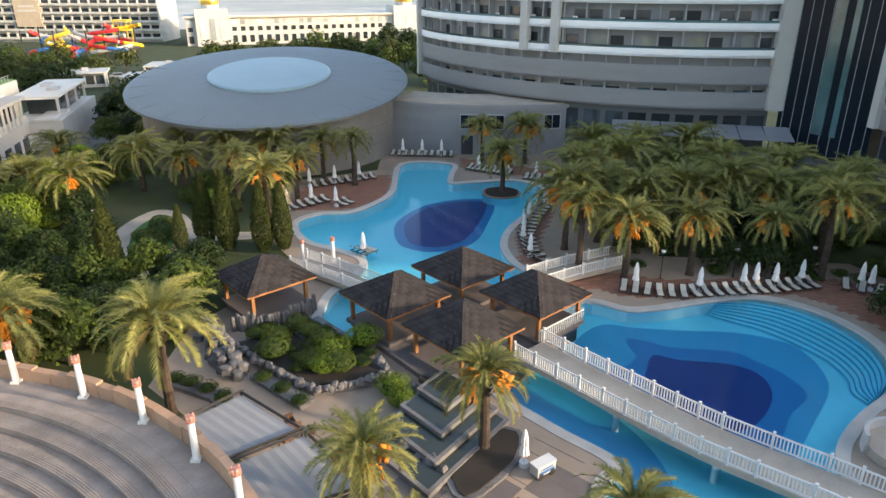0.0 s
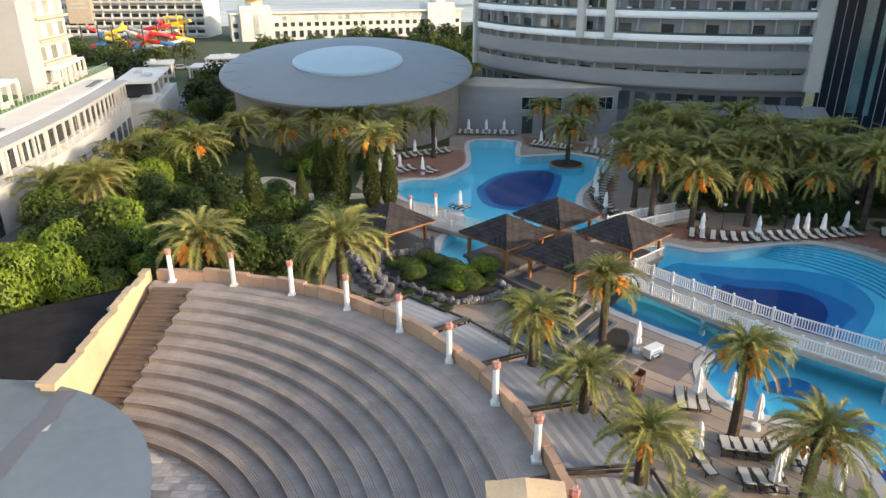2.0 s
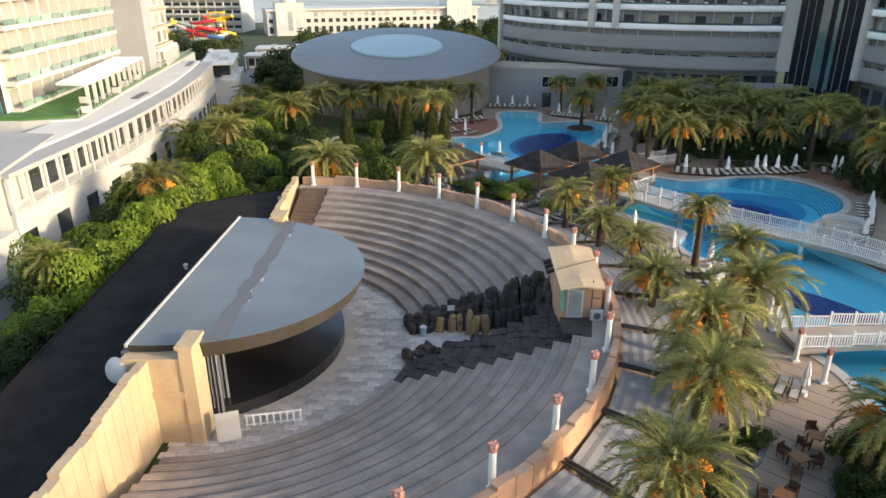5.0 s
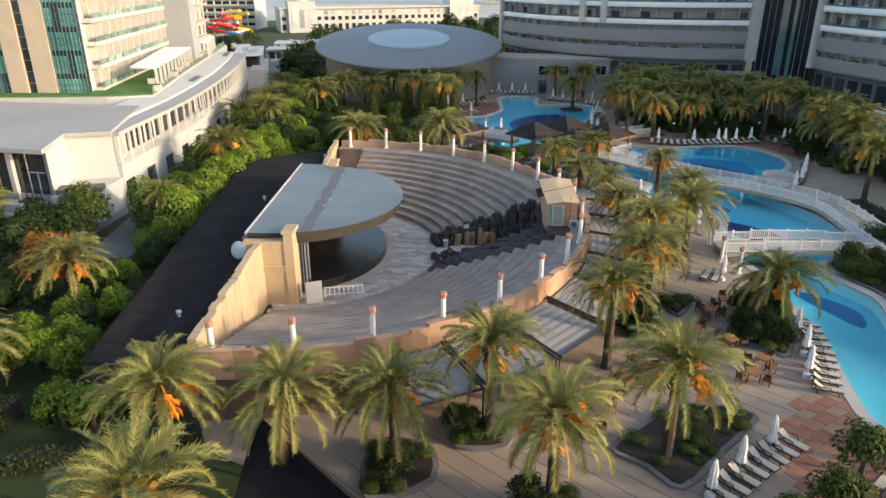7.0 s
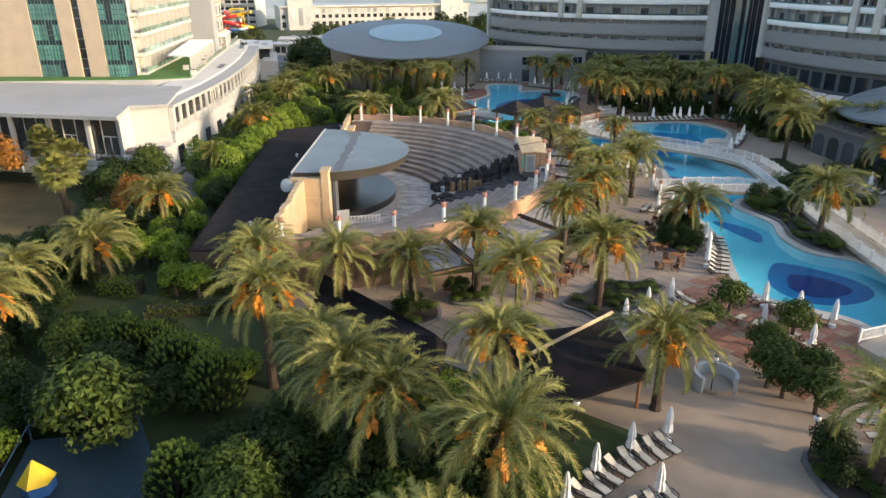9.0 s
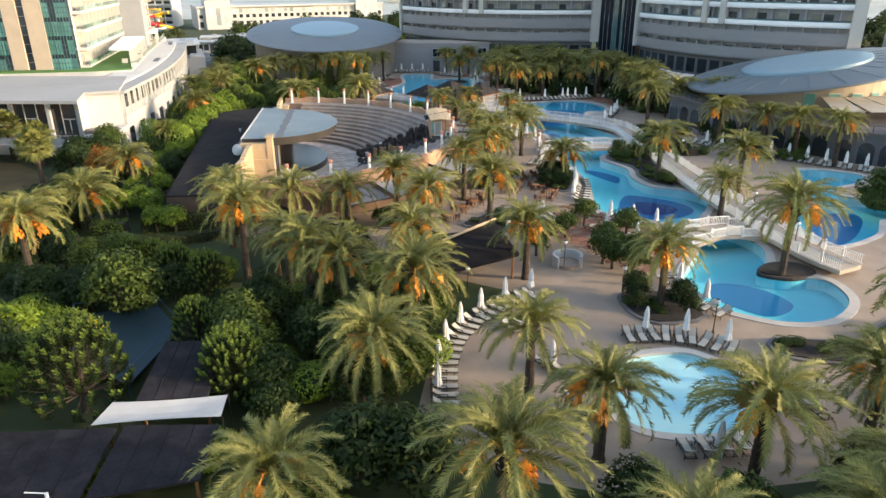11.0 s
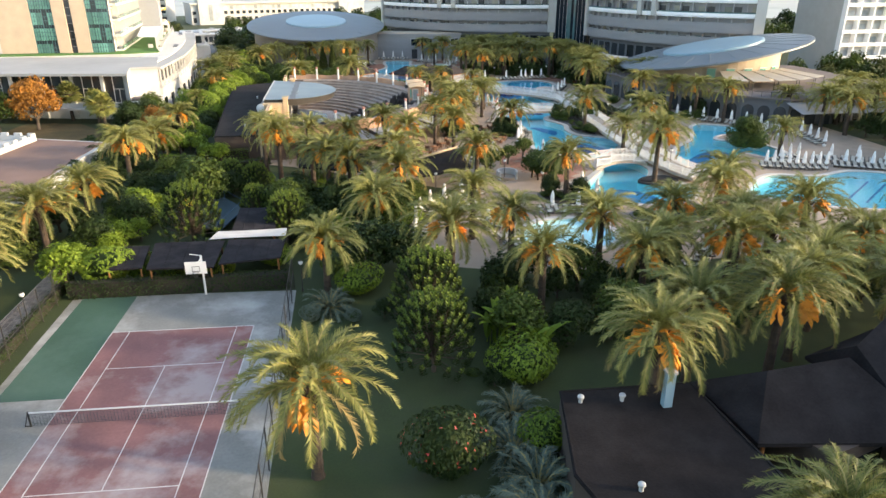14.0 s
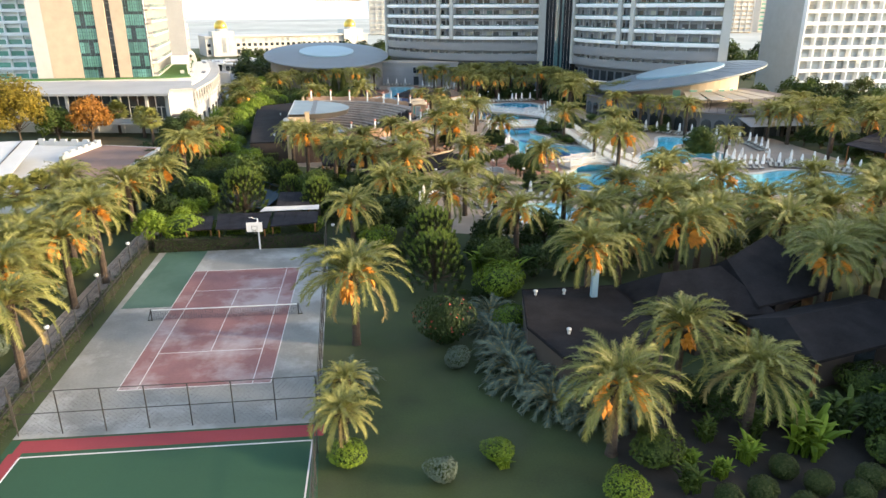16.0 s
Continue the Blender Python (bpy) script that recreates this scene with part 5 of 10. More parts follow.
    arc = arc3(p, q, r, bays * 2)
    back = offset(arc, 1.3)
    tops = [(8.3, 10.75, "hotel_grey"), (11.6, 14.3, "hotel_grey")] + [(15.4 + 3.5 * k, 16.45 + 3.5 * k, "hotel_white") for k in range(floors)]
    for k, (z0, z1, mt) in enumerate(tops):
        bm = bmesh.new(); band(bm, arc, z0, z1, 0.22); part("balcony_parapet", bm, M[mt], h)
        bm = bmesh.new(); band(bm, arc, z0 - 0.02, z0 + 0.28, 1.5); part("balcony_floor", bm, M[mt], h)
        nxt = tops[k + 1][0] if k + 1 < len(tops) else z1 + 2.4
        if mt == "hotel_white":
            bm = bmesh.new(); band(bm, offset(arc, 0.1), z1 + 0.30, z1 + 0.36, 0.05); part("balcony_rail", bm, M["metal"], h)
            bm = bmesh.new(); band(bm, offset(arc, 0.12), z1, z1 + 0.3, 0.03); part("glass_rail", bm, M["glass_teal"], h)
        bm = bmesh.new(); band(bm, back, z0 + 0.28, nxt, 0.03); part("recess_wall", bm, M["recess"], h)
        for b in range(bays):
            a, c = back[2 * b], back[2 * b + 2]
            t = (c - a).normalized()
            n = Vector((-t.y, t.x))
            w = (c - a).length
            lo, hi = z0 + 0.28, nxt
            bm = bmesh.new()
            m_ = a + t * w * (0.34 if (b + k) % 2 else 0.64) - n * 0.06
            box(bm, m_.x, m_.y, lo, w * 0.56, 0.1, min(2.3, hi - lo - 0.2), math.degrees(math.atan2(t.y, t.x)))
            part("window", bm, [M[("glass_teal", "glass", "glass_teal", "glass", "glass_pale", "glass")[(b * 7 + k * 5 + b * k) % 6]]], h)
            if mt == "hotel_white":
                if (b * 3 + k * 5) % 6 == 0:
                    bm = bmesh.new(); q_ = a.lerp(c, 0.5) - n * 0.9; box(bm, q_.x, q_.y, z1, 0.7, 0.1, 0.55, math.degrees(math.atan2(t.y, t.x))); part("hung_towel", bm, M["umbrella"], h, "towel hung over the rail")
            fr = arc[2 * b]
            pts = [fr + Vector((0, 0)), back[2 * b]]
            d = (pts[1] - pts[0]).normalized(); s = Vector((-d.y, d.x)) * 0.09
            dv = bmesh.new()
            prism(dv, [tuple(v) for v in (pts[0] + d * 0.25 - s, pts[1] - s, pts[1] + s, pts[0] + d * 0.25 + s)], lo, hi)
            part("balcony_screen", dv, M["grey_clad"], h)
    H_ = tops[-1][1] + 3
    bm = bmesh.new(); band(bm, offset(arc, 1.33), 0, H_, 13); part("core", bm, M["grey_dark"], h)
    bm = bmesh.new(); band(bm, arc, H_ - 0.6, H_ + 0.6, 15.2); part("roof", bm, M["white"], h)
    for f in pier_at:
        i = f * bays * 2
        i0 = int(i); pp = arc[i0].lerp(arc[min(i0 + 1, len(arc) - 1)], i - i0)
        t = (arc[min(i0 + 1, len(arc) - 1)] - arc[max(i0 - 1, 0)]).normalized()
        bm = bmesh.new(); box(bm, pp.x, pp.y, 15.4 if 0.05 < f < 0.95 else 8.3, 1.25 if f < 0.95 else 2.4, 1.3, H_ - (15.4 if 0.05 < f < 0.95 else 8.3), math.degrees(math.atan2(t.y, t.x))); part("pier", bm, M["white"], h, "white vertical pier")
    if podium:
        pod = offset(arc, 1.2)
        bm = bmesh.new(); band(bm, pod, 0, 8.28, 1.0); part("podium_wall", bm, M["grey_dark"], h)
        for b in range(bays):
            a, c = pod[2 * b], pod[2 * b + 2]
            t = (c - a).normalized(); n = Vector((t.y, -t.x)) * 0.06
            bm = bmesh.new()
            vs = [a + t * 0.4 + n, c - t * 0.4 + n]
            bm.faces.new([bm.verts.new((*vs[0], 4.1)), bm.verts.new((*vs[1], 4.1)), bm.verts.new((*vs[1], 7.3)), bm.verts.new((*vs[0], 7.3))])
            part("podium_window", bm, M["glass"], h)
    return h


hotel_wing((-3.6, 132.6), (17.0, 103.6), (47.0, 95.3), 20, (0.0, 0.46, 0.535, 1.0), "curved hotel wing with white balcony bands over a grey base")
hotel_wing((54.5, 83.6), (61.2, 59.6), (82.3, 38.5), 17, (0.0, 0.44, 0.52, 1.0), "second curved hotel wing with white balcony bands")
# dark glass corner tower between the wings
gt = thing("glass_tower", "dark glass lift tower with thin white mullions", "building")
bm = bmesh.new(); prism(bm, [(47.8, 95.2), (54.6, 84.2), (66, 92), (60, 106)][::1], 0, 50); bmesh.ops.recalc_face_normals(bm, faces=bm.faces); part("glazing", bm, M["tower_glass"], gt)
for k in range(9):
    f = (k + 0.5) / 9
    bm = bmesh.new(); x, y = 47.8 + 6.8 * f, 95.2 - 11 * f
    box(bm, x - 0.05, y - 0.05, 0, 0.06, 0.06, 50, 30); part("mullion", bm, M["grey_clad"], gt)
for f0, f1 in ((0.40, 0.52), (0.60, 0.66)):
    bm = bmesh.new()
    p, q = Vector((47.8 + 6.8 * f0 - 0.12, 95.2 - 11 * f0 - 0.08)), Vector((47.8 + 6.8 * f1 - 0.12, 95.2 - 11 * f1 - 0.08))
    prism(bm, [tuple(p), tuple(q), (q.x + 0.1, q.y + 0.06), (p.x + 0.1, p.y + 0.06)], 6, 50); bmesh.ops.recalc_face_normals(bm, faces=bm.faces)
    part("lift_strip", bm, M["glass_teal"], gt, "teal glass strip of the lift shaft")

# low curved link building with square windows
link = thing("link_building", "low grey curved building with square windows beside the pool", "building")
arc = arc3((-8.0, 106.5), (3.0, 103.0), (26.5, 105.8), 20)
bm = bmesh.new(); band(bm, arc, 0, 7.2, 9); part("wall", bm, M["hotel_grey"], link)
bm = bmesh.new(); band(bm, offset(arc, -0.25), 7.2, 7.75, 9.6); part("parapet", bm, M["hotel_grey"], link)
bm = bmesh.new(); band(bm, offset(arc, 0.3), 7.75, 7.9, 8.6); part("roof", bm, M["path"], link)
for x in (4.4, 8.5, 13.4, 17.2):
    i0 = next(i for i in range(20) if arc[i].x <= x < arc[i + 1].x)
    t = (arc[i0 + 1] - arc[i0]).normalized(); p = arc[i0] + t * ((x - arc[i0].x) / t.x); ang = math.degrees(math.atan2(t.y, t.x))
    bm = bmesh.new()
    for dx, dz, w_, h_ in ((-1.3, 0, 0.16, 2.3), (1.3, 0, 0.16, 2.3), (0, 0, 2.6, 0.16), (0, 2.16, 2.6, 0.16), (0, 0.16, 0.08, 2.0)):
        box(bm, p.x + t.x * dx, p.y + t.y * dx - 0.06, 4.0 + dz, w_, 0.24, h_, ang)
    w = part("window", bm, M["grey_clad"], link, "square window in a pale frame")
    bm = bmesh.new(); box(bm, p.x, p.y - 0.02, 4.1, 2.5, 0.16, 2.1, ang); part("pane", bm, M["tower_glass"], w)
bm = bmesh.new(); box(bm, 4.2, 102.9, 0.1, 1.8, 0.3, 2.9, -3); part("door", bm, M["glass"], link)
# terrace awnings before the first wing
for k in range(7):
    aw = thing("terrace_awning", "long grey awning over the hotel terrace", "awning", group="terrace awnings")
    x = 25.5 + 3.35 * k; y = 99.6 - 0.85 * k
    bm = bmesh.new()
    vs = [bm.verts.new(p) for p in ((x, y, 6.2), (x + 3.2, y - 0.8, 6.2), (x + 2.4, y - 5.0, 5.1), (x - 0.8, y - 4.2, 5.1))]
    ws = [bm.verts.new((v.co.x, v.co.y, v.co.z - 0.08)) for v in vs]
    bm.faces.new(vs[::-1]); bm.faces.new(ws)
    for i in range(4):
        bm.faces.new((vs[i], vs[(i + 1) % 4], ws[(i + 1) % 4], ws[i]))
    bmesh.ops.recalc_face_normals(bm, faces=bm.faces)
    part("fabric", bm, M["hotel_grey"], aw)
    bm = bmesh.new(); rod(bm, (x - 0.8, y - 4.2, 0), (x - 0.8, y - 4.2, 5.1), 0.07, seg=6); part("post", bm, M["metal"], aw)
terr = thing("hotel_terrace", "raised dark stone hotel terrace with tables", "terrace")
bm = bmesh.new(); prism(bm, [(22, 100), (48, 93), (56, 78), (50, 74), (40, 86), (22, 92)], 0, 3.2); part("slab", bm, M["grey_dark"], terr)

# backstage building with a flat black roof beside the stage
def flat_black(name, label, pts, h, vents, wall="beige"):
    b = thing(name, label, "building")
    bm = bmesh.new(); prism(bm, pts, 0, h - 0.12); bmesh.ops.recalc_face_normals(bm, faces=bm.faces); part("wall", bm, M[wall], b)
    bm = bmesh.new(); prism(bm, [tuple(v) for v in inset([Vector(p) for p in pts], 0.1)], h - 0.12, h); bmesh.ops.recalc_face_normals(bm, faces=bm.faces); part("roof", bm, M["asphalt" if wall == "beige" else "black_roof"], b, "black bitumen flat roof")
    bm = bmesh.new(); band(bm, [Vector(p) for p in pts], h, h + 0.06, 0.12, closed=True); part("roof_edge", bm, M["grey_clad" if wall == "beige" else "black_roof"], b)
    for x, y in vents:
        bm = bmesh.new(); rod(bm, (x, y, h), (x, y, h + 0.3), 0.12, seg=10); part("vent_pipe", bm, M["white"], b)
        bm = bmesh.new(); bmesh.ops.create_uvsphere(bm, u_segments=14, v_segments=8, radius=0.2, matrix=Matrix.Translation((x, y, h + 0.36)) @ Matrix.Diagonal((1, 1, 0.7, 1))); part("vent_cap", bm, M["white"], b, "white round vent cap", smooth=True)


flat_black("backstage_building", "backstage building with a flat black bitumen roof", [(-31.95, 34.2), (-42.0, 27.6), (-40.4, 5), (-38.3, -20.2), (-31.95, -20.2)], 3.75, ((-32.3, 29.5), (-32.6, -8.8), (-35.5, 12), (-34.6, -14)), "brown_wall")
flat_black("kiosk_building", "low garden building with a flat black roof", [(-7.4, -90.4), (-8.8, -97.4), (-7.6, -102.2), (-5.4, -103.8), (1.2, -99.5), (0.6, -90.6)], 3.45, ((-6.1, -98.9), (-6.6, -91.6), (-4.2, -91.8)), "brown_wall")
pipe = thing("duct_pipe", "tall galvanised duct on the garden building", "duct")
bm = bmesh.new(); box(bm, -1.9, -92.6, 3.45, 0.5, 0.45, 2.2); part("shaft", bm, M["skylight"], pipe); bm = bmesh.new(); box(bm, -1.9, -92.6, 5.65, 0.62, 0.58, 0.12); part("cap", bm, M["grey_clad"], pipe)

# podium and terraces of the restaurant hall
pod = thing("restaurant_podium", "dark stone restaurant podium with arches and a terrace above", "building")
PP = [(41, 30), (44, 15), (49.5, 5), (54.5, -4), (61, -9), (70, -9), (84, -4), (92, 6), (90, 34), (70, 48), (50, 42)]
bm = bmesh.new(); prism(bm, PP, 0, 4.4); bmesh.ops.recalc_face_normals(bm, faces=bm.faces); part("wall", bm, M["grey_dark"], pod)
bm = bmesh.new(); prism(bm, [tuple(v) for v in inset([Vector(p) for p in PP], 0.5)], 4.4, 4.75); bmesh.ops.recalc_face_normals(bm, faces=bm.faces); part("terrace_floor", bm, M["paver_dark"], pod)
for (x0, y0), (x1, y1) in zip(PP[:7], PP[1:8]):
    L_ = math.hypot(x1 - x0, y1 - y0); n_ = max(1, round(L_ / 3.2)); ang = math.degrees(math.atan2(y1 - y0, x1 - x0))
    for k in range(n_):
        f_ = (k + 0.5) / n_; mm = pose(x0 + (x1 - x0) * f_, y0 + (y1 - y0) * f_, 0, 0, 0, ang)
        bm = bmesh.new(); prism(bm, [(1.05 * math.cos(radians(a_)), 2.2 + 1.05 * math.sin(radians(a_))) for a_ in range(0, 181, 20)] + [(-1.05, 0), (1.05, 0)], -0.05, 0.05)
        bm.transform(mm @ pose(0, -0.03, 0, 90, 0, 0)); bmesh.ops.recalc_face_normals(bm, faces=bm.faces); part("arch_opening", bm, M["glass"], pod)
    for k in range(max(1, round(L_ / 1.5))):
        f_ = k / max(1, round(L_ / 1.5)); bm = bmesh.new(); rod(bm, (x0 + (x1 - x0) * f_, y0 + (y1 - y0) * f_, 4.75), (x0 + (x1 - x0) * f_, y0 + (y1 - y0) * f_, 5.7), 0.05, seg=6); part("rail_post", bm, M["metal"], pod)
    bm = bmesh.new(); rod(bm, (x0, y0, 5.7), (x1, y1, 5.7), 0.04, seg=5); part("handrail", bm, M["metal"], pod)
for k in range(5):
    w_ = pose(*on_arc((62.7, 23.5), 14.06, -118 + 15 * k), 5.6, 0, 0, -28 + 15 * k)
    bm = bmesh.new(); box(bm, 0, 0, 0, 1.9, 0.16, 2.2); bm.transform(w_); wd = part("window", bm, M["white"], pod); bm = bmesh.new(); box(bm, 0, -0.05, 0.15, 1.6, 0.16, 1.9); bm.transform(w_); part("pane", bm, M["glass_green"], wd)


def sloped_sheet(name, label, p, material, group, post_z=4.75):
    """A sheet awning through four corners, the last two at its outer edge on posts."""
    aw = thing(name, label, "awning", group=group)
    bm = bmesh.new()
    vs = [bm.verts.new(q) for q in p]; ws = [bm.verts.new((q[0], q[1], q[2] - 0.08)) for q in p]
    bm.faces.new(vs); bm.faces.new(ws[::-1])
    for i in range(4):
        bm.faces.new((vs[i], vs[(i + 1) % 4], ws[(i + 1) % 4], ws[i]))
    bmesh.ops.recalc_face_normals(bm, faces=bm.faces)
    part("fabric", bm, material, aw)
    for q in p[2:]:
        bm = bmesh.new(); rod(bm, (q[0], q[1], post_z), (q[0], q[1], q[2]), 0.06, seg=6); part("post", bm, M["metal"], aw)
    return aw


for k in range(5):
    a0 = -112 + 12.5 * k
    c_ = (62.7, 23.5)
    sloped_sheet("terrace_awning", "cream sheet awning over the restaurant terrace", [(*on_arc(c_, 15.0, a0), 7.4), (*on_arc(c_, 15.0, a0 + 11.5), 7.4), (*on_arc(c_, 23.5, a0 + 11.0), 6.6), (*on_arc(c_, 23.5, a0 + 0.5), 6.6)], M["tan_sheet"], "restaurant awnings")
for k in range(6):
    sloped_sheet("terrace_awning", "grey sheet awning below the restaurant terrace", [(60 + 4.2 * k, -9.4 + 0.2 * k, 4.2), (64 + 4.2 * k, -9.3 + 0.2 * k, 4.2), (63.6 + 4.2 * k, -15, 3.2), (59.6 + 4.2 * k, -15, 3.2)], M["awning"], "lower restaurant awnings", 0)
# stepped grey terraces between the wings and the restaurant
st = thing("stepped_terrace", "stepped dark grey seating terraces with awnings", "terrace")
for k in range(2, 5):
    bm = bmesh.new(); ring_sector(bm, (60, 47), 12 + 2.2 * (4 - k), 14.2 + 2.2 * (4 - k), 150, 232, 0, 0.8 + 0.75 * k, 22); part("step", bm, M["grey_dark"], st)
for k in range(5):
    sloped_sheet("terrace_awning", "grey sheet awning over the stepped terraces", [(*on_arc((60, 47), 13, 168 + 13 * k), 7.0), (*on_arc((60, 47), 13, 179 + 13 * k), 7.0), (*on_arc((60, 47), 19.5, 179 + 13 * k), 5.6), (*on_arc((60, 47), 19.5, 168 + 13 * k), 5.6)], M["grey_clad"], "stepped terrace awnings", 2.6)

# west side: glazed hall, white box, long balcony wing, tower
hall = thing("glazed_hall", "long low hall with a pale metal roof and a glazed front", "building")
bm = bmesh.new()
vs = [bm.verts.new(p) for p in ((-104, 22, 8.4), (-58.7, 12.9, 8.8), (-60.0, 19.7, 9.0), (-55.2, 21.0, 9.0), (-58.6, 36.5, 9.1), (-104, 42.5, 9.1))]
ws = [bm.verts.new((v.co.x, v.co.y, v.co.z - 0.5)) for v in vs]
bm.faces.new(vs); bm.faces.new(ws[::-1])
for i in range(6):
    bm.faces.new((ws[i], ws[(i + 1) % 6], vs[(i + 1) % 6], vs[i]))
bmesh.ops.recalc_face_normals(bm, faces=bm.faces)
part("roof", bm, M["roof_pale"], hall, "pale grey sheet roof")
d = Vector((45.1, -8.6)).normalized()
for k in range(23):
    p = Vector((-104, 23.2)) + d * (k * 1.98)
    bm = bmesh.new(); box(bm, p.x, p.y + 0.4, 3.2, 1.9, 0.1, 4.9, -10.8); part("pane", bm, M["glass"], hall)
    if k % 3 == 0:
        bm = bmesh.new(); box(bm, p.x - 1.0, p.y + 0.2, 0, 0.55, 0.5, 8.1, -10.8); part("column", bm, M["white"], hall)
    else:
        bm = bmesh.new(); box(bm, p.x - 1.0, p.y + 0.3, 3.2, 0.09, 0.12, 4.9, -10.8); part("mullion", bm, M["white"], hall)
    if k % 3 == 1:
        bm = bmesh.new(); box(bm, p.x, p.y + 0.3, 5.6, 1.9, 0.12, 0.12, -10.8); part("door_head", bm, M["white"], hall)
        bm = bmesh.new(); box(bm, p.x, p.y + 0.3, 3.2, 0.1, 0.12, 2.4, -10.8); part("door_stile", bm, M["white"], hall)
bm = bmesh.new(); box(bm, -82, 19.4, 0, 45.5, 0.6, 3.15, -10.8); part("plinth", bm, M["white"], hall)
bm = bmesh.new(); box(bm, -82, 15.6, 2.6, 45, 4.0, 0.35, -10.8); part("balcony", bm, M["white"], hall)
bm = bmesh.new(); box(bm, -82.2, 13.8, 2.95, 45, 0.06, 0.9, -10.8); part("glass_rail", bm, M["glass_blue"], hall)

wbox = thing("white_annex", "white rendered annex with an inward corner and a low porch", "building")
bm = bmesh.new(); prism(bm, [(-59.2, 14.3), (-60.2, 20.0), (-55.4, 21.4), (-56.6, 27), (-66, 29), (-61.4, 16.6)], 0, 8.45); bmesh.ops.recalc_face_normals(bm, faces=bm.faces); part("wall", bm, M["white"], wbox)
bm = bmesh.new(); prism(bm, [(-58.9, 13.0), (-54.9, 15.2), (-54.8, 21.2), (-60.1, 19.9)], 0, 3.5); bmesh.ops.recalc_face_normals(bm, faces=bm.faces); part("porch", bm, M["white"], wbox)
bm = bmesh.new(); box(bm, -56.9, 15.6, 3.5, 4.6, 2.0, 0.5, 14); part("canopy", bm, M["paver_dark"], wbox)
stz = thing("steel_stair", "dark steel outside stair beside the white annex", "stair")
for k in range(13):
    bm = bmesh.new(); box(bm, -60.6 + 0.30 * k, 13.6 - 0.08 * k, 3.0 - 0.24 * k, 0.30, 1.1, 0.05); part("tread", bm, M["metal"], stz)
for s_ in (-0.6, 0.6):
    bm = bmesh.new(); rod(bm, (-60.6, 13.6 + s_, 3.0), (-56.9, 12.6 + s_, 0.1), 0.07, seg=6); part("stringer", bm, M["metal"], stz)
    bm = bmesh.new(); rod(bm, (-60.6, 13.6 + s_, 4.0), (-56.9, 12.6 + s_, 1.1), 0.04, seg=6); part("handrail", bm, M["metal"], stz)
bm = bmesh.new(); box(bm, -61.6, 13.7, 3.0, 1.8, 1.6, 0.1); part("landing", bm, M["metal"], stz)
for x, y in ((-62.4, 13.0), (-62.4, 14.4), (-60.8, 13.0), (-60.8, 14.4)):
    bm = bmesh.new(); rod(bm, (x, y, 0), (x, y, 4.1), 0.06, seg=6); part("post", bm, M["metal"], stz)
ramp = thing("loading_ramp", "pale concrete loading ramp below the annex", "ramp"); ramp["kind"] = "structure"
bm = bmesh.new(); prism(bm, [(-59.5, 5.0), (-54.6, 5.0), (-53.4, 20.8), (-55.2, 21.0), (-58.8, 13.0)], 0, 0.05); bmesh.ops.recalc_face_normals(bm, faces=bm.faces); part("slab", bm, M["street"], ramp)

wing = thing("balcony_wing", "long white two-storey wing with open balconies", "building")
line = smooth_open([(-54.9, 21.5), (-55.0, 45), (-57.5, 70), (-61.0, 90), (-64.2, 105)], 8)
bm = bmesh.new(); band(bm, line, 0, 4.6, 8.5); part("lower_wall", bm, M["white"], wing)
bm = bmesh.new(); band(bm, offset(line, 2.2), 4.6, 8.3, 6); part("upper_wall", bm, M["white"], wing)
bm = bmesh.new(); band(bm, offset(line, -0.3), 8.3, 8.75, 2.9); part("roof", bm, M["roof_pale"], wing, "flat pale grey roof")
bm = bmesh.new(); band(bm, offset(line, 2.4), 8.0, 9.0, 5.4); part("roof_upstand", bm, M["roof_white"], wing, "broad white coated roof")
bm = bmesh.new(); band(bm, offset(line, -0.12), 4.55, 4.85, 2.4); part("balcony_floor", bm, M["white"], wing)
for i in range(len(line) - 1):
    a, b_ = line[i], line[i + 1]
    L_ = (b_ - a).length; t = (b_ - a) / L_; ang = math.degrees(math.atan2(t.y, t.x))
    bm = bmesh.new(); box(bm, a.x, a.y, 4.85, 0.28, 0.28, 3.45, ang); part("post", bm, M["white"], wing)
    m_ = (a + b_) / 2
    bm = bmesh.new(); box(bm, m_.x, m_.y, 5.75, L_, 0.06, 0.06, ang); box(bm, m_.x, m_.y, 4.95, L_, 0.05, 0.05, ang)
    for j in range(int(L_ / 0.28)):
        q = a + t * (0.14 + j * 0.28); box(bm, q.x, q.y, 4.95, 0.04, 0.04, 0.8, ang)
    part("balcony_rail", bm, M["fence_white"], wing)
    if i % 2 == 0:
        bm = bmesh.new(); q = m_ + Vector((t.y, -t.x)) * 0.02; box(bm, q.x, q.y, 0.1, 2.2, 0.16, 2.7, ang); part("door", bm, M["glass"], wing)
    bm = bmesh.new(); q = m_ + Vector((-t.y, t.x)) * 2.16; box(bm, q.x, q.y, 5.0, 2.0, 0.1, 2.4, ang); part("window", bm, M["glass"], wing)
bm = bmesh.new(); box(bm, -60.2, 62, 9.0, 1.0, 5.5, 0.15, 8); box(bm, -66.6, 99, 9.0, 1.0, 7.0, 0.15, 13); part("roof_hatch", bm, M["grey_dark"], wing)
pav = thing("roof_pavilion", "small white pavilion at the end of the wing", "pavilion")
bm = bmesh.new(); box(bm, -66.4, 117.5, 0, 7.5, 24, 4.6, 14); part("base", bm, M["white"], pav)
bm = bmesh.new(); box(bm, -63.0, 110.0, 4.6, 3.0, 9.0, 0.4, 14); part("lower_roof", bm, M["roof_white"], pav)
for sx in (-3.0, 3.0):
    for sy in (-9, -3, 3, 9):
        q = pose(-67.2, 118.5, 0, 0, 0, 14) @ Vector((sx, sy, 0))
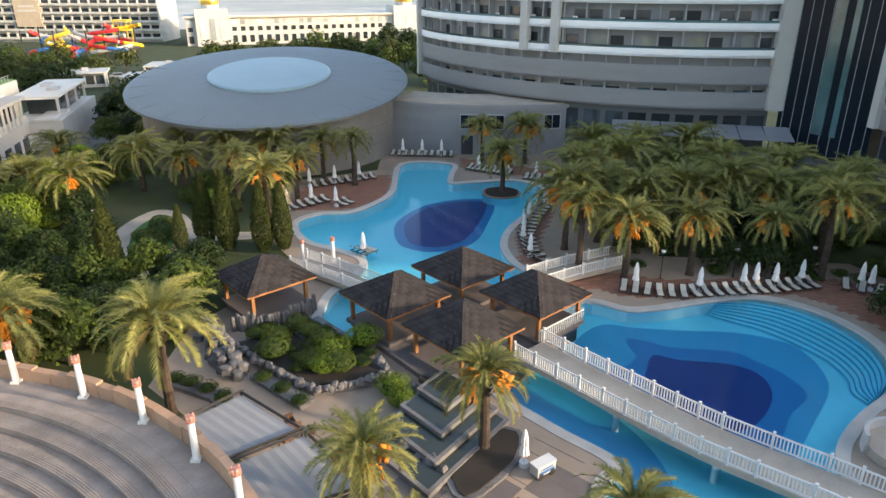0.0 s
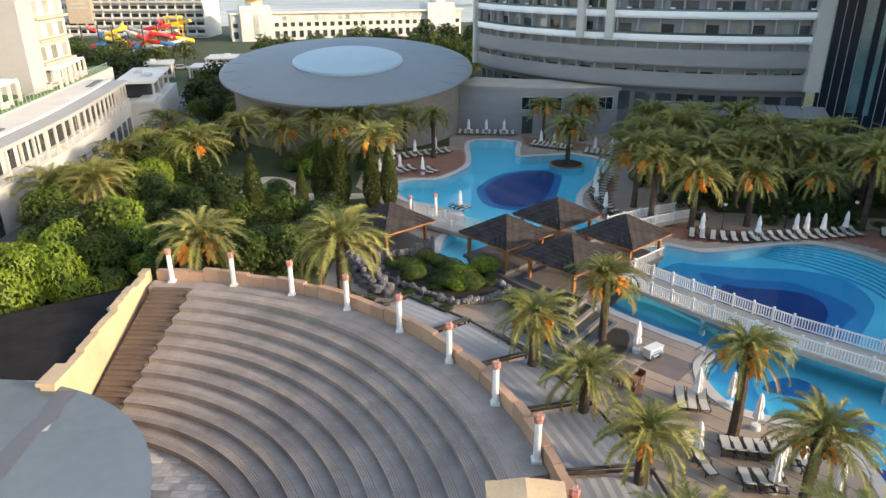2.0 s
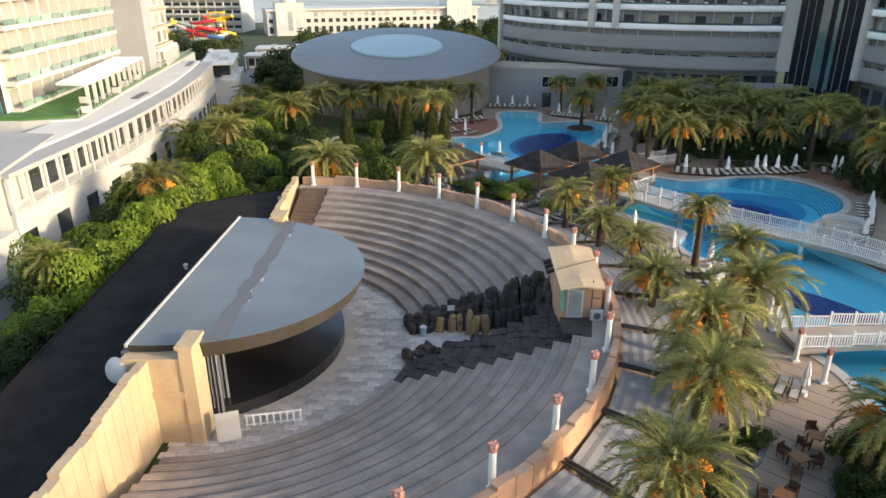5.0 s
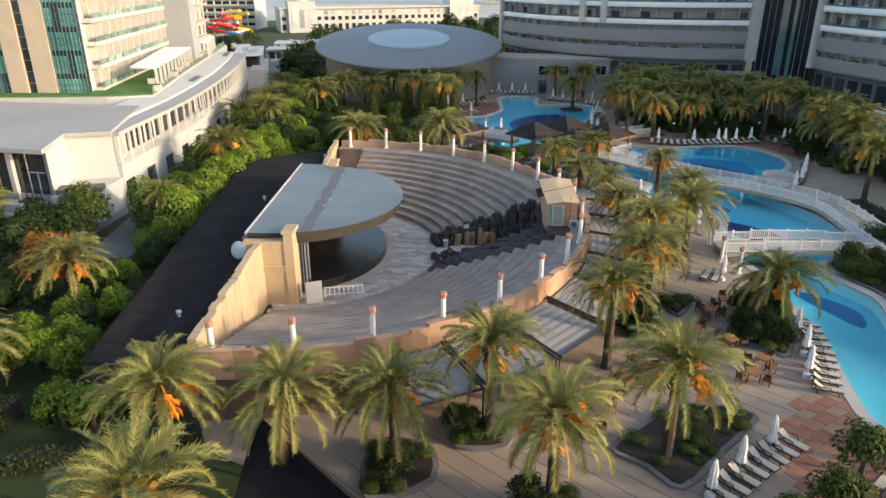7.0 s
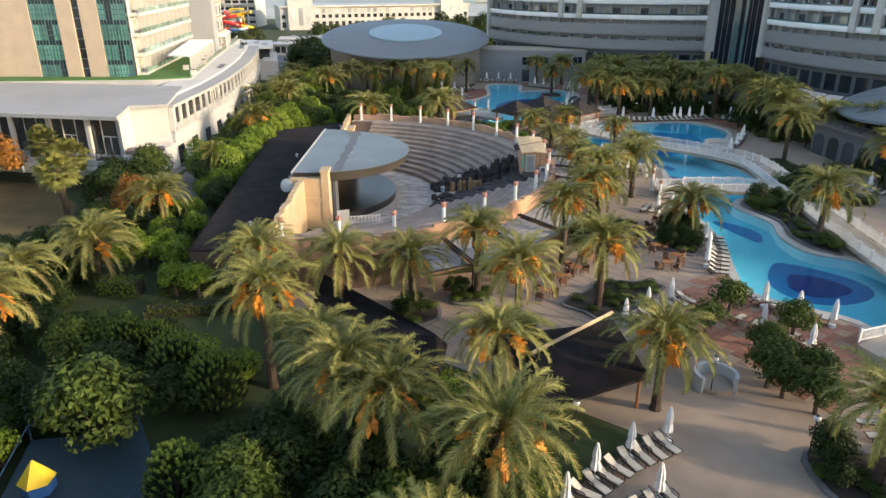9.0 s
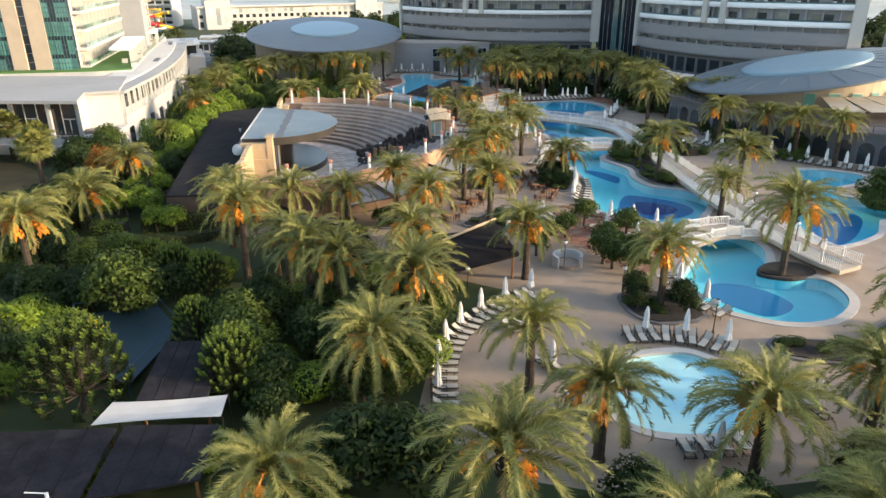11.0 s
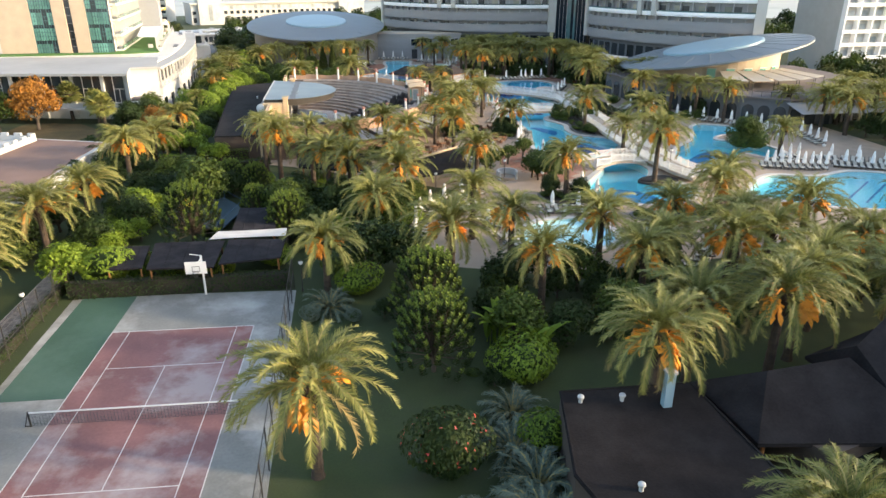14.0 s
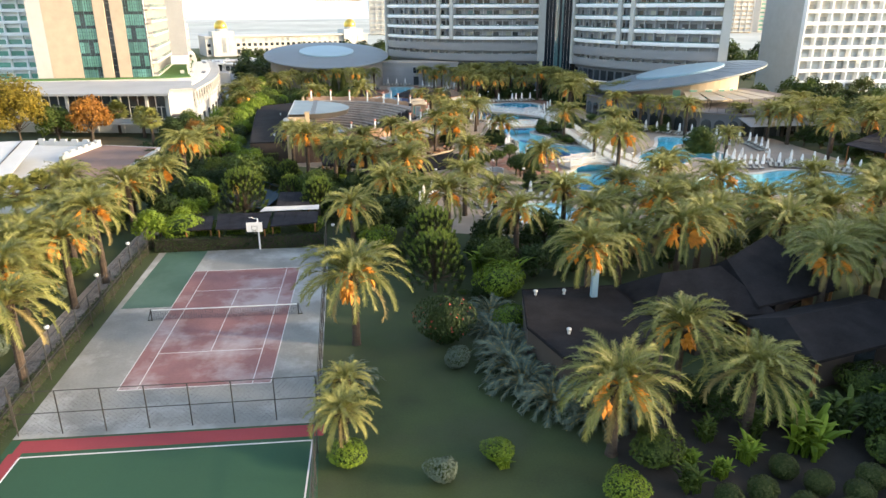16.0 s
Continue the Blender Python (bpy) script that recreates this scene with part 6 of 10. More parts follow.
        bm = bmesh.new(); box(bm, q.x, q.y, 4.6, 0.35, 0.35, 2.9, 14); part("post", bm, M["white"], pav)
bm = bmesh.new(); box(bm, -67.4, 119.5, 4.6, 4.6, 15, 2.7, 14); part("glazing", bm, M["glass"], pav)
bm = bmesh.new(); box(bm, -67.2, 118.5, 7.5, 6.8, 20.5, 0.4, 14); part("roof", bm, M["roof_white"], pav)
for sx, sy in ((-1, 2), (1.2, -3)):
    q = pose(-67.2, 118.5, 0, 0, 0, 14) @ Vector((sx, sy, 0))
    bm = bmesh.new(); box(bm, q.x, q.y, 7.9, 1.6, 2.6, 0.5, 14); part("roof_unit", bm, M["grey_clad"], pav)

tower = thing("hotel_tower", "tall tower with beige strips, green glass and a white balcony side", "hotel building")
FA, FB = Vector((-69.9, 46.2)), Vector((-75.0, 85.6))
FD = (FB - FA).normalized(); FN = Vector((-FD.y, FD.x)) * -1.0
FANG = math.degrees(math.atan2(FD.y, FD.x))
bm = bmesh.new(); prism(bm, [(-97, 46.2), tuple(FA), tuple(FB), (-75.0, 90.8), (-97, 90.8)], 0, 52); bmesh.ops.recalc_face_normals(bm, faces=bm.faces); part("core", bm, M["white"], tower)
for x0, x1, mt in ((-97, -93.5, "white"), (-93.5, -90.5, "beige"), (-86.2, -81.5, "glass_green"), (-81.5, -78.9, "beige"), (-78.9, -77.6, "glass"), (-77.6, -74.6, "beige"), (-74.6, -69.9, "glass_green"), (-90.5, -86.2, "beige")):
    deep_ = 0.6 if "glass" in mt else 1.0
    bm = bmesh.new(); box(bm, (x0 + x1) / 2, 46.2 - deep_ / 2, 8.5, x1 - x0, deep_, 44); part("front_strip", bm, M["glass"] if "glass" in mt else M[mt], tower)
    if mt == "glass_green":
        w_ = (x1 - x0 - 0.3) / 4
        for k in range(9):
            z = 8.7 + 3.3 * k
            for j in range(4):
                bm = bmesh.new(); box(bm, x0 + 0.15 + w_ * (j + 0.5), 45.58, z + 0.1, w_ - 0.1, 0.1, 2.55); part("pane", bm, M["glass_green" if (3 * j + 5 * k + int(x0)) % 7 else "glass"], tower)
            bm = bmesh.new()
            for dz in (0.9, 1.75):
                box(bm, (x0 + x1) / 2, 45.52, z + dz, x1 - x0 - 0.2, 0.12, 0.09)
            part("transom", bm, M["glass_teal"], tower)
        for k in range(9):
            bm = bmesh.new(); box(bm, x0 + 0.15 + (x1 - x0 - 0.3) * k / 8, 45.5, 8.5, 0.08 if k % 2 else 0.13, 0.16, 44); part("mullion", bm, M["glass_teal"], tower)
    if mt == "glass":
        for k in range(26):
            bm = bmesh.new(); box(bm, (x0 + x1) / 2, 45.55, 9 + 1.65 * k, x1 - x0, 0.14, 0.12); part("transom", bm, M["grey_dark"], tower)
# balcony side: slabs, green glass rails, fins and pale windows in every bay
FL = (FB - FA).length
def on_side(s, d):
    p = FA + FD * s + FN * d
    return p.x, p.y
for k in range(13):
    z = 9.6 + 3.3 * k
    bm = bmesh.new(); box(bm, *on_side(FL / 2 + 0.4, 0.75), z - 0.35, FL - 0.8, 1.5, 0.55, FANG); part("balcony_slab", bm, M["white"], tower)
    if k > 6:
        bm = bmesh.new(); box(bm, *on_side(FL / 2 + 0.4, 0.06), z + 0.2, FL - 2, 0.12, 2.2, FANG); part("window_band", bm, M["glass_pale"], tower)
        bm = bmesh.new(); box(bm, *on_side(FL / 2 + 0.4, 1.42), z + 0.2, FL - 1, 0.05, 0.75, FANG); part("glass_rail", bm, M["rail_glass"], tower)
        continue
    for j in range(11):
        s = 1.0 + (FL - 1.6) * (j + 0.5) / 11
        bm = bmesh.new(); box(bm, *on_side(s, 0.06), z + 0.2, 2.1, 0.12, 2.2, FANG); part("window", bm, M["glass_pale"], tower)
        bm = bmesh.new(); box(bm, *on_side(s, 1.42), z + 0.2, 2.9, 0.05, 0.75, FANG); part("glass_rail", bm, M["rail_glass"], tower)
        bm = bmesh.new(); box(bm, *on_side(s + (FL - 1.6) / 22, 0.65), z + 0.2, 0.22, 1.3, 2.75, FANG); part("balcony_fin", bm, M["white"], tower)
# plain stair shaft standing out from the balcony side, and the set-back end block behind it
# The shaft's grey puts the shade of its south face into the colour.
bm = bmesh.new(); prism(bm, [(-75.2, 85.6), (-68.7, 85.9), (-69.4, 91.0), (-76, 91.0)], 0, 52); bmesh.ops.recalc_face_normals(bm, faces=bm.faces); part("stair_shaft", bm, M["grey_clad"], tower, "plain rendered shaft, coloured pale grey for its shaded south face")
bm = bmesh.new(); prism(bm, [(-90, 90.9), (-70.6, 91.02), (-72.4, 104.5), (-90, 104.5)], 0, 52); bmesh.ops.recalc_face_normals(bm, faces=bm.faces); part("end_block", bm, M["white"], tower)
for k in range(13):
    z = 9.6 + 3.3 * k
    for j in range(3 if k < 7 else 0):
        bm = bmesh.new(); box(bm, -71.05 - 0.58 * j, 94 + 4.2 * j, z + 0.3, 0.2, 2.0, 2.0, 7.6); part("window", bm, M["glass_pale"], tower)
    bm = bmesh.new(); box(bm, -71.2, 98, z - 0.3, 1.4, 12, 0.4, 7.6); part("balcony_slab", bm, M["beige"], tower)
# planted roof terrace with white pergolas in front of the tower
rt = thing("roof_terrace", "planted roof terrace with turf and white pergolas", "terrace")
bm = bmesh.new(); prism(bm, [(-104, 40), (-66, 43), (-60.3, 45), (-62, 54), (-65.6, 73.4), (-70.2, 102.4), (-73, 118), (-76, 118), (-76, 85), (-71.0, 47.0), (-70, 44.5), (-104, 45.1)], 9.2, 9.45); bmesh.ops.recalc_face_normals(bm, faces=bm.faces); part("turf", bm, M["turf"], rt)
bm = bmesh.new(); prism(bm, [(-104, 39.5), (-66, 42.5), (-60.0, 44.2), (-61.7, 54), (-65.3, 73.4), (-69.9, 102.4), (-72.6, 118.2), (-76, 118.2), (-76, 46), (-104, 46)], 0, 9.2); bmesh.ops.recalc_face_normals(bm, faces=bm.faces); part("base", bm, M["white"], rt)
for c4, n in (([(-66.2, 51.5), (-72.6, 81.0), (-67.6, 81.0), (-61.9, 50.6)], 10), ([(-70.6, 91.6), (-74.0, 105.0), (-71.6, 106.6), (-67.9, 91.6)], 5)):
    A, B, C, D = (Vector(p) for p in c4)
    bm = bmesh.new(); prism(bm, c4[::-1], 12.1, 12.4); bmesh.ops.recalc_face_normals(bm, faces=bm.faces); part("pergola_roof", bm, M["hotel_white"], rt)
    for k in range(n + 1):
        for P_, Q_ in ((D, C),):
            q = P_.lerp(Q_, 0.015 + 0.97 * k / n)
            bm = bmesh.new(); box(bm, q.x, q.y, 9.45, 0.4, 0.4, 2.65, 12); part("pergola_post", bm, M["white"], rt)
for x, y in ((-64.2, 54.0), (-63.6, 62.0), (-66.6, 75.3), (-69.3, 90.5), (-71.9, 105.4), (-60.4, 47.2), (-65.4, 68.4)):
    bm = bmesh.new(); box(bm, x, y, 9.45, 1.0, 1.0, 0.85, 12); part("planter_box", bm, M["white"], rt)
    bm = bmesh.new(); box(bm, x, y, 10.3, 0.8, 0.8, 0.06, 12); part("planter_soil", bm, M["soil"], rt)
for (x0, y0), (x1, y1) in zip(((-59.9, 44.0), (-61.6, 52.9), (-65.3, 73.2), (-69.8, 102.1)), ((-61.6, 52.9), (-65.3, 73.2), (-69.8, 102.1), (-72.4, 116.0))):
    L_ = math.hypot(x1 - x0, y1 - y0); ang = math.degrees(math.atan2(y1 - y0, x1 - x0))
    bm = bmesh.new(); box(bm, (x0 + x1) / 2, (y0 + y1) / 2, 10.25, L_, 0.07, 0.07, ang)
    for j in range(int(L_ / 1.2)):
        f = (j + 0.5) / int(L_ / 1.2); box(bm, x0 + (x1 - x0) * f, y0 + (y1 - y0) * f, 9.1, 0.07, 0.07, 1.15, ang)
    part("terrace_rail", bm, M["grey_clad"], rt)

def slab_block(name, label, x0, x1, y0, y1, z1, storey, bay, front, mats, group="", far=False):
    """A plain block with a grid of balconies on the faces named in front."""
    b = thing(name, label, "hotel building", group=group)
    wall, par, gl = mats
    bm = bmesh.new(); box(bm, (x0 + x1) / 2, (y0 + y1) / 2, 0, x1 - x0, y1 - y0, z1); part("wall", bm, M[wall], b)
    n = int((z1 - 1) / storey)
    for k in range(n):
        z = 1.2 + k * storey
        if "s" in front:
            c = max(1, int((x1 - x0) / bay))
            dv = bmesh.new()
            for j in range(c):
                x = x0 + (j + 0.5) * (x1 - x0) / c
                if far:
                    continue
                bm = bmesh.new(); box(bm, x, y0 - 0.03, z + 0.25, bay * 0.72, 0.2, storey * 0.62); part("window", bm, M[gl], b)
                bm = bmesh.new(); box(bm, x - bay / 2, y0 - 0.9, z - 0.3, 0.35, 1.75, storey); part("balcony_screen", bm, M[par], b)
            if far:
                bm = bmesh.new(); box(bm, (x0 + x1) / 2, y0 - 0.03, z + 0.35, x1 - x0 - 1, 0.2, storey * 0.55); part("window_band", bm, M[gl], b)
                for j in range(c + 1):
                    box(dv, x0 + j * (x1 - x0) / c, y0 - 0.5, z, 0.5, 1.0, storey)
            if far:
                part("balcony_screen", dv, M[par], b)["kind"] = "stuff"
            bm = bmesh.new(); box(bm, (x0 + x1) / 2, y0 - 0.9, z, x1 - x0, 1.6, 0.22); part("balcony_floor", bm, M[par], b)
            bm = bmesh.new(); box(bm, (x0 + x1) / 2, y0 - 1.66, z + 0.2, x1 - x0, 0.1, 0.7); part("balcony_parapet", bm, M[par], b)
        if "e" in front:
            c = max(1, int((y1 - y0) / bay))
            for j in range(c):
                y = y0 + (j + 0.5) * (y1 - y0) / c
                bm = bmesh.new(); box(bm, x1 + 0.03, y, z + 0.25, 0.2, bay * 0.72, storey * 0.62); part("window", bm, M[gl], b)
    return b


slab_block("hotel_tower", "pale hotel tower with a grid of white balconies", 110.4, 150, 47.1, 66, 50, 3.3, 3.9, "s", ("white", "hotel_white", "glass_blue"))
slab_block("hotel_block", "pale hotel block with green glass balconies behind the tower", -150, -104, 92, 120, 46, 3.4, 4.2, "s", ("hotel_white", "hotel_white", "glass_green"), far=True)
slab_block("apartment_block", "distant pale apartment tower", 8, 26, 560, 580, 75, 4.2, 6, "s", ("white", "white", "glass_blue"), far=True)
slab_block("apartment_block", "distant pale pink apartment tower", 372, 398, 540, 560, 80, 4.2, 6, "s", ("beige", "white", "glass_blue"), far=True)
slab_block("apartment_block", "distant pale apartment tower beside another", 418, 438, 560, 580, 84, 4.2, 6, "s", ("white", "white", "glass_green"), far=True)

# far white palace-like hotel with gold domes
pal = thing("palace_hotel", "distant white arcaded hotel with gilded domes", "hotel building")
px0, py0, px1, py1 = -96, 268, -5, 300
pd = Vector((px1 - px0, py1 - py0)); pl = pd.length; pd /= pl; pang = math.degrees(math.atan2(pd.y, pd.x))
def on_pal(f, d=0.0):
    return px0 + pd.x * pl * f + pd.y * d, py0 + pd.y * pl * f - pd.x * d
x, y = on_pal(0.5, -12)
bm = bmesh.new(); box(bm, x, y, 0, pl, 24, 10.2, pang); part("wall", bm, M["white"], pal)
x, y = on_pal(0.5, -11); bm = bmesh.new(); box(bm, x, y, 10.2, pl + 1, 25, 0.7, pang); part("cornice", bm, M["white"], pal)
for k in range(30):
    for z, h_ in ((1.0, 2.6), (5.2, 1.6), (7.6, 1.8)):
        x, y = on_pal((k + 0.5) / 30, 0.03)
        bm = bmesh.new(); box(bm, x, y, z, 1.7, 0.3, h_, pang); part("window", bm, M["glass"] if z < 7 else M["glass_blue"], pal)
for f in (0.1, 0.9):
    x, y = on_pal(f, -4)
    bm = bmesh.new(); box(bm, x, y, 0, 12, 12, 13.4, pang); part("corner_tower", bm, M["white"], pal)
    for j in (-3.5, 0, 3.5):
        x2, y2 = on_pal(f + j / pl, 2.05); bm = bmesh.new(); box(bm, x2, y2, 2, 2, 0.2, 8, pang); part("tall_window", bm, M["glass_blue"], pal)
    bm = bmesh.new(); rod(bm, (x, y, 13.4), (x, y, 15.6), 3.4, seg=12); part("drum", bm, M["white"], pal)
    bm = bmesh.new(); bmesh.ops.create_uvsphere(bm, u_segments=24, v_segments=14, radius=3.5, matrix=Matrix.Translation((x, y, 15.8)) @ Matrix.Diagonal((1, 1, 1.05, 1)))
    part("dome", bm, M["gold"], pal, "gilded dome", smooth=True)
# far striped building and water slides
fb = slab_block("hotel_block", "distant hotel with dark balcony bands", -185, -112, 285, 305, 17, 3.2, 3.8, "s", ("white", "white", "glass"), far=True)
bm = bmesh.new(); box(bm, -163, 283, 6, 10, 0.5, 11); part("sign_panel", bm, M["beige"], fb, "large tan sign panel with plain pale bars")
for k, w_ in enumerate((6, 7.5)):
    bm = bmesh.new(); box(bm, -163, 282.7, 13.4 - 1.6 * k, w_, 0.1, 0.7); part("sign_bar", bm, M["white"], fb)
sl = thing("water_slides", "tangle of red, white, yellow and blue water slide tubes", "water slides")
r = random.Random(3)
SLIDE = ("red", "white", "yellow", "blue", "red", "yellow", "white")
for k in range(10):
    cx_, cy_, R_ = -131 + 2.5 * k + r.uniform(-2, 2), 238 + r.uniform(-10, 8), r.uniform(2.5, 5)
    a0, turn, z0 = r.uniform(0, 6.28), r.uniform(4.5, 8.5) * r.choice((-1, 1)), r.uniform(4, 9)
    pts = [(cx_ + R_ * 1.5 * math.cos(a0 + turn * i / 20) + 0.1 * i, cy_ + R_ * math.sin(a0 + turn * i / 20) - 0.3 * i, z0 * (1 - i / 20) + 1.0) for i in range(21)]
    for i in range(0, 20, 4):
        bm = bmesh.new()
        for j in range(i, i + 4):
            rod(bm, pts[j], pts[j + 1], 0.6, seg=10)
        part("tube", bm, M[SLIDE[(k + (i // 4) * (1 + k % 3)) % 7]], sl)
for k in range(12):
    bm = bmesh.new(); x, y = -134 + 2.6 * k, 226 + 6 * (k % 4); rod(bm, (x, y, 0), (x, y, 9), 0.25, seg=6); part("mast", bm, M["metal"], sl)
for nm, z_, e_ in (("start_deck", 7.5, 5.0), ("start_roof", 10.6, 5.5)):
    bm = bmesh.new(); box(bm, -110, 246, z_, e_, e_ - 1, 0.45); part(nm, bm, M["yellow"], sl, "yellow start platform")
for sx in (-2.2, 2.2):
    for sy in (-1.8, 1.8):
        bm = bmesh.new(); box(bm, -110 + sx, 246 + sy, 0, 0.3, 0.3, 10.6); part("post", bm, M["yellow"], sl)
# hills on the horizon
for k in range(5):
    bm = bmesh.new()
    n = 60
    R_, h_ = 1500 + 170 * k, 18 + 20 * k
    lo, hi = [], []
    for i in range(n + 1):
        a_ = radians(20 + 140 * i / n)
        z = h_ * (0.45 + 0.9 * abs(noise.noise(Vector((i * 0.13 + k * 7, k, 0)))) + 0.25 * noise.noise(Vector((i * 0.6, k * 3, 1))))
        lo.append((bm.verts.new((R_ * math.cos(a_), R_ * math.sin(a_), -1)))); hi.append(bm.verts.new(((R_ + 60) * math.cos(a_), (R_ + 60) * math.sin(a_), z)))
    bk = [bm.verts.new((v.co.x * 1.08, v.co.y * 1.08, -1)) for v in hi]
    for i in range(n):
        bm.faces.new((lo[i], lo[i + 1], hi[i + 1], hi[i])); bm.faces.new((hi[i], hi[i + 1], bk[i + 1], bk[i]))
    tagged(finish("backdrop", bm, M["hill"]), "blue hills on the horizon, haze painted into their colour", "hills", kind="structure")

# ---------------------------------------------------------------- sports court
court = thing("tennis_court", "faded red tennis court with white lines and a sagging net", "tennis court")
CX, CY = -33.1, -84.7
MC = pose(CX, CY, 0, 0, 0, -2.2)
bm = bmesh.new(); box(bm, 0, 0, 0, 10.97, 23.77, 0.012); ob = part("playing_area", bm, M["court_red"], court)
bm = bmesh.new(); box(bm, -7.75, 10.7, 0, 4.5, 15.6, 0.008); part("green_strip", bm, M["court_green"], court)
def cline(x, y, sx, sy):
    bm = bmesh.new(); box(bm, x, y, 0.012, sx, sy, 0.006); part("line", bm, M["line"], court)
for s in (-1, 1):
    cline(s * 5.455, 0, 0.06, 23.77); cline(s * 4.115, 0, 0.06, 23.77); cline(0, s * 11.86, 10.97, 0.07); cline(0, s * 6.4, 8.23, 0.06)
cline(0, 0, 0.06, 12.8)
for s in (-1, 1):
    bm = bmesh.new(); rod(bm, (s * 6.4, 0, 0), (s * 6.4, 0, 1.09), 0.06, seg=10); rod(bm, (s * 6.4, 0, 0.05), (s * 6.75, 0, 0.05), 0.04, seg=6); rod(bm, (s * 6.75, 0, 0), (s * 6.42, 0, 1.0), 0.03, seg=6)
    part("net_post", bm, M["metal"], court)
bm = bmesh.new()
for k in range(64):
    x = -6.4 + 12.8 * k / 63; rod(bm, (x, 0, 0.06), (x, 0, 1.0), 0.012, seg=3)
for k in range(8):
    rod(bm, (-6.4, 0, 0.08 + 0.115 * k), (6.4, 0, 0.08 + 0.115 * k), 0.01, seg=3)
part("net", bm, M["net"], court, "dark mesh net")
bm = bmesh.new(); box(bm, 0, 0, 0.96, 12.8, 0.05, 0.09); part("net_tape", bm, M["fence_white"], court)
court.matrix_world = MC
gc = thing("court_marking", "white line and red border of the green court", "court")
for x, y, sx, sy, mt in ((0, 0.75, 19.2, 1.3, "court_edge"), (0, -0.35, 17.9, 0.1, "line"), (8.95, -7.6, 0.1, 14.4, "line"), (-8.95, -7.6, 0.1, 14.4, "line"), (-9.4, -7.4, 0.8, 15, "court_edge")):
    bm = bmesh.new(); box(bm, x, y, 0.0, sx, sy, 0.008 if mt == "court_edge" else 0.016); part("marking", bm, M[mt], gc)
gc.matrix_world = pose(-33.7, -103.7, 0, 0, 0, -2.6)
hp = thing("basketball_hoop", "white steel basketball hoop with a square backboard", "basketball hoop")
bm = bmesh.new(); rod(bm, (0, 0, 0), (0, 0, 3.7), 0.09, seg=10); part("post", bm, M["fence_white"], hp)
bm = bmesh.new(); rod(bm, (0, 0, 3.5), (-0.2, -1.2, 3.2), 0.05, seg=8); rod(bm, (0, 0, 2.9), (-0.2, -1.2, 2.9), 0.05, seg=8); rod(bm, (0, 0, 3.7), (-0.9, -0.1, 3.9), 0.035, seg=6); part("arm", bm, M["fence_white"], hp)
bm = bmesh.new(); box(bm, -0.2, -1.25, 2.55, 1.75, 0.06, 1.1); bk = part("backboard", bm, M["fence_white"], hp)
bm = bmesh.new()
for x, z, sx, sz in ((-0.2, 2.75, 0.6, 0.04), (-0.2, 3.2, 0.6, 0.04), (-0.5, 2.75, 0.04, 0.45), (0.1, 2.75, 0.04, 0.45)):
    box(bm, x, -1.29, z, sx, 0.012, sz)
part("target_square", bm, M["metal"], bk)
bm = bmesh.new()
for k in range(16):
    a0, a1 = math.tau * k / 16, math.tau * (k + 1) / 16
    rod(bm, (-0.2 + 0.23 * math.cos(a0), -1.55 + 0.23 * math.sin(a0), 2.75), (-0.2 + 0.23 * math.cos(a1), -1.55 + 0.23 * math.sin(a1), 2.75), 0.015, seg=4)
    rod(bm, (-0.2 + 0.23 * math.cos(a0), -1.55 + 0.23 * math.sin(a0), 2.75), (-0.2 + 0.13 * math.cos(a0 + 0.4), -1.55 + 0.13 * math.sin(a0 + 0.4), 2.35), 0.006, seg=3)
part("rim_and_net", bm, M["net"], hp)
hp.matrix_world = pose(-32.0, -66.6, 0, 0, 0, -2)
# chain link fences
def mesh_fence(pts, h, label, step=2.6, wires=0.35, material="metal"):
    f = thing("mesh_fence", label, "fence")
    for (x0, y0), (x1, y1) in zip(pts, pts[1:]):
        L_ = math.hypot(x1 - x0, y1 - y0); n = max(1, round(L_ / step))
        for k in range(n + 1):
            bm = bmesh.new(); rod(bm, (x0 + (x1 - x0) * k / n, y0 + (y1 - y0) * k / n, 0), (x0 + (x1 - x0) * k / n, y0 + (y1 - y0) * k / n, h), 0.045, seg=6); part("post", bm, M[material], f)
        for z in (h, h / 2):
            bm = bmesh.new(); rod(bm, (x0, y0, z), (x1, y1, z), 0.03, seg=5); part("rail", bm, M[material], f)
        bm = bmesh.new()
        c = int(L_ / wires)
        for k in range(c):
            for s in (-1, 1):
                a = k / c; b_ = min(max(a + s * h / L_, 0), 1); hh = abs(b_ - a) * L_
                rod(bm, (x0 + (x1 - x0) * a, y0 + (y1 - y0) * a, 0.02), (x0 + (x1 - x0) * b_, y0 + (y1 - y0) * b_, hh), 0.004, seg=3, caps=False)
        part("wire_mesh", bm, M[material], f)
    return f


mesh_fence([(-43.7, -101.2), (-24.5, -101.9)], 3.2, "dark steel mesh fence between the two courts")
mesh_fence([(-24.4, -66.5), (-24.4, -118)], 3.0, "dark steel mesh fence along the court side", 3.0, 0.6)
mesh_fence([(-44.1, -64), (-44.6, -118)], 3.0, "dark steel mesh fence beside the footpath", 3.0, 0.6)

# ---------------------------------------------------------------- roofs in the gardens
def pitched_roof(name, label, corners, z_low, ridge, material, thick=0.25, posts=True):
    b = thing(name, label, "roofed shelter")
    bm = bmesh.new()
    lo = [bm.verts.new((*c, z_low)) for c in corners]
    up = [bm.verts.new(p) for p in ridge]
    if len(up) == 1:
        for i in range(4):
            bm.faces.new((lo[i], lo[(i + 1) % 4], up[0]))
    else:
        bm.faces.new((lo[0], lo[1], up[1], up[0])); bm.faces.new((lo[2], lo[3], up[0], up[1])); bm.faces.new((lo[1], lo[2], up[1])); bm.faces.new((lo[3], lo[0], up[0]))
    bmesh.ops.recalc_face_normals(bm, faces=bm.faces)
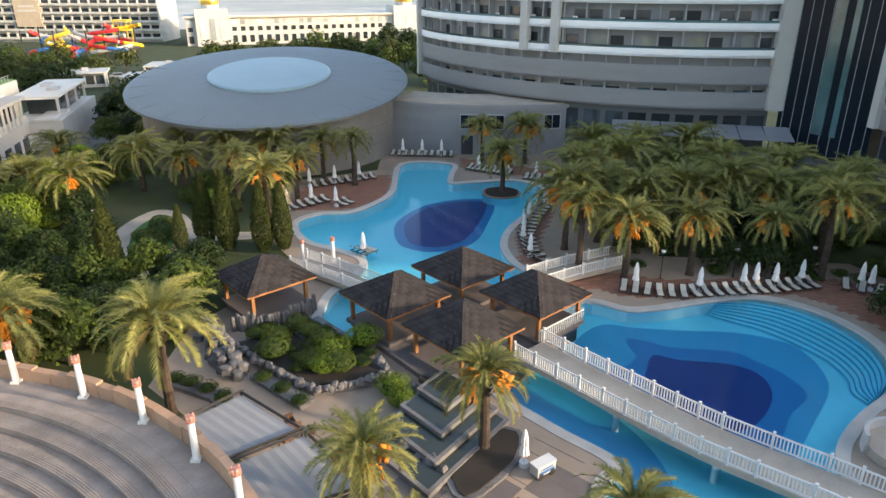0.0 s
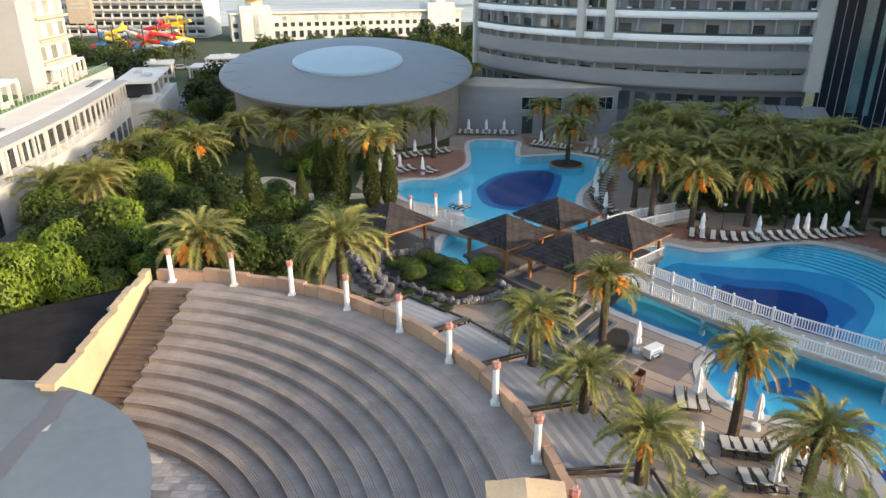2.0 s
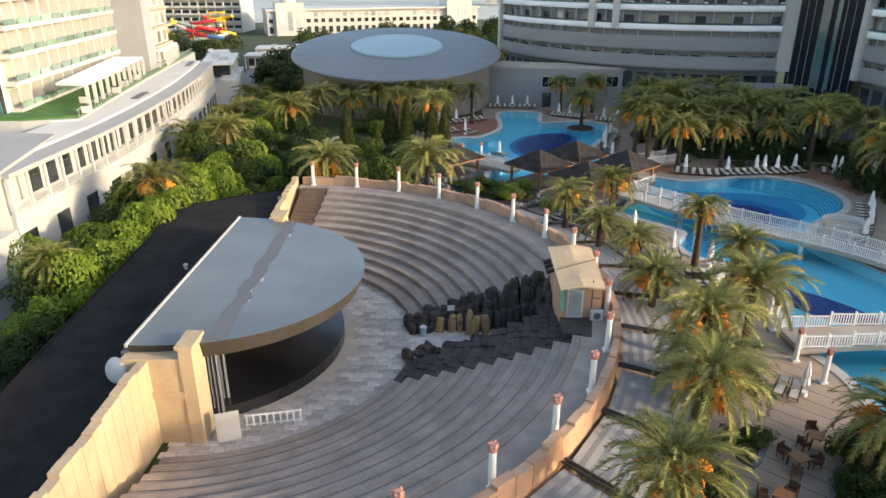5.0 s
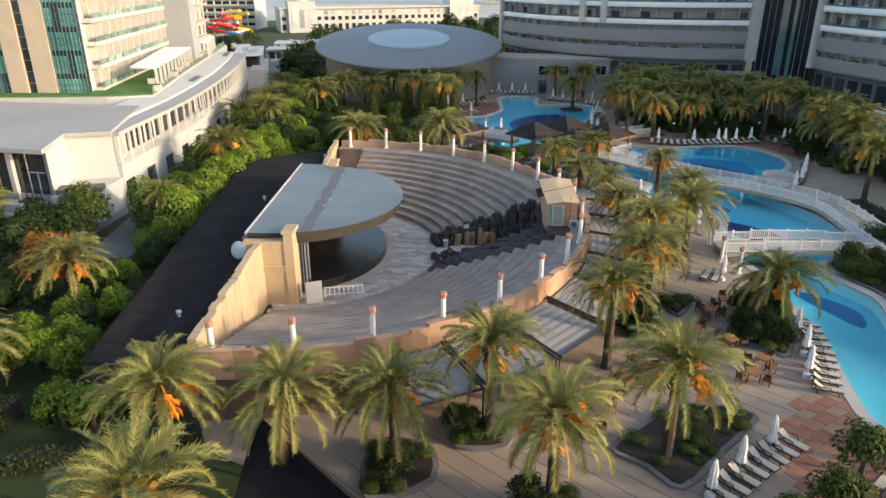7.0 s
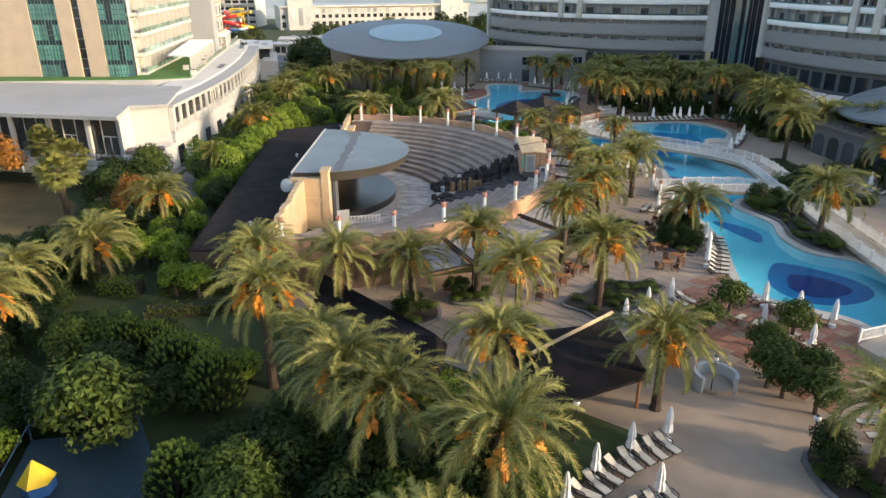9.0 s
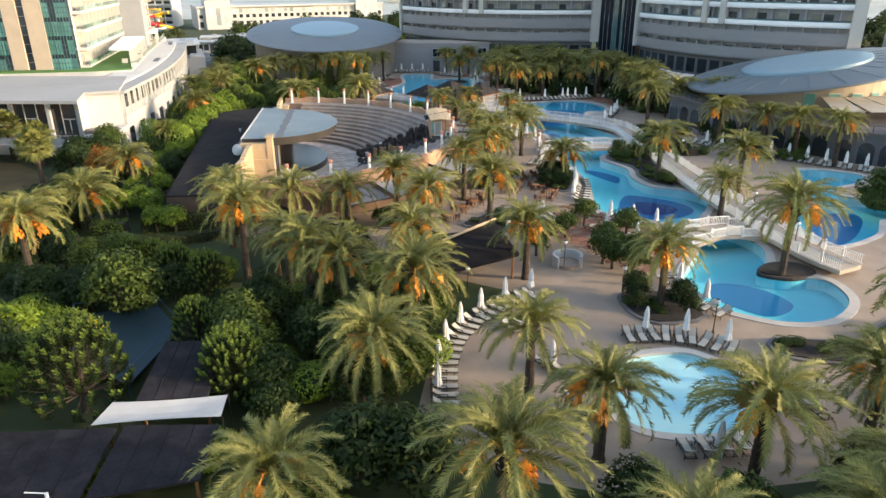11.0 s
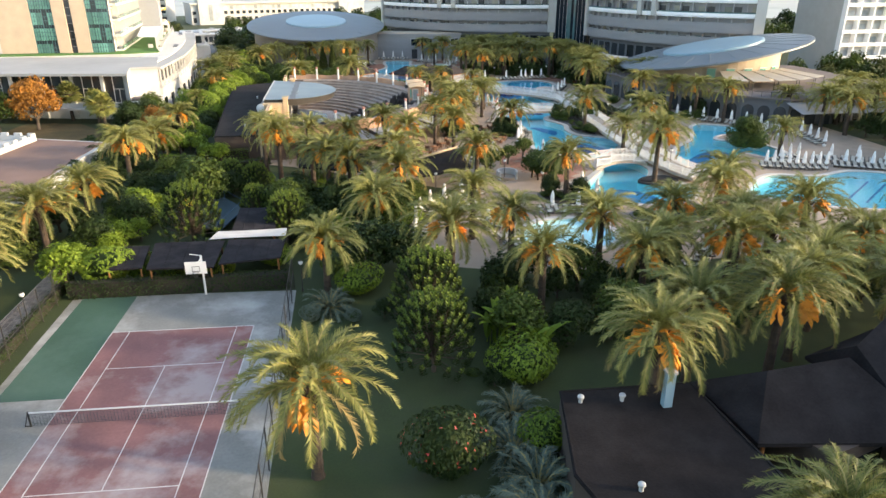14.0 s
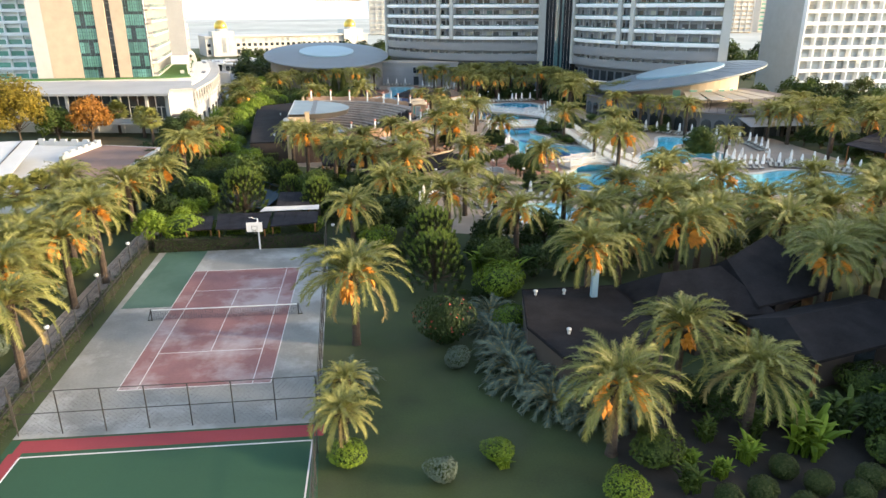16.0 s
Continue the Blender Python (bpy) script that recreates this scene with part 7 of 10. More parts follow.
    res = bmesh.ops.extrude_face_region(bm, geom=bm.faces[:])
    for v in [g for g in res["geom"] if isinstance(g, bmesh.types.BMVert)]:
        v.co.z -= thick
    bmesh.ops.recalc_face_normals(bm, faces=bm.faces)
    part("roof", bm, M[material], b)
    if posts:
        cx = sum(c[0] for c in corners) / 4; cy = sum(c[1] for c in corners) / 4
        for c in corners:
            x, y = cx + (c[0] - cx) * 0.88, cy + (c[1] - cy) * 0.88
            bm = bmesh.new(); rod(bm, (x, y, 0), (x, y, z_low), 0.12, seg=8); part("post", bm, M["wood"], b)
    return b


pitched_roof("shelter", "black-roofed garden bar shelter", [(-26.4, -25.2), (-25.4, -34.8), (-16.4, -38.8), (-15.8, -34.3)], 2.7, [(-25.6, -26.0, 4.2), (-16.6, -35.2, 4.0)], "black_roof")
pitched_roof("shelter", "black flat-topped shelter with a timber ridge board", [(-12.8, -33.0), (-10.3, -41.5), (-3.0, -38.0), (-3.9, -31.0)], 2.6, [(-10.2, -36.8, 3.5), (-4.2, -31.6, 3.5)], "black_roof")
rb = thing("ridge_board", "raw timber ridge board on the black shelter", "board")
bm = bmesh.new(); rod(bm, (-10.4, -37.0, 3.62), (-4.0, -31.4, 3.62), 0.16, seg=4); part("board", bm, M["cream"], rb)
pitched_roof("shelter", "dark bitumen-roofed pavilion in the gardens", [(0.9, -90.2), (1.6, -96.2), (11.6, -97.6), (11.2, -89.4)], 3.2, [(4.0, -92.6, 5.2), (9.2, -92.4, 5.5)], "black_roof")
pitched_roof("shelter", "dark bitumen-roofed pavilion with a broken outline", [(9.0, -89.2), (10.2, -97.0), (19.4, -94.4), (18.6, -85.6)], 3.7, [(10.4, -91.4, 5.6), (16.2, -87.9, 6.4)], "black_roof")
pitched_roof("shelter", "dark bitumen-roofed pavilion lower in the gardens", [(8.0, -98.0), (9.5, -105), (22, -102), (21, -95)], 3.2, [(10, -100.5, 4.4), (19.5, -98.6, 4.4)], "black_roof")
def flat_shelter(pts, z, label):
    """A flat black felt roof on timber posts, with thin batten joints."""
    b = thing("shelter", label, "roofed shelter")
    bm = bmesh.new(); prism(bm, pts if area([Vector(p) for p in pts]) > 0 else pts[::-1], z - 0.14, z); bmesh.ops.recalc_face_normals(bm, faces=bm.faces); part("roof", bm, M["felt"], b)
    cx = sum(p[0] for p in pts) / 4; cy = sum(p[1] for p in pts) / 4
    for x, y in pts:
        bm = bmesh.new(); rod(bm, (cx + (x - cx) * 0.9, cy + (y - cy) * 0.9, 0), (cx + (x - cx) * 0.9, cy + (y - cy) * 0.9, z - 0.1), 0.09, seg=8); part("post", bm, M["wood"], b)
    for k in range(1, 4):
        f = k / 4
        p, q = Vector(pts[0]).lerp(Vector(pts[1]), f), Vector(pts[3]).lerp(Vector(pts[2]), f)
        bm = bmesh.new(); rod(bm, (p.x, p.y, z), (q.x, q.y, z), 0.03, seg=4); part("batten", bm, M["black_roof"], b)


for pts, h_ in (([(2.2, -91.6), (4.9, -97.6), (11.0, -95.6), (9.2, -89.6)], 3.1), ([(11.0, -90.6), (12.4, -96.0), (18.9, -92.0), (16.9, -86.8)], 3.6), ([(9.6, -98.8), (10.6, -103.8), (20.4, -101.2), (19.6, -96.2)], 2.9)):
    w = thing("garden_building", "dark brown garden building under a black roof", "building")
    bm = bmesh.new(); prism(bm, pts, 0, h_); bmesh.ops.recalc_face_normals(bm, faces=bm.faces); part("wall", bm, M["brown_wall"], w)
    bm = bmesh.new(); (xa, ya), (xb, yb) = pts[1], pts[2]; box(bm, (xa + xb) / 2, (ya + yb) / 2 - 0.02, 0.9, 2.2, 0.12, 1.3, math.degrees(math.atan2(yb - ya, xb - xa))); part("window", bm, M["glass"], w)
flat_shelter([(62.5, -38.4), (79, -27.0), (80, -36), (64, -46)], 4.0, "black-felted open shelter beside the pool terrace")
flat_shelter([(-37.5, -59.8), (-31.1, -60.1), (-31.1, -66.4), (-36.8, -66.0)], 2.5, "flat black-felted playground shelter")
flat_shelter([(-30.7, -59.9), (-25.4, -60.5), (-25.5, -65.0), (-30.8, -65.8)], 2.5, "second flat black-felted playground shelter")
flat_shelter([(-41.1, -59.8), (-38.0, -59.9), (-37.4, -65.2), (-40.4, -65.2)], 2.3, "small weathered brown-black felted shelter")
flat_shelter([(-30.9, -50.4), (-26.8, -50.8), (-26.6, -57.5), (-30.8, -57.5)], 2.5, "flat black-felted shelter behind the trampoline")
sail = thing("shade_sail", "off-white stretched shade sail", "shade sail")
bm = bmesh.new()
G = [[bm.verts.new((-32.6 + 7.2 * i / 10 + 0.5 * j / 4 * (1 - i / 10), -59.8 + 2.2 * j / 4 + 0.15 * math.sin(math.pi * i / 10) * (1 if j == 0 else -1 if j == 4 else 0), 2.55 - 0.25 * math.sin(math.pi * i / 10) * math.sin(math.pi * j / 4))) for i in range(11)] for j in range(5)]
for j in range(4):
    for i in range(10):
        bm.faces.new((G[j][i], G[j][i + 1], G[j + 1][i + 1], G[j + 1][i]))
part("cloth", bm, M["sail_cloth"], sail)
for x, y in ((-32.7, -59.9), (-32, -57.5), (-25.3, -59.9), (-25.4, -57.5)):
    bm = bmesh.new(); rod(bm, (x, y, 0), (x, y, 2.6), 0.05, seg=6); part("post", bm, M["metal"], sail)
tramp = thing("trampoline", "large dark netted trampoline with blue posts", "trampoline")
TP = [(-38.6, -48.6), (-32.8, -53.2), (-31.2, -46), (-34, -41.6), (-40, -42.5)]
bm = bmesh.new(); prism(bm, TP, 0.85, 0.95); bmesh.ops.recalc_face_normals(bm, faces=bm.faces); part("bed", bm, M["teal_tarp"], tramp)
for i, (x, y) in enumerate(TP):
    bm = bmesh.new(); rod(bm, (x, y, 0), (x, y, 2.0), 0.05, seg=6); part("post", bm, M["net_blue"], tramp)
    x2, y2 = TP[(i + 1) % 5]
    for z in (0.95, 2.0):
        bm = bmesh.new(); rod(bm, (x, y, z), (x2, y2, z), 0.035, seg=6); part("rail", bm, M["net_blue"], tramp)
yt = thing("play_tent", "small yellow pointed play tent", "tent")
bm = bmesh.new(); rod(bm, (0, 0, 0.7), (0, 0, 1.9), 0.95, 0.05, 6); part("canopy", bm, M["yellow"], yt); bm = bmesh.new(); rod(bm, (0, 0, 0), (0, 0, 0.75), 0.85, seg=6); part("base", bm, M["blue"], yt)
yt.matrix_world = pose(-37.3, -46.5, 0.95)
# brown-roofed low building at the west edge
lowb = thing("low_building", "low white building with a brown roof and a parapet", "building")
bm = bmesh.new(); prism(bm, [(-54.5, -47), (-54, -30), (-53, -20), (-70, -14), (-92, -14), (-92, -47)], 0, 3.4); bmesh.ops.recalc_face_normals(bm, faces=bm.faces); part("wall", bm, M["white"], lowb)
bm = bmesh.new(); prism(bm, [(-55, -46.4), (-54.6, -30), (-53.8, -20.6), (-70, -14.6), (-91.5, -14.6), (-91.5, -46.4)], 3.4, 3.5); bmesh.ops.recalc_face_normals(bm, faces=bm.faces); part("roof", bm, M["brown_roof"], lowb)
bm = bmesh.new(); prism(bm, [(-91, -46), (-66.4, -46), (-65.8, -29.5), (-63.8, -18.4), (-74, -15.6), (-91, -15.4)], 3.5, 3.6); bmesh.ops.recalc_face_normals(bm, faces=bm.faces); part("terrace_floor", bm, M["white"], lowb, "white roof terrace")
for k in range(11):
    bm = bmesh.new(); box(bm, -74 + 1.0 * k, -15.9 - 0.26 * k, 3.6, 1.02, 0.4, 0.75 if k % 2 else 1.15, -15); part("parapet", bm, M["white"], lowb)
for k in range(12):
    bm = bmesh.new(); box(bm, -63.8 - 0.18 * k, -18.9 - 0.98 * k, 3.6, 0.4, 1.0, 0.75 if k % 2 else 1.15, -10); part("parapet", bm, M["white"], lowb)
bm = bmesh.new()
vs = [bm.verts.new(p) for p in ((-92, -30, 6.6), (-70, -27, 6.4), (-67.4, -45, 4.3), (-92, -47, 4.3))]; ws = [bm.verts.new((v.co.x, v.co.y, v.co.z - 0.15)) for v in vs]
bm.faces.new(vs); bm.faces.new(ws[::-1])
for i in range(4):
    bm.faces.new((vs[i], vs[(i + 1) % 4], ws[(i + 1) % 4], ws[i]))
bmesh.ops.recalc_face_normals(bm, faces=bm.faces); part("canopy", bm, M["white"], lowb, "white sloping canopy")
for k in range(4):
    bm = bmesh.new(); x_ = -72 - 5.5 * k; rod(bm, (x_, -27.6, 6.5), (x_ + 2, -45, 4.42), 0.07, seg=5); part("canopy_brace", bm, M["metal"], lowb)
    bm = bmesh.new(); rod(bm, (x_ + 2, -44.6, 3.6), (x_ + 2, -44.6, 4.3), 0.09, seg=8); part("canopy_post", bm, M["white"], lowb)

# ---------------------------------------------------------------- palms
def frond(bm, rng, az, elev, length, droop, width, n=34, mi=0, vee=0.45):
    """One feather frond: an arching stalk with a dense comb of long narrow leaflets down both sides."""
    pts, p = [], Vector((0.14 * math.cos(az), 0.14 * math.sin(az), 0))
    seg = length / n
    twist = rng.uniform(-0.35, 0.35)
    roll = rng.uniform(-0.6, 0.6)
    for i in range(n + 1):
        pts.append(p.copy())
        f = i / n
        e2 = elev - droop * f ** 1.35
        az2 = az + twist * f
        p = p + Vector((math.cos(az2) * math.cos(e2), math.sin(az2) * math.cos(e2), math.sin(e2))) * seg
    side0 = Vector((-math.sin(az), math.cos(az), 0))
    for i in range(n):
        a, b = pts[i], pts[i + 1]
        t = (b - a).normalized()
        side = side0.copy(); side.rotate(Matrix.Rotation(roll, 3, t))
        up = side.cross(t)
        if up.z < 0:
            up = -up
        f = i / n
        if i % 4 == 0 and i + 4 <= n:
            c = pts[i + 4]; w = 0.042 * (1 - f) + 0.008
            bm.faces.new([bm.verts.new(v + up * 0.012) for v in (a - side * w, a + side * w, c + side * w * 0.9, c - side * w * 0.9)]).material_index = 1
        if f < 0.12:
            continue
        ll = width * min(1, (f - 0.06) * 6) * (1 - 0.55 * f ** 4) * rng.uniform(0.78, 1.1)
        for s in (-1, 1):
            d = (side * s * 0.62 + t * 0.86 + up * (vee + rng.uniform(-0.4, 0.15))).normalized()
            m_ = rng.uniform(0.0, 0.15)
            root = a.lerp(b, m_)
            tip = root + d * ll - Vector((0, 0, rng.uniform(0.08, 0.34) * ll))
            bm.faces.new([bm.verts.new(v) for v in (root, root + t * seg * 1.15, tip)]).material_index = mi


def palm_meshes(seed, fronds=54, length=4.2):
    rng = random.Random(seed)
    bm = bmesh.new()
    for k in range(fronds):
        f = k / fronds
        az = k * 2.39996 + rng.uniform(-0.3, 0.3)
        elev = radians(88 - 100 * f ** 1.35 + rng.uniform(-7, 7))
        ln = length * (0.70 + 0.32 * min(1, f * 2.4)) * rng.uniform(0.88, 1.1)
        frond(bm, rng, az, elev, ln, radians(rng.uniform(82, 126)) * (1.0 if f < 0.55 else 0.86), 0.66, 44, 2 if f > 0.95 else 0, 0.5)
    me = bpy.data.meshes.new("crown"); bm.to_mesh(me); bm.free()
    for m in ("frond", "rachis", "frond_dry"):
        me.materials.append(M[m])
    return me


def trunk_mesh(seed, h=6.0, r=0.26):
    rng = random.Random(seed)
    bm = bmesh.new()
    n, seg = 18, 9
    lean = (rng.uniform(-0.25, 0.25), rng.uniform(-0.25, 0.25))
    rings = []
    for i in range(n + 1):
        f = i / n
        rr = r * (1.25 - 0.3 * f) * (1 + 0.12 * (i % 2)) * (1.35 if i == 0 else 1)
        if f > 0.84:
            rr *= 1 + 1.5 * (f - 0.84) / 0.16 * 0.55
        cx, cy = lean[0] * (f - 1) * (f + 0.3), lean[1] * (f - 1) * (f + 0.3)
        rings.append([bm.verts.new((cx + rr * math.cos(math.tau * k / seg) * rng.uniform(0.93, 1.07), cy + rr * math.sin(math.tau * k / seg) * rng.uniform(0.93, 1.07), (f - 1) * h)) for k in range(seg)])
    for a, b in zip(rings, rings[1:]):
        for k in range(seg):
            bm.faces.new((a[k], a[(k + 1) % seg], b[(k + 1) % seg], b[k]))
    bm.faces.new(rings[-1])
    # old leaf bases under the crown
    for k in range(34):
        az = k * 2.39996; z = -1.5 + 1.45 * k / 34; rr = 0.28 + 0.12 * k / 34
        p = Vector((rr * math.cos(az), rr * math.sin(az), z))
        rod(bm, p, p + Vector((0.22 * math.cos(az), 0.22 * math.sin(az), 0.32)), 0.07, 0.03, 3, caps=False)
    me = bpy.data.meshes.new("trunk"); bm.to_mesh(me); bm.free(); me.materials.append(M["trunk"])
    return me


def bunch_mesh(seed):
    """Dates hanging in a broom of strands from an arching stalk."""
    rng = random.Random(seed)
    bm = bmesh.new()
    p0, p1, p2 = Vector((0.1, 0, 0.1)), Vector((0.4, 0, 0.3)), Vector((0.72, 0, 0.16))
    rod(bm, p0, p1, 0.035, seg=4, caps=False); rod(bm, p1, p2, 0.03, seg=4, caps=False)
    for k in range(34):
        a = rng.uniform(0, math.tau); s = rng.uniform(0.02, 0.42); l = rng.uniform(0.25, 0.95)
        q = p2 + Vector((s * math.cos(a) + 0.10, s * math.sin(a), -l))
        for j in range(2):
            c0, c1 = p2.lerp(q, 0.08 + 0.46 * j), p2.lerp(q, 0.54 + 0.46 * j)
            m_ = (c0 + c1) / 2; r = rng.uniform(0.075, 0.12)
            vs = [bm.verts.new(m_ + Vector(v) * r) for v in ((1, 0, 0), (-0.5, 0.87, 0), (-0.5, -0.87, 0))] + [bm.verts.new(c0), bm.verts.new(c1)]
            for i in range(3):
                bm.faces.new((vs[i], vs[(i + 1) % 3], vs[3])); bm.faces.new((vs[(i + 1) % 3], vs[i], vs[4]))
    me = bpy.data.meshes.new("date_spray"); bm.to_mesh(me); bm.free(); me.materials.append(M["fruit"])
    return me


CROWNS = [palm_meshes(s, 70 + 4 * (s % 3), 3.75 + 0.2 * (s % 3)) for s in range(6)]
TRUNKS = [trunk_mesh(s) for s in range(3)]
FRUITS = [bunch_mesh(s) for s in range(2)]
PALM_LABELS = ["date palm with a shaggy trunk and hanging orange fruit", "date palm with arching olive fronds and orange date clusters"]


def palm(x, y, z, fruits, seed, size=1.0):
    """A date palm whose crown sits at height z."""
    rng = random.Random(seed)
    t = thing("date_palm", "date palm with arching olive-green fronds" if not fruits else PALM_LABELS[seed % 2], "palm tree", pose(x, y, 0, 0, 0, rng.uniform(0, 360)), "date palms of the resort")
    tr = shared("trunk", TRUNKS[seed % 3], t)
    tr.matrix_local = Matrix.Translation((0, 0, z)) @ Matrix.Diagonal((1, 1, (z + 0.05) / 6.0, 1))
    cr = shared("crown", CROWNS[seed % 6], t)
    cr.matrix_local = pose(0, 0, z, rng.uniform(-5, 5), rng.uniform(-5, 5), rng.uniform(0, 360)) @ Matrix.Scale(size, 4)
    turn = rng.uniform(0, 360)
    for k in range(fruits):
        f = shared("date_spray", FRUITS[k % 2], t)
        f.matrix_local = pose(0, 0, z - 0.05, 0, 0, turn + 360 * k / fruits + rng.uniform(-35, 35)) @ Matrix.Scale(size * rng.uniform(1.5, 2.0), 4)


PALMS_NORTH = [(-17.2, 36.0, 6.6), (2.6, 32.3, 5.1), (-3.4, 24.4, 6.2), (13.0, 57.7, 7.0), (17.1, 56.6, 5.8), (23.5, 57.4, 5.5), (31.0, 58.4, 5.0), (35.2, 56.2, 7.6), (8.0, 83.5, 5.0), (-11.4, 86.5, 6.0), (-15.5, 87.5, 5.6), (-18.0, 66.5, 7.2), (-23.9, 76.1, 6.6), (-29.0, 39.0, 5.4), (-32.5, 82.7, 4.6), (-17.5, 79.5, 5.4), (6.2, 96.5, 5.6), (12.5, 97.5, 5.4)]
PALMS_MID = [(-1.2, 19.6, 5.3), (0.6, 13.9, 5.7), (0.5, 7.6, 5.4), (1.6, 0.3, 6.1), (8.1, 21.1, 5.9), (9.3, 14.8, 5.0), (0.9, -3.6, 4.8), (-46.0, 31.8, 5.0), (-30.4, -26.7, 6.5), (-24.2, -25.8, 5.8), (-18.8, -24.4, 5.0), (-13.3, -21.8, 6.2), (-10.4, -28.1, 6.1), (-3.2, -23.6, 6.0), (-4.6, -13.9, 6.2), (-0.6, -6.8, 6.2), (9.8, -7.0, 3.8), (-46.2, -6.6, 4.6), (-46.2, 11.5, 4.6), (-27.6, -35.4, 7.4), (-21.4, -43.2, 6.6), (-23.4, -39.6, 6.2)]
PALMS_SOUTH = [(-18.8, -45.2, 6.1), (-13.2, -48.0, 5.9), (-12.8, -39.2, 6.2), (-2.4, -37.8, 5.3), (-16.3, -55.3, 4.6), (-6.5, -56.7, 5.7), (-21.4, -67.9, 5.0), (-10.7, -69.4, 6.4), (-3.8, -63.1, 5.1), (-4.0, -74.3, 5.6), (4.1, -65.8, 5.2), (4.6, -74.4, 5.2), (11.8, -64.2, 5.6), (12.0, -74.7, 6.2), (22.5, -55, 5.7), (7.4, -45.2, 5.6), (21.5, -40.1, 6.9), (-46.2, -35.3, 6.8), (-46.3, -50.4, 6.0), (-21.7, -91.5, 6.1), (-1.7, -90.3, 6.9), (-6.3, -108.7, 5.0), (-0.2, -104.4, 6.2), (2.9, -108.0, 4.8), (8.0, -87.5, 7.4), (-46.5, -74.5, 7.6), (-47.2, -80.5, 6.7), (21.1, -70.7, 7.3), (23.5, -75.8, 6.0), (17.2, -95, 6.8)]
PALMS_MORE = [(19.2, -59.6, 6), (16.3, -73.4, 6), (20.9, -83.7, 6), (30.7, -74.3, 6), (40.1, -71.9, 6), (20.5, -91.2, 6), (26.8, -89, 6), (7.4, -72, 5.4), (3.3, -85.4, 6), (64.3, -14, 6), (74.6, -13, 6), (-50.4, -65, 6.5), (-50.9, -81.8, 6.5), (-46, -94.6, 6.5), (7.2, 6.6, 5.3)]
# palms that stand in groups behind the measured ones
PALMS_EAST = [(12.8, 64, 6.5), (16.5, 66, 6.0), (20, 63, 6.6), (24.5, 64.5, 6.2), (29, 65, 6.8), (33, 64, 6.4), (38, 62, 6.9), (42, 57, 6.2), (45, 52, 6.4), (15.5, 72, 6.6), (20.5, 74, 7.0), (26, 72, 6.6), (31, 73, 7.0), (37, 70, 6.6), (19, 82, 6.8), (25, 83, 6.6), (31, 82, 6.8), (40.5, 48.5, 6.2), (38.4, 43.2, 5.8), (39.6, 37.6, 6.0), (43.2, 32.0, 5.6), (48.5, 26.0, 6.0), (41.4, 41.0, 6.6), (42.5, 66, 6.6)]
PALMS_RIGHT = [(39.8, 8.2, 6.2), (44, 2.8, 6.0), (47.2, -0.6, 6.2), (30.4, -15.4, 5.6), (50.6, -5.1, 6.3), (62, -6.8, 5.2), (66, -18, 6.0), (45, -31.5, 4.8), (22.2, -9.5, 6.0), (22.9, -25.2, 4.6), (34.6, 24.6, 6.2), (64, -33, 6.4), (69, -27, 6.4), (72, -40, 6.6), (35, -68, 6.8), (44, -69, 6.4), (27.5, -81, 6.4), (31, -88, 6.8), (25, -93, 6.6), (36, -78, 6.2), (16, -80, 6.4), (16.8, -68, 5.6), (12, -84, 6.8)]
PALMS_WEST = [(-57.1, -51.7, 5.6), (-48.6, -27.5, 5.4), (-47.0, -19.3, 4.2), (-48.4, -57.0, 5.8), (-50.8, -70, 6.2), (-51.2, -78, 6.4), (-48.9, -88, 6.8), (-51.5, -86, 6.2), (-50.4, -93, 6.4), (-46.5, 57, 5.0), (-51.9, 58, 3.9), (-51.6, 73.0, 3.8), (-49.6, 77.7, 4.0), (-49.3, 61.3, 3.9), (-52.6, 91.6, 4.0), (-43.2, 103.9, 4.6), (-41, 72, 5.4), (-38.5, 84, 5.2), (-35, 91, 5.0), (-28.5, 88.5, 5.2), (-22, 88, 5.4), (-22.6, -102.5, 3.0), (-22.8, -106.5, 3.2), (-15.0, -118.8, 3.2)]
PALM_SETS = [(PALMS_NORTH, 0.90), (PALMS_MID, 0.72), (PALMS_SOUTH, 1.0), (PALMS_EAST, 1.16), (PALMS_RIGHT, 0.98), (PALMS_WEST, 1.08), (PALMS_MORE, 1.05)]
ROOFED = [[(-27, -24), (-25.4, -35.6), (-16, -39.6), (-15, -33.6)], [(-13.6, -32), (-10.6, -42.4), (-2.4, -38.4), (-3, -30)], [(0.6, -89.6), (3.8, -100), (12, -98), (21.6, -93), (18, -84.6)], [(7, -97.4), (9, -106), (23, -103), (22, -94)], [(-8.8, -89), (-9.6, -98), (-6, -105), (2, -100), (2, -89)]]
palms_all = []
def palm_grove(poly, n, gap, seed):
    """Palms filling a stretch of garden between those already placed."""
    rng = random.Random(seed)
    xs, ys = [p[0] for p in poly], [p[1] for p in poly]
    got = []
    for _ in range(n * 40):
        if len(got) >= n:
            break
        x, y = rng.uniform(min(xs), max(xs)), rng.uniform(min(ys), max(ys))
        if inside((x, y), poly) and not any(inside((x, y), r) for r in ROOFED) and not any(inside((x, y), p[1]) for p in POOLS) and all((x - a) ** 2 + (y - b) ** 2 > gap * gap for a, b in palms_all):
            got.append((x, y, rng.uniform(5.2, 6.8))); palms_all.append((x, y))
    return got


for group, _ in PALM_SETS:
    palms_all.extend((p[0], p[1]) for p in group)
PALM_SETS.append((palm_grove([(14, -73), (46, -75), (50, -86), (24, -90), (8, -82)], 9, 5.2, 5), 0.98))
PALM_SETS.append((palm_grove([(22, -95), (40, -86), (44, -100), (24, -108)], 6, 5.5, 8), 1.0))
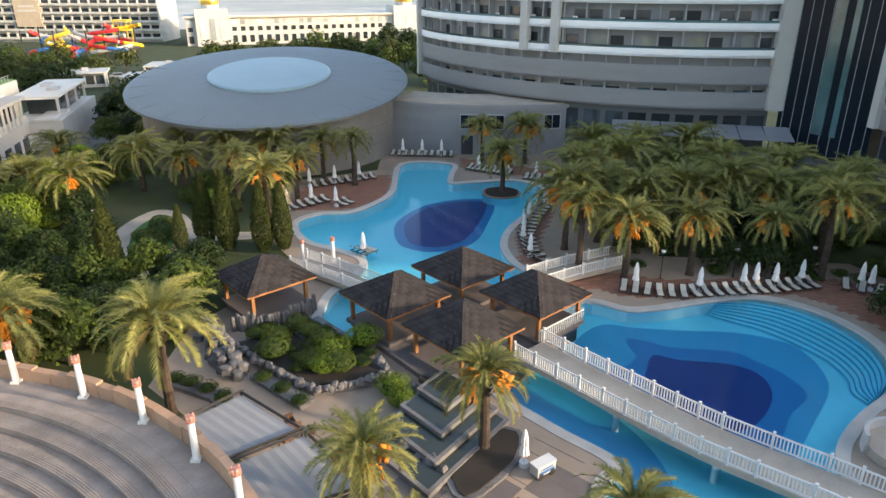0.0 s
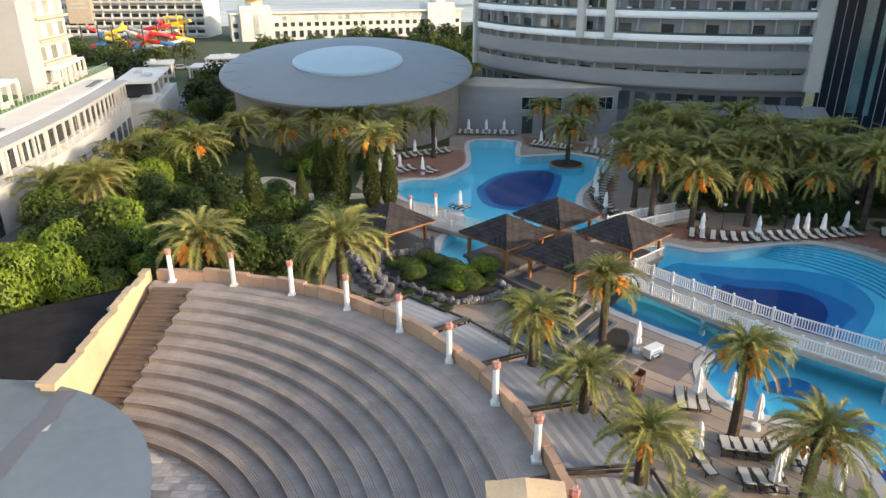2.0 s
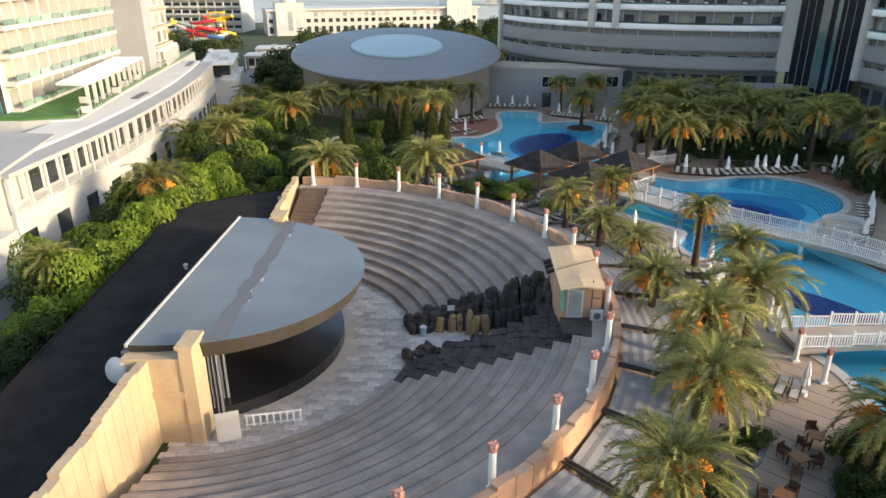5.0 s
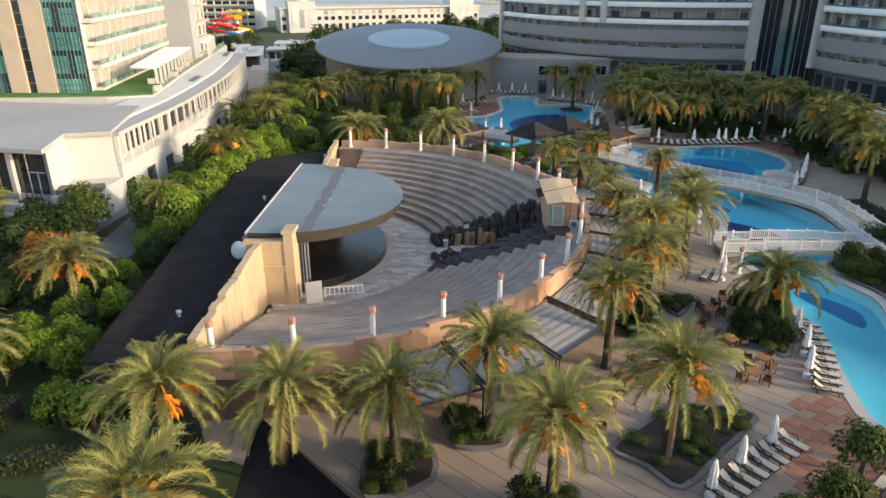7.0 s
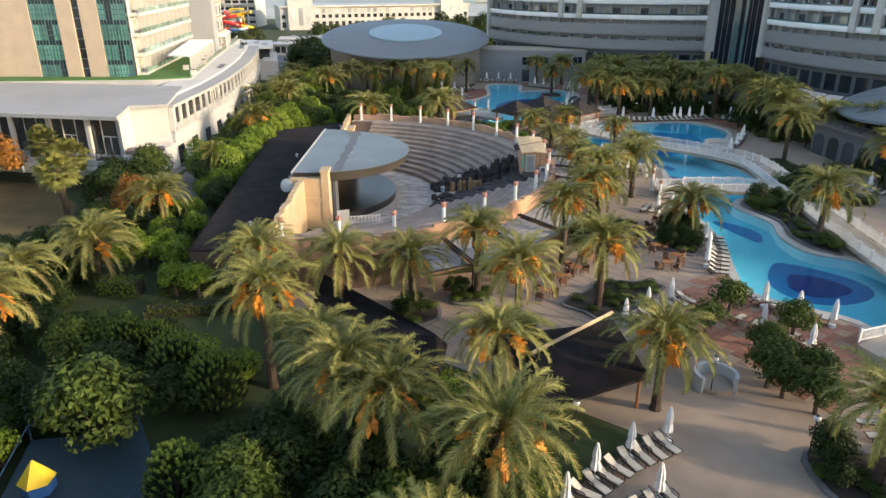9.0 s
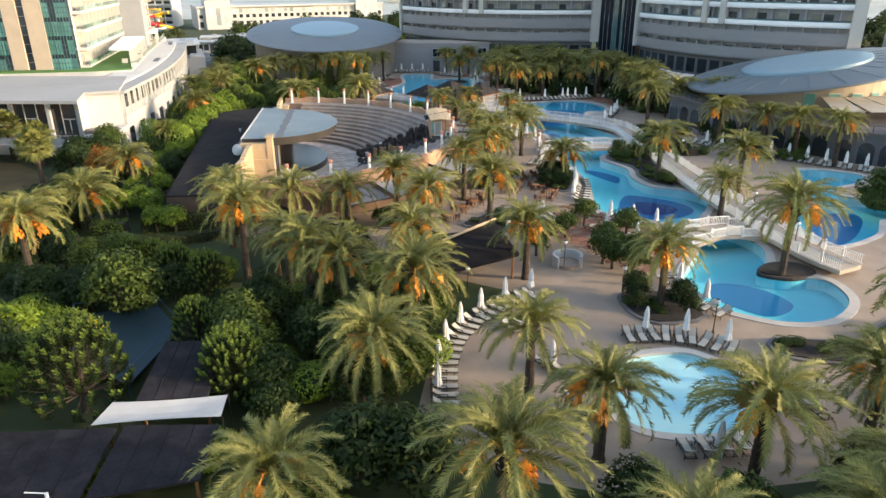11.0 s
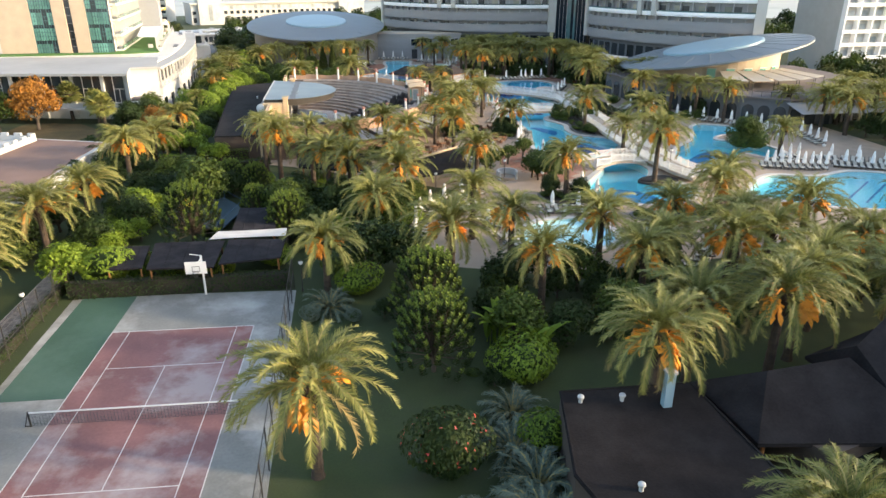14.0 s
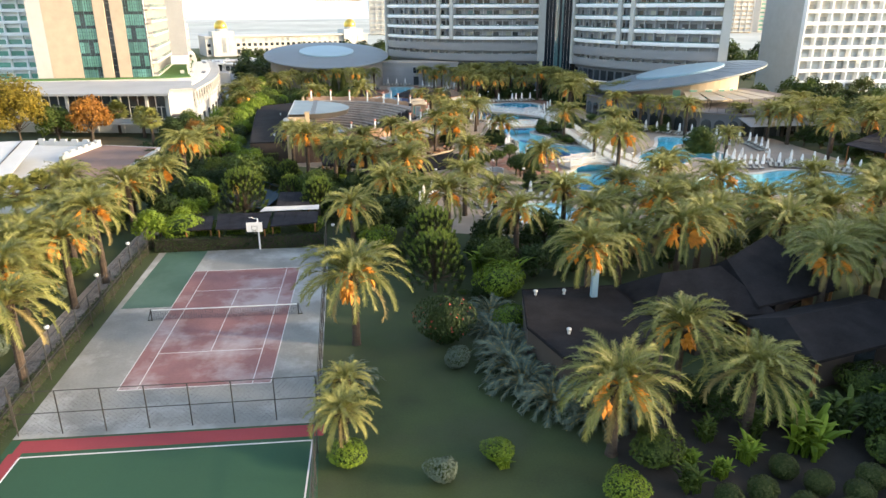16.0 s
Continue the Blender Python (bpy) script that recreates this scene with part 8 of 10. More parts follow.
PALM_SETS.append((palm_grove([(64, -4), (95, -6), (95, -32), (70, -34)], 14, 5.4, 10), 0.95))
PALM_SETS.append((palm_grove([(60, -46), (78, -36), (80, -62), (62, -62)], 5, 5.4, 9), 1.0))
k_ = 0
for group, size in PALM_SETS:
    for x, y, z in group:
        palm(x, y, z, ((4, 4, 3, 3)[k_ % 4] if k_ < 72 else 1 + (k_ % 3 == 0)) if k_ % 9 and z > 3.6 else 0, k_, (0.6 if z < 3.6 else 1.24 if (x, y) in ((-21.7, -91.5), (21.5, -40.1), (22.2, -9.5)) else 0.78 if (x, y) in ((22.9, -25.2), (45, -31.5)) else 1.12 if x < -17 and 30 < y < 40 else 0.74 if -5 < x < 10 and 20 < y < 40 else 0.94 if (x < -20 and -46 < y < -24) or (size == 0.72 and y < 5) else size) * (1.0 + 0.08 * math.sin(k_ * 1.9)))
        k_ += 1

def fan_crown(seed):
    """A crown of round pleated fan leaves on long stalks."""
    rng = random.Random(seed)
    bm = bmesh.new()
    for k in range(44):
        f = k / 44
        az, el = k * 2.39996 + rng.uniform(-0.2, 0.2), radians(80 - 125 * f + rng.uniform(-8, 8))
        d = Vector((math.cos(az) * math.cos(el), math.sin(az) * math.cos(el), math.sin(el)))
        side = Vector((-math.sin(az), math.cos(az), 0)); p = d * rng.uniform(1.0, 1.4)
        bm.faces.new([bm.verts.new(v) for v in (side * 0.03, p, -side * 0.03)]).material_index = 1
        for j in range(17):
            a = radians(-112 + 14 * j); r_ = rng.uniform(0.75, 1.05)
            e = d * math.cos(a) + side * math.sin(a)
            w = (side * math.cos(a) - d * math.sin(a)) * 0.11
            tip = p + e * r_ - Vector((0, 0, 0.28 * r_))
            m_ = p + e * r_ * 0.55
            bm.faces.new([bm.verts.new(v) for v in (p, m_ - w, tip, m_ + w)])
    me = bpy.data.meshes.new("crown"); bm.to_mesh(me); bm.free(); me.materials.append(M["frond"]); me.materials.append(M["rachis"])
    return me


FANS = [fan_crown(s) for s in range(2)]
for k, (x, y, z) in enumerate(((-70.3, 15.0, 5.0), (-59.4, -1.6, 5.6), (-59.2, -54.5, 5.2), (-60.6, -58.6, 5.6), (-64.0, 10.0, 4.4))):
    t = thing("fan_palm", "fan palm with pale round pleated leaves", "palm tree", pose(x, y, 0, 0, 0, 77 * k), "fan palms of the west garden")
    tr = shared("trunk", TRUNKS[k % 3], t); tr.matrix_local = Matrix.Translation((0, 0, z)) @ Matrix.Diagonal((1, 1, (z + 0.05) / 6.0, 1))
    cr = shared("crown", FANS[k % 2], t); cr.matrix_local = pose(0, 0, z, 0, 0, 40 * k) @ Matrix.Scale(1.25, 4)

# ---------------------------------------------------------------- broadleaf plants
def leaves(bm, rng, c, r, n, size, flat=0.6, up=0.3):
    """Small leaves through the outer part of a rounded clump."""
    for _ in range(n):
        d = Vector((rng.gauss(0, 1), rng.gauss(0, 1), rng.gauss(0, 1)))
        if d.length < 1e-3:
            continue
        d.normalize()
        rad = rng.uniform(0.62, 1.04)
        p = Vector((c[0] + d.x * r[0] * rad, c[1] + d.y * r[1] * rad, c[2] + d.z * r[2] * rad))
        nn = (d + Vector((rng.uniform(-0.7, 0.7), rng.uniform(-0.7, 0.7), rng.uniform(-0.4, 0.7) + up))).normalized()
        u = nn.orthogonal().normalized()
        u.rotate(Matrix.Rotation(rng.uniform(0, math.tau), 3, nn))
        v = nn.cross(u)
        s = size * rng.uniform(0.7, 1.35)
        bm.faces.new([bm.verts.new(k) for k in (p - u * s - v * s * 0.4, p - u * s * 0.4 + v * s * 0.7 + nn * s * 0.1, p + u * s)])


def tree_meshes(seed, height, spread, trunk_h, clumps, per, size, leaf, squat=0.8):
    rng = random.Random(seed)
    bm = bmesh.new()
    ends = []
    rod(bm, (0, 0, 0), (0.05, 0.02, trunk_h), 0.16, 0.11, 8)
    for k in range(clumps):
        a = k * 2.39996 + rng.uniform(-0.3, 0.3)
        f = (k + 0.5) / clumps
        rr = spread * math.sqrt(f) * 0.78
        z = trunk_h + (height - trunk_h) * (0.18 + 0.70 * (1 - f ** 1.5) * rng.uniform(0.75, 1.1))
        e = Vector((rr * math.cos(a), rr * math.sin(a), z))
        ends.append(e)
        rod(bm, (0.04, 0.02, trunk_h * rng.uniform(0.7, 1)), e, 0.06, 0.02, 5)
    trunk = bpy.data.meshes.new("trunk"); bm.to_mesh(trunk); bm.free(); trunk.materials.append(M["bark"])
    bm = bmesh.new()
    for e in ends:
        k = rng.uniform(0.34, 0.55) * spread
        leaves(bm, rng, e, (k, k, k * squat), per, size)
    crown = bpy.data.meshes.new("crown"); bm.to_mesh(crown); bm.free(); crown.materials.append(M[leaf])
    return trunk, crown


def spire_meshes(seed, h, r, n, leaf):
    """A narrow cypress."""
    rng = random.Random(seed)
    bm = bmesh.new(); rod(bm, (0, 0, 0), (0, 0, h * 0.9), 0.12, 0.03, 7)
    trunk = bpy.data.meshes.new("trunk"); bm.to_mesh(trunk); bm.free(); trunk.materials.append(M["bark"])
    bm = bmesh.new()
    for _ in range(n):
        f = rng.random()
        a = rng.uniform(0, math.tau)
        rr = r * (min(1, 0.45 + f * 2.5) if f < 0.25 else (1 - ((f - 0.25) / 0.75) ** 1.7)) * rng.uniform(0.72, 1.06) + 0.04
        p = Vector((rr * math.cos(a), rr * math.sin(a), 0.15 + f * (h - 0.15)))
        d = Vector((math.cos(a) * 0.45, math.sin(a) * 0.45, 1)).normalized()
        s = Vector((-math.sin(a), math.cos(a), 0)); s.rotate(Matrix.Rotation(rng.uniform(-1, 1), 3, d))
        l = rng.uniform(0.18, 0.42)
        bm.faces.new([bm.verts.new(v) for v in (p - s * 0.05, p + d * l * 0.5 + s * 0.09, p + d * l, p + d * l * 0.5 - s * 0.09)])
    crown = bpy.data.meshes.new("crown"); bm.to_mesh(crown); bm.free(); crown.materials.append(M[leaf])
    return trunk, crown


def pom_meshes(seed):
    """A broad tree whose upright shoots end in pale tips, seen as a bristling dome."""
    rng = random.Random(seed)
    bm = bmesh.new(); rod(bm, (0, 0, 0), (0, 0, 2.4), 0.18, 0.1, 8)
    ends = []
    for k in range(150):
        a = k * 2.39996 + rng.uniform(-0.15, 0.15); f = (k + 0.5) / 150; rr = 3.0 * math.sqrt(f)
        e = Vector((rr * math.cos(a), rr * math.sin(a), 6.1 - 4.3 * f ** 1.8 + rng.uniform(-0.35, 0.35)))
        ends.append(e); rod(bm, (0, 0, 1.2), e - Vector((0, 0, 0.5)), 0.035, 0.015, 3, caps=False)
    trunk = bpy.data.meshes.new("trunk"); bm.to_mesh(trunk); bm.free(); trunk.materials.append(M["bark"])
    bm = bmesh.new()
    for e in ends:
        d = (Vector((e.x * 0.16, e.y * 0.16, 1))).normalized()
        ln = rng.uniform(1.1, 1.6)
        for j in range(34):
            g = j / 34
            p = e - d * ln * (1 - g)
            a = j * 2.4; o = (Vector((math.cos(a), math.sin(a), 0.0)) + d * (0.55 + 0.5 * g)).normalized()
            l = 0.42 * (1 - 0.5 * g)
            s = Vector((-math.sin(a), math.cos(a), 0)) * 0.085
            bm.faces.new([bm.verts.new(v) for v in (p - s * 0.6, p + o * l * 0.5 - s, p + o * l, p + o * l * 0.5 + s)]).material_index = 1 if g > 0.62 else 0
    crown = bpy.data.meshes.new("crown"); bm.to_mesh(crown); bm.free(); crown.materials.append(M["leaf_dark"]); crown.materials.append(M["leaf_tip"])
    return trunk, crown


def mound_meshes(seed, r, h, n, size, leaf, lumps=7, second=None, share=0.0):
    """A dense rounded bush: leaves over a lumpy dome with a heart darkened for inner shade."""
    rng = random.Random(seed)
    bumps = [(Vector((rng.gauss(0, 1), rng.gauss(0, 1), abs(rng.gauss(0, 0.7)))).normalized(), rng.uniform(0.08, 0.22)) for _ in range(lumps)]
    bm = bmesh.new()
    # Inner dome coloured dark in place of the shade inside the bush.
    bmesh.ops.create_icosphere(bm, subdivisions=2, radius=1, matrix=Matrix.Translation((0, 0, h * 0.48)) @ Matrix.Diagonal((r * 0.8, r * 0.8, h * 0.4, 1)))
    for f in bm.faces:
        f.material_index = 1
    for _ in range(n):
        d = Vector((rng.gauss(0, 1), rng.gauss(0, 1), rng.gauss(0.15, 1))).normalized()
        k = 1 + sum(a * max(0, d.dot(b)) ** 6 for b, a in bumps) + rng.uniform(-0.10, 0.05) - 0.06
        p = Vector((d.x * r * k, d.y * r * k, h * 0.5 + d.z * h * 0.5 * k))
        nn = (d + Vector((rng.uniform(-0.6, 0.6), rng.uniform(-0.6, 0.6), rng.uniform(-0.2, 0.8)))).normalized()
        u = nn.orthogonal().normalized(); u.rotate(Matrix.Rotation(rng.uniform(0, math.tau), 3, nn)); v = nn.cross(u)
        s = size * rng.uniform(0.7, 1.3)
        fc = bm.faces.new([bm.verts.new(q) for q in (p - u * s - v * s * 0.4, p - u * s * 0.4 + v * s * 0.7, p + u * s)])
        if second and rng.random() < share:
            fc.material_index = 2
    me = bpy.data.meshes.new("shrub"); bm.to_mesh(me); bm.free()
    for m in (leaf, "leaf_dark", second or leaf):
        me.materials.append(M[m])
    return None, me


def rosette_meshes(seed, n, length, width, leaf, droop=80, low=-5):
    """A rosette of feather leaves close to the ground."""
    rng = random.Random(seed)
    bm = bmesh.new()
    for k in range(n):
        f = k / n
        frond(bm, rng, k * 2.39996, radians(80 - (80 - low) * f), length * rng.uniform(0.8, 1.1), radians(rng.uniform(droop - 25, droop)), width, 20, 0, 0.25)
    bm.transform(Matrix.Translation((0, 0, 0.25)))
    rod(bm, (0, 0, 0), (0, 0, 0.35), 0.22, 0.16, 8)
    me = bpy.data.meshes.new("shrub"); bm.to_mesh(me); bm.free()
    for m in (leaf, "rachis"):
        me.materials.append(M[m])
    return None, me


def broad_meshes(seed, n, length, width, stem, leaf):
    """Large paddle leaves rising and arching from short stems."""
    rng = random.Random(seed)
    bm = bmesh.new()
    for k in range(n):
        az = k * 2.39996 + rng.uniform(-0.3, 0.3); e = radians(rng.uniform(48, 82)); ln = length * rng.uniform(0.7, 1.1)
        base = Vector((rng.uniform(-0.5, 0.5) * stem, rng.uniform(-0.5, 0.5) * stem, stem * rng.uniform(0.2, 1.0)))
        rod(bm, (base.x, base.y, 0), base, 0.05, 0.03, 4, caps=False)
        side = Vector((-math.sin(az), math.cos(az), 0)); p = base; prev = None
        for i in range(9):
            f = i / 8
            w = width * (math.sin(math.pi * min(1, 0.06 + 0.94 * f)) ** 0.6 if f < 1 else 0.03)
            e2 = e - radians(85) * f ** 1.6
            d = Vector((math.cos(az) * math.cos(e2), math.sin(az) * math.cos(e2), math.sin(e2)))
            up = d.cross(side) * -1
            ring = [bm.verts.new(p - side * w + up * w * 0.3), bm.verts.new(p), bm.verts.new(p + side * w + up * w * 0.3)]
            if prev:
                for j in (0, 1):
                    bm.faces.new((prev[j], prev[j + 1], ring[j + 1], ring[j]))
            prev = ring; p = p + d * ln / 8
    me = bpy.data.meshes.new("shrub"); bm.to_mesh(me); bm.free(); me.materials.append(M[leaf])
    return None, me


KINDS = {
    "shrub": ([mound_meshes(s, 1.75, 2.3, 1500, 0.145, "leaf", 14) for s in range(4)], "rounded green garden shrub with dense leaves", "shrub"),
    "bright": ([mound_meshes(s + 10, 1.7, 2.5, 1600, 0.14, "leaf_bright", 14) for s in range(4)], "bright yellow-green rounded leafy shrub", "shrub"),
    "dark": ([tree_meshes(s + 20, 4.2, 2.3, 0.9, 20, 110, 0.19, "leaf_dark") for s in range(3)], "dark green broadleaf tree", "tree"),
    "tree": ([tree_meshes(s + 30, 5.0, 2.5, 1.4, 22, 110, 0.19, "leaf") for s in range(3)], "green broadleaf tree with a loose crown", "tree"),
    "round": ([tree_meshes(s + 40, 2.7, 1.25, 1.2, 14, 110, 0.13, "leaf_bright", 1.0) for s in range(2)], "small clipped round tree on a thin trunk", "tree"),
    "dome": ([tree_meshes(s + 45, 2.9, 1.5, 1.2, 16, 120, 0.13, "leaf", 0.8) for s in range(2)], "clipped dome-shaped tree on a thin trunk", "tree"),
    "creeper": ([mound_meshes(s + 55, 1.2, 0.34, 420, 0.10, "leaf", 9, "leaf_dark", 0.4) for s in range(2)], "low trailing ground cover", "shrub"),
    "low": ([mound_meshes(s + 50, 1.1, 0.9, 560, 0.12, "leaf", 9) for s in range(3)], "low green ground shrub", "shrub"),
    "ball": ([mound_meshes(s + 55, 0.85, 1.5, 1800, 0.06, "leaf_cypress", 0) for s in range(2)], "dark green bush clipped to a ball", "shrub"),
    "grey": ([mound_meshes(s + 60, 1.1, 2.0, 1200, 0.12, "leaf_grey", 14) for s in range(2)], "soft grey-green feathery garden shrub", "shrub"),
    "oleander": ([mound_meshes(s + 65, 2.2, 3.4, 3000, 0.14, "leaf_dark", 16, "flower", 0.035) for s in range(1)], "dark green oleander bush with a few red-pink flowers", "shrub"),
    "cycad": ([rosette_meshes(s + 66, 38, 1.9, 0.44, "leaf_grey", 112, 12) for s in range(2)], "grey-green cycad with feather leaves in a rosette", "cycad"),
    "banana": ([broad_meshes(s + 67, 16, 2.4, 0.24, 1.3, "leaf_bright") for s in range(2)], "banana plant with broad arching bright green leaves", "banana plant"),
    "paddle": ([broad_meshes(s + 68, 64, 0.95, 0.10, 0.8, ("leaf_bright", "leaf")[s]) for s in range(2)], "bright green foliage plant with long broad leaves", "shrub"),
    "gold": ([tree_meshes(s + 70, 8.5, 4.0, 2.4, 28, 240, 0.2, "leaf_gold") for s in range(2)], "tall tree with golden autumn leaves", "tree"),
    "rust": ([tree_meshes(s + 80, 4.5, 2.2, 1.2, 18, 170, 0.15, "leaf_rust") for s in range(2)], "small tree with rust-brown leaves", "tree"),
    "cypress": ([spire_meshes(s + 90, 7.6, 1.0, 3600, "leaf_cypress") for s in range(2)], "slender upright dark green cypress", "cypress"),
    "pom": ([pom_meshes(s + 95) for s in range(2)], "broad tree with upright candle-like leaf shoots", "tree"),
    "far": ([tree_meshes(s + 97, 4.6, 2.6, 1.0, 12, 50, 0.34, ("leaf_dark", "leaf", "leaf_cypress")[s]) for s in range(3)], "", "tree"),
}
NAMES = {"cypress": "cypress", "tree": "tree", "dark": "tree", "gold": "tree", "rust": "tree", "pom": "tree", "round": "clipped_tree", "dome": "clipped_tree", "cycad": "cycad", "banana": "banana_plant"}
MASSED = {}


def plant(kind, x, y, s, seed, z=0.0, sz=None, massed=""):
    meshes, label, cat = KINDS[kind]
    rng = random.Random(seed * 31 + 7)
    tm, cm = meshes[seed % len(meshes)]
    S = Matrix.Diagonal((s, s, sz or s, 1))
    place = pose(x, y, z, 0, 0, rng.uniform(0, 360))
    if massed:
        MASSED.setdefault(massed, []).append((cm, place @ S))
        if tm:
            MASSED[massed].append((tm, place @ S))
        return
    if tm is None:
        ob = new(NAMES.get(kind, "shrub"), cm)
        ob.matrix_world = place @ S
        tagged(ob, label, cat, "garden planting")
        return
    t = thing(NAMES.get(kind, "shrub"), label, cat, place, "garden planting")
    shared("trunk", tm, t, S)
    shared("crown", cm, t, S)


def mass(name, label, cat):
    """Join many far plants into one object."""
    mats, vs, fs, mi = [], [], [], []
    for me, mx in MASSED[name]:
        base = len(vs)
        idx = []
        for m in me.materials:
            if m not in mats:
                mats.append(m)
            idx.append(mats.index(m))
        vs.extend(tuple(mx @ v.co) for v in me.vertices)
        for p in me.polygons:
            fs.append([base + i for i in p.vertices]); mi.append(idx[p.material_index])
    me = bpy.data.meshes.new(name); me.from_pydata(vs, [], fs)
    for m in mats:
        me.materials.append(m)
    me.polygons.foreach_set("material_index", mi)
    tagged(new(name, me), label, cat, kind="stuff")


def scatter(poly, n, kinds, smin, smax, seed, gap=1.6, massed="", z=0.0):
    rng = random.Random(seed)
    xs, ys = [p[0] for p in poly], [p[1] for p in poly]
    done = []
    for k in range(n * 8):
        if len(done) >= n:
            break
        x, y = rng.uniform(min(xs), max(xs)), rng.uniform(min(ys), max(ys))
        if not inside((x, y), poly) or inside((x, y), GARDEN_RING) or inside((x, y), GARDEN_LAWN) or any((x - a) ** 2 + (y - b) ** 2 < gap * gap for a, b in done):
            continue
        done.append((x, y))
        plant(rng.choice(kinds), x, y, rng.uniform(smin, smax), seed + len(done), z, None, massed)


for k, (x, y, s) in enumerate(((-29.5, 67.0, 0.75), (-30.4, 69.6, 0.7), (-29.0, 63.4, 0.7), (-31.2, 66.2, 0.6))):
    plant("shrub", x, y, s, k + 1480)
# belt of trees between the service road and the garden
scatter([(-53.0, 30), (-47, 28), (-43, 46), (-42, 62), (-46, 84), (-52, 96), (-51.0, 70), (-49.4, 48)], 32, ["tree", "bright", "dark", "shrub", "bright"], 0.85, 1.2, 1500, 2.6, "shrubbery")
# garden between the white wing and the first pool
for k, (x, y, s) in enumerate(((-25.9, 62.7, 0.68), (-24.0, 64.6, 1.03), (-21.5, 63.7, 1.08), (-17.8, 63.1, 0.98), (-15.9, 63.7, 0.94), (-29.0, 54.3, 1.12))):
    plant("cypress", x, y, s, k)
scatter([(-46, 46), (-36, 50), (-31, 40), (-20, 42), (-19, 48), (-21, 58), (-30, 60), (-30, 66), (-46, 62)], 44, ["shrub", "dark", "tree", "dark", "dark", "grey"], 0.7, 1.1, 100, 2.0, "shrubbery")
scatter([(-46, 62), (-34, 74), (-20, 74), (-20, 87), (-34, 100), (-48, 112), (-56, 108), (-50, 80)], 38, ["shrub", "dark", "tree", "bright", "dark", "low"], 0.6, 1.1, 200, 2.3, "shrubbery")
scatter([(-47, 44), (-42.9, 30), (-41.8, 8), (-47, 5), (-50, 30)], 14, ["shrub", "dark", "bright", "dark"], 0.7, 1.0, 300, 1.9, "shrubbery")
scatter([(-47, 4), (-43.5, 4), (-41.4, -14), (-46, -15)], 12, ["low", "low", "dark"], 0.5, 0.7, 320, 1.8)
for k, (x, y) in enumerate(((-40.9, 38.4), (-42.3, 40.0), (-43.8, 38.5), (-42.9, 28.0), (-45.3, 29.4), (-44.0, 20.3), (-43.7, 14.5), (-44.4, 11.4), (-47.8, 20.7), (-42.5, 52.7), (-44.9, 24.2), (-48.5, 13.9), (-38.2, 46.6), (-41.4, 51.2), (-43.0, 33.4), (-42.8, 24.0), (-45.2, 69.2), (-45.9, 66.3), (-47.8, 87.8), (-46.5, 77.6), (-43.0, 17.6), (-44.2, 44.6))):
    plant("bright", x, y, 0.95 + 0.1 * (k % 3), k + 330, 0.0, 1.7 + 0.15 * (k % 4))
scatter([(-59.5, 12), (-54.5, 12), (-53, -6), (-57.2, -5)], 9, ["tree", "shrub", "dark"], 0.9, 1.3, 350, 2.2, "shrubbery")
scatter([(-54, -4), (-48, 2), (-47.5, -12), (-58, -12)], 8, ["low", "dark", "low"], 0.5, 0.8, 352, 2.0, "shrubbery")
for k, (x, y, s_) in enumerate(((-46.6, -16.9, 1.0), (-46.3, -14.1, 0.9), (-44.4, -14.1, 0.9), (-41.7, -14.0, 1.0), (-45.8, -6.9, 0.9), (-44.5, -10.5, 0.95), (-44.4, 7.1, 1.2), (-45.3, 4.5, 0.85), (-44.6, -1.3, 0.85), (-45.8, -3.2, 1.0), (-41.9, -8.8, 1.1), (-45.2, -9.8, 1.0), (-46.9, -12.2, 1.0), (-38.8, -9.2, 0.9), (-43.0, -6.6, 0.9), (-43.6, -12.6, 1.0), (-41.4, -16.6, 1.1), (-44.4, -15.6, 1.1), (-46.1, -15.7, 1.0), (-39.4, -21.6, 1.1), (-42.8, 9.6, 1.1), (-37.4, -21.8, 1.1))):
    plant("round", x, y, s_, k)
# gardens south of the amphitheatre
scatter([(-46, -29), (-38, -29), (-31, -35), (-30, -42), (-47, -42)], 14, ["dark", "dark", "tree", "dark"], 0.6, 0.9, 400, 2.3)
scatter([(-45, -22), (-43, -22), (-42, -27), (-47, -28)], 3, ["low"], 0.6, 0.8, 420, 2.0)
scatter([(-30, -40), (-24, -40), (-10, -46), (-14, -56), (-24, -58), (-26, -50)], 24, ["dark", "dark", "bright", "tree"], 0.7, 1.0, 500, 2.2, "shrubbery")
scatter([(-46, -42), (-40, -42), (-41, -58), (-46, -62)], 12, ["dark", "dark", "round"], 0.8, 1.1, 550, 2.0)
for k, (x, y, s) in enumerate(((-35.2, -54.6, 1.12), (-29.6, -46.9, 0.66), (-25.6, -54.4, 0.86), (-13.4, -75.2, 1.08), (-13.8, -81.8, 1.02), (-18.6, -48.6, 0.6))):
    plant("pom", x, y, s, k)
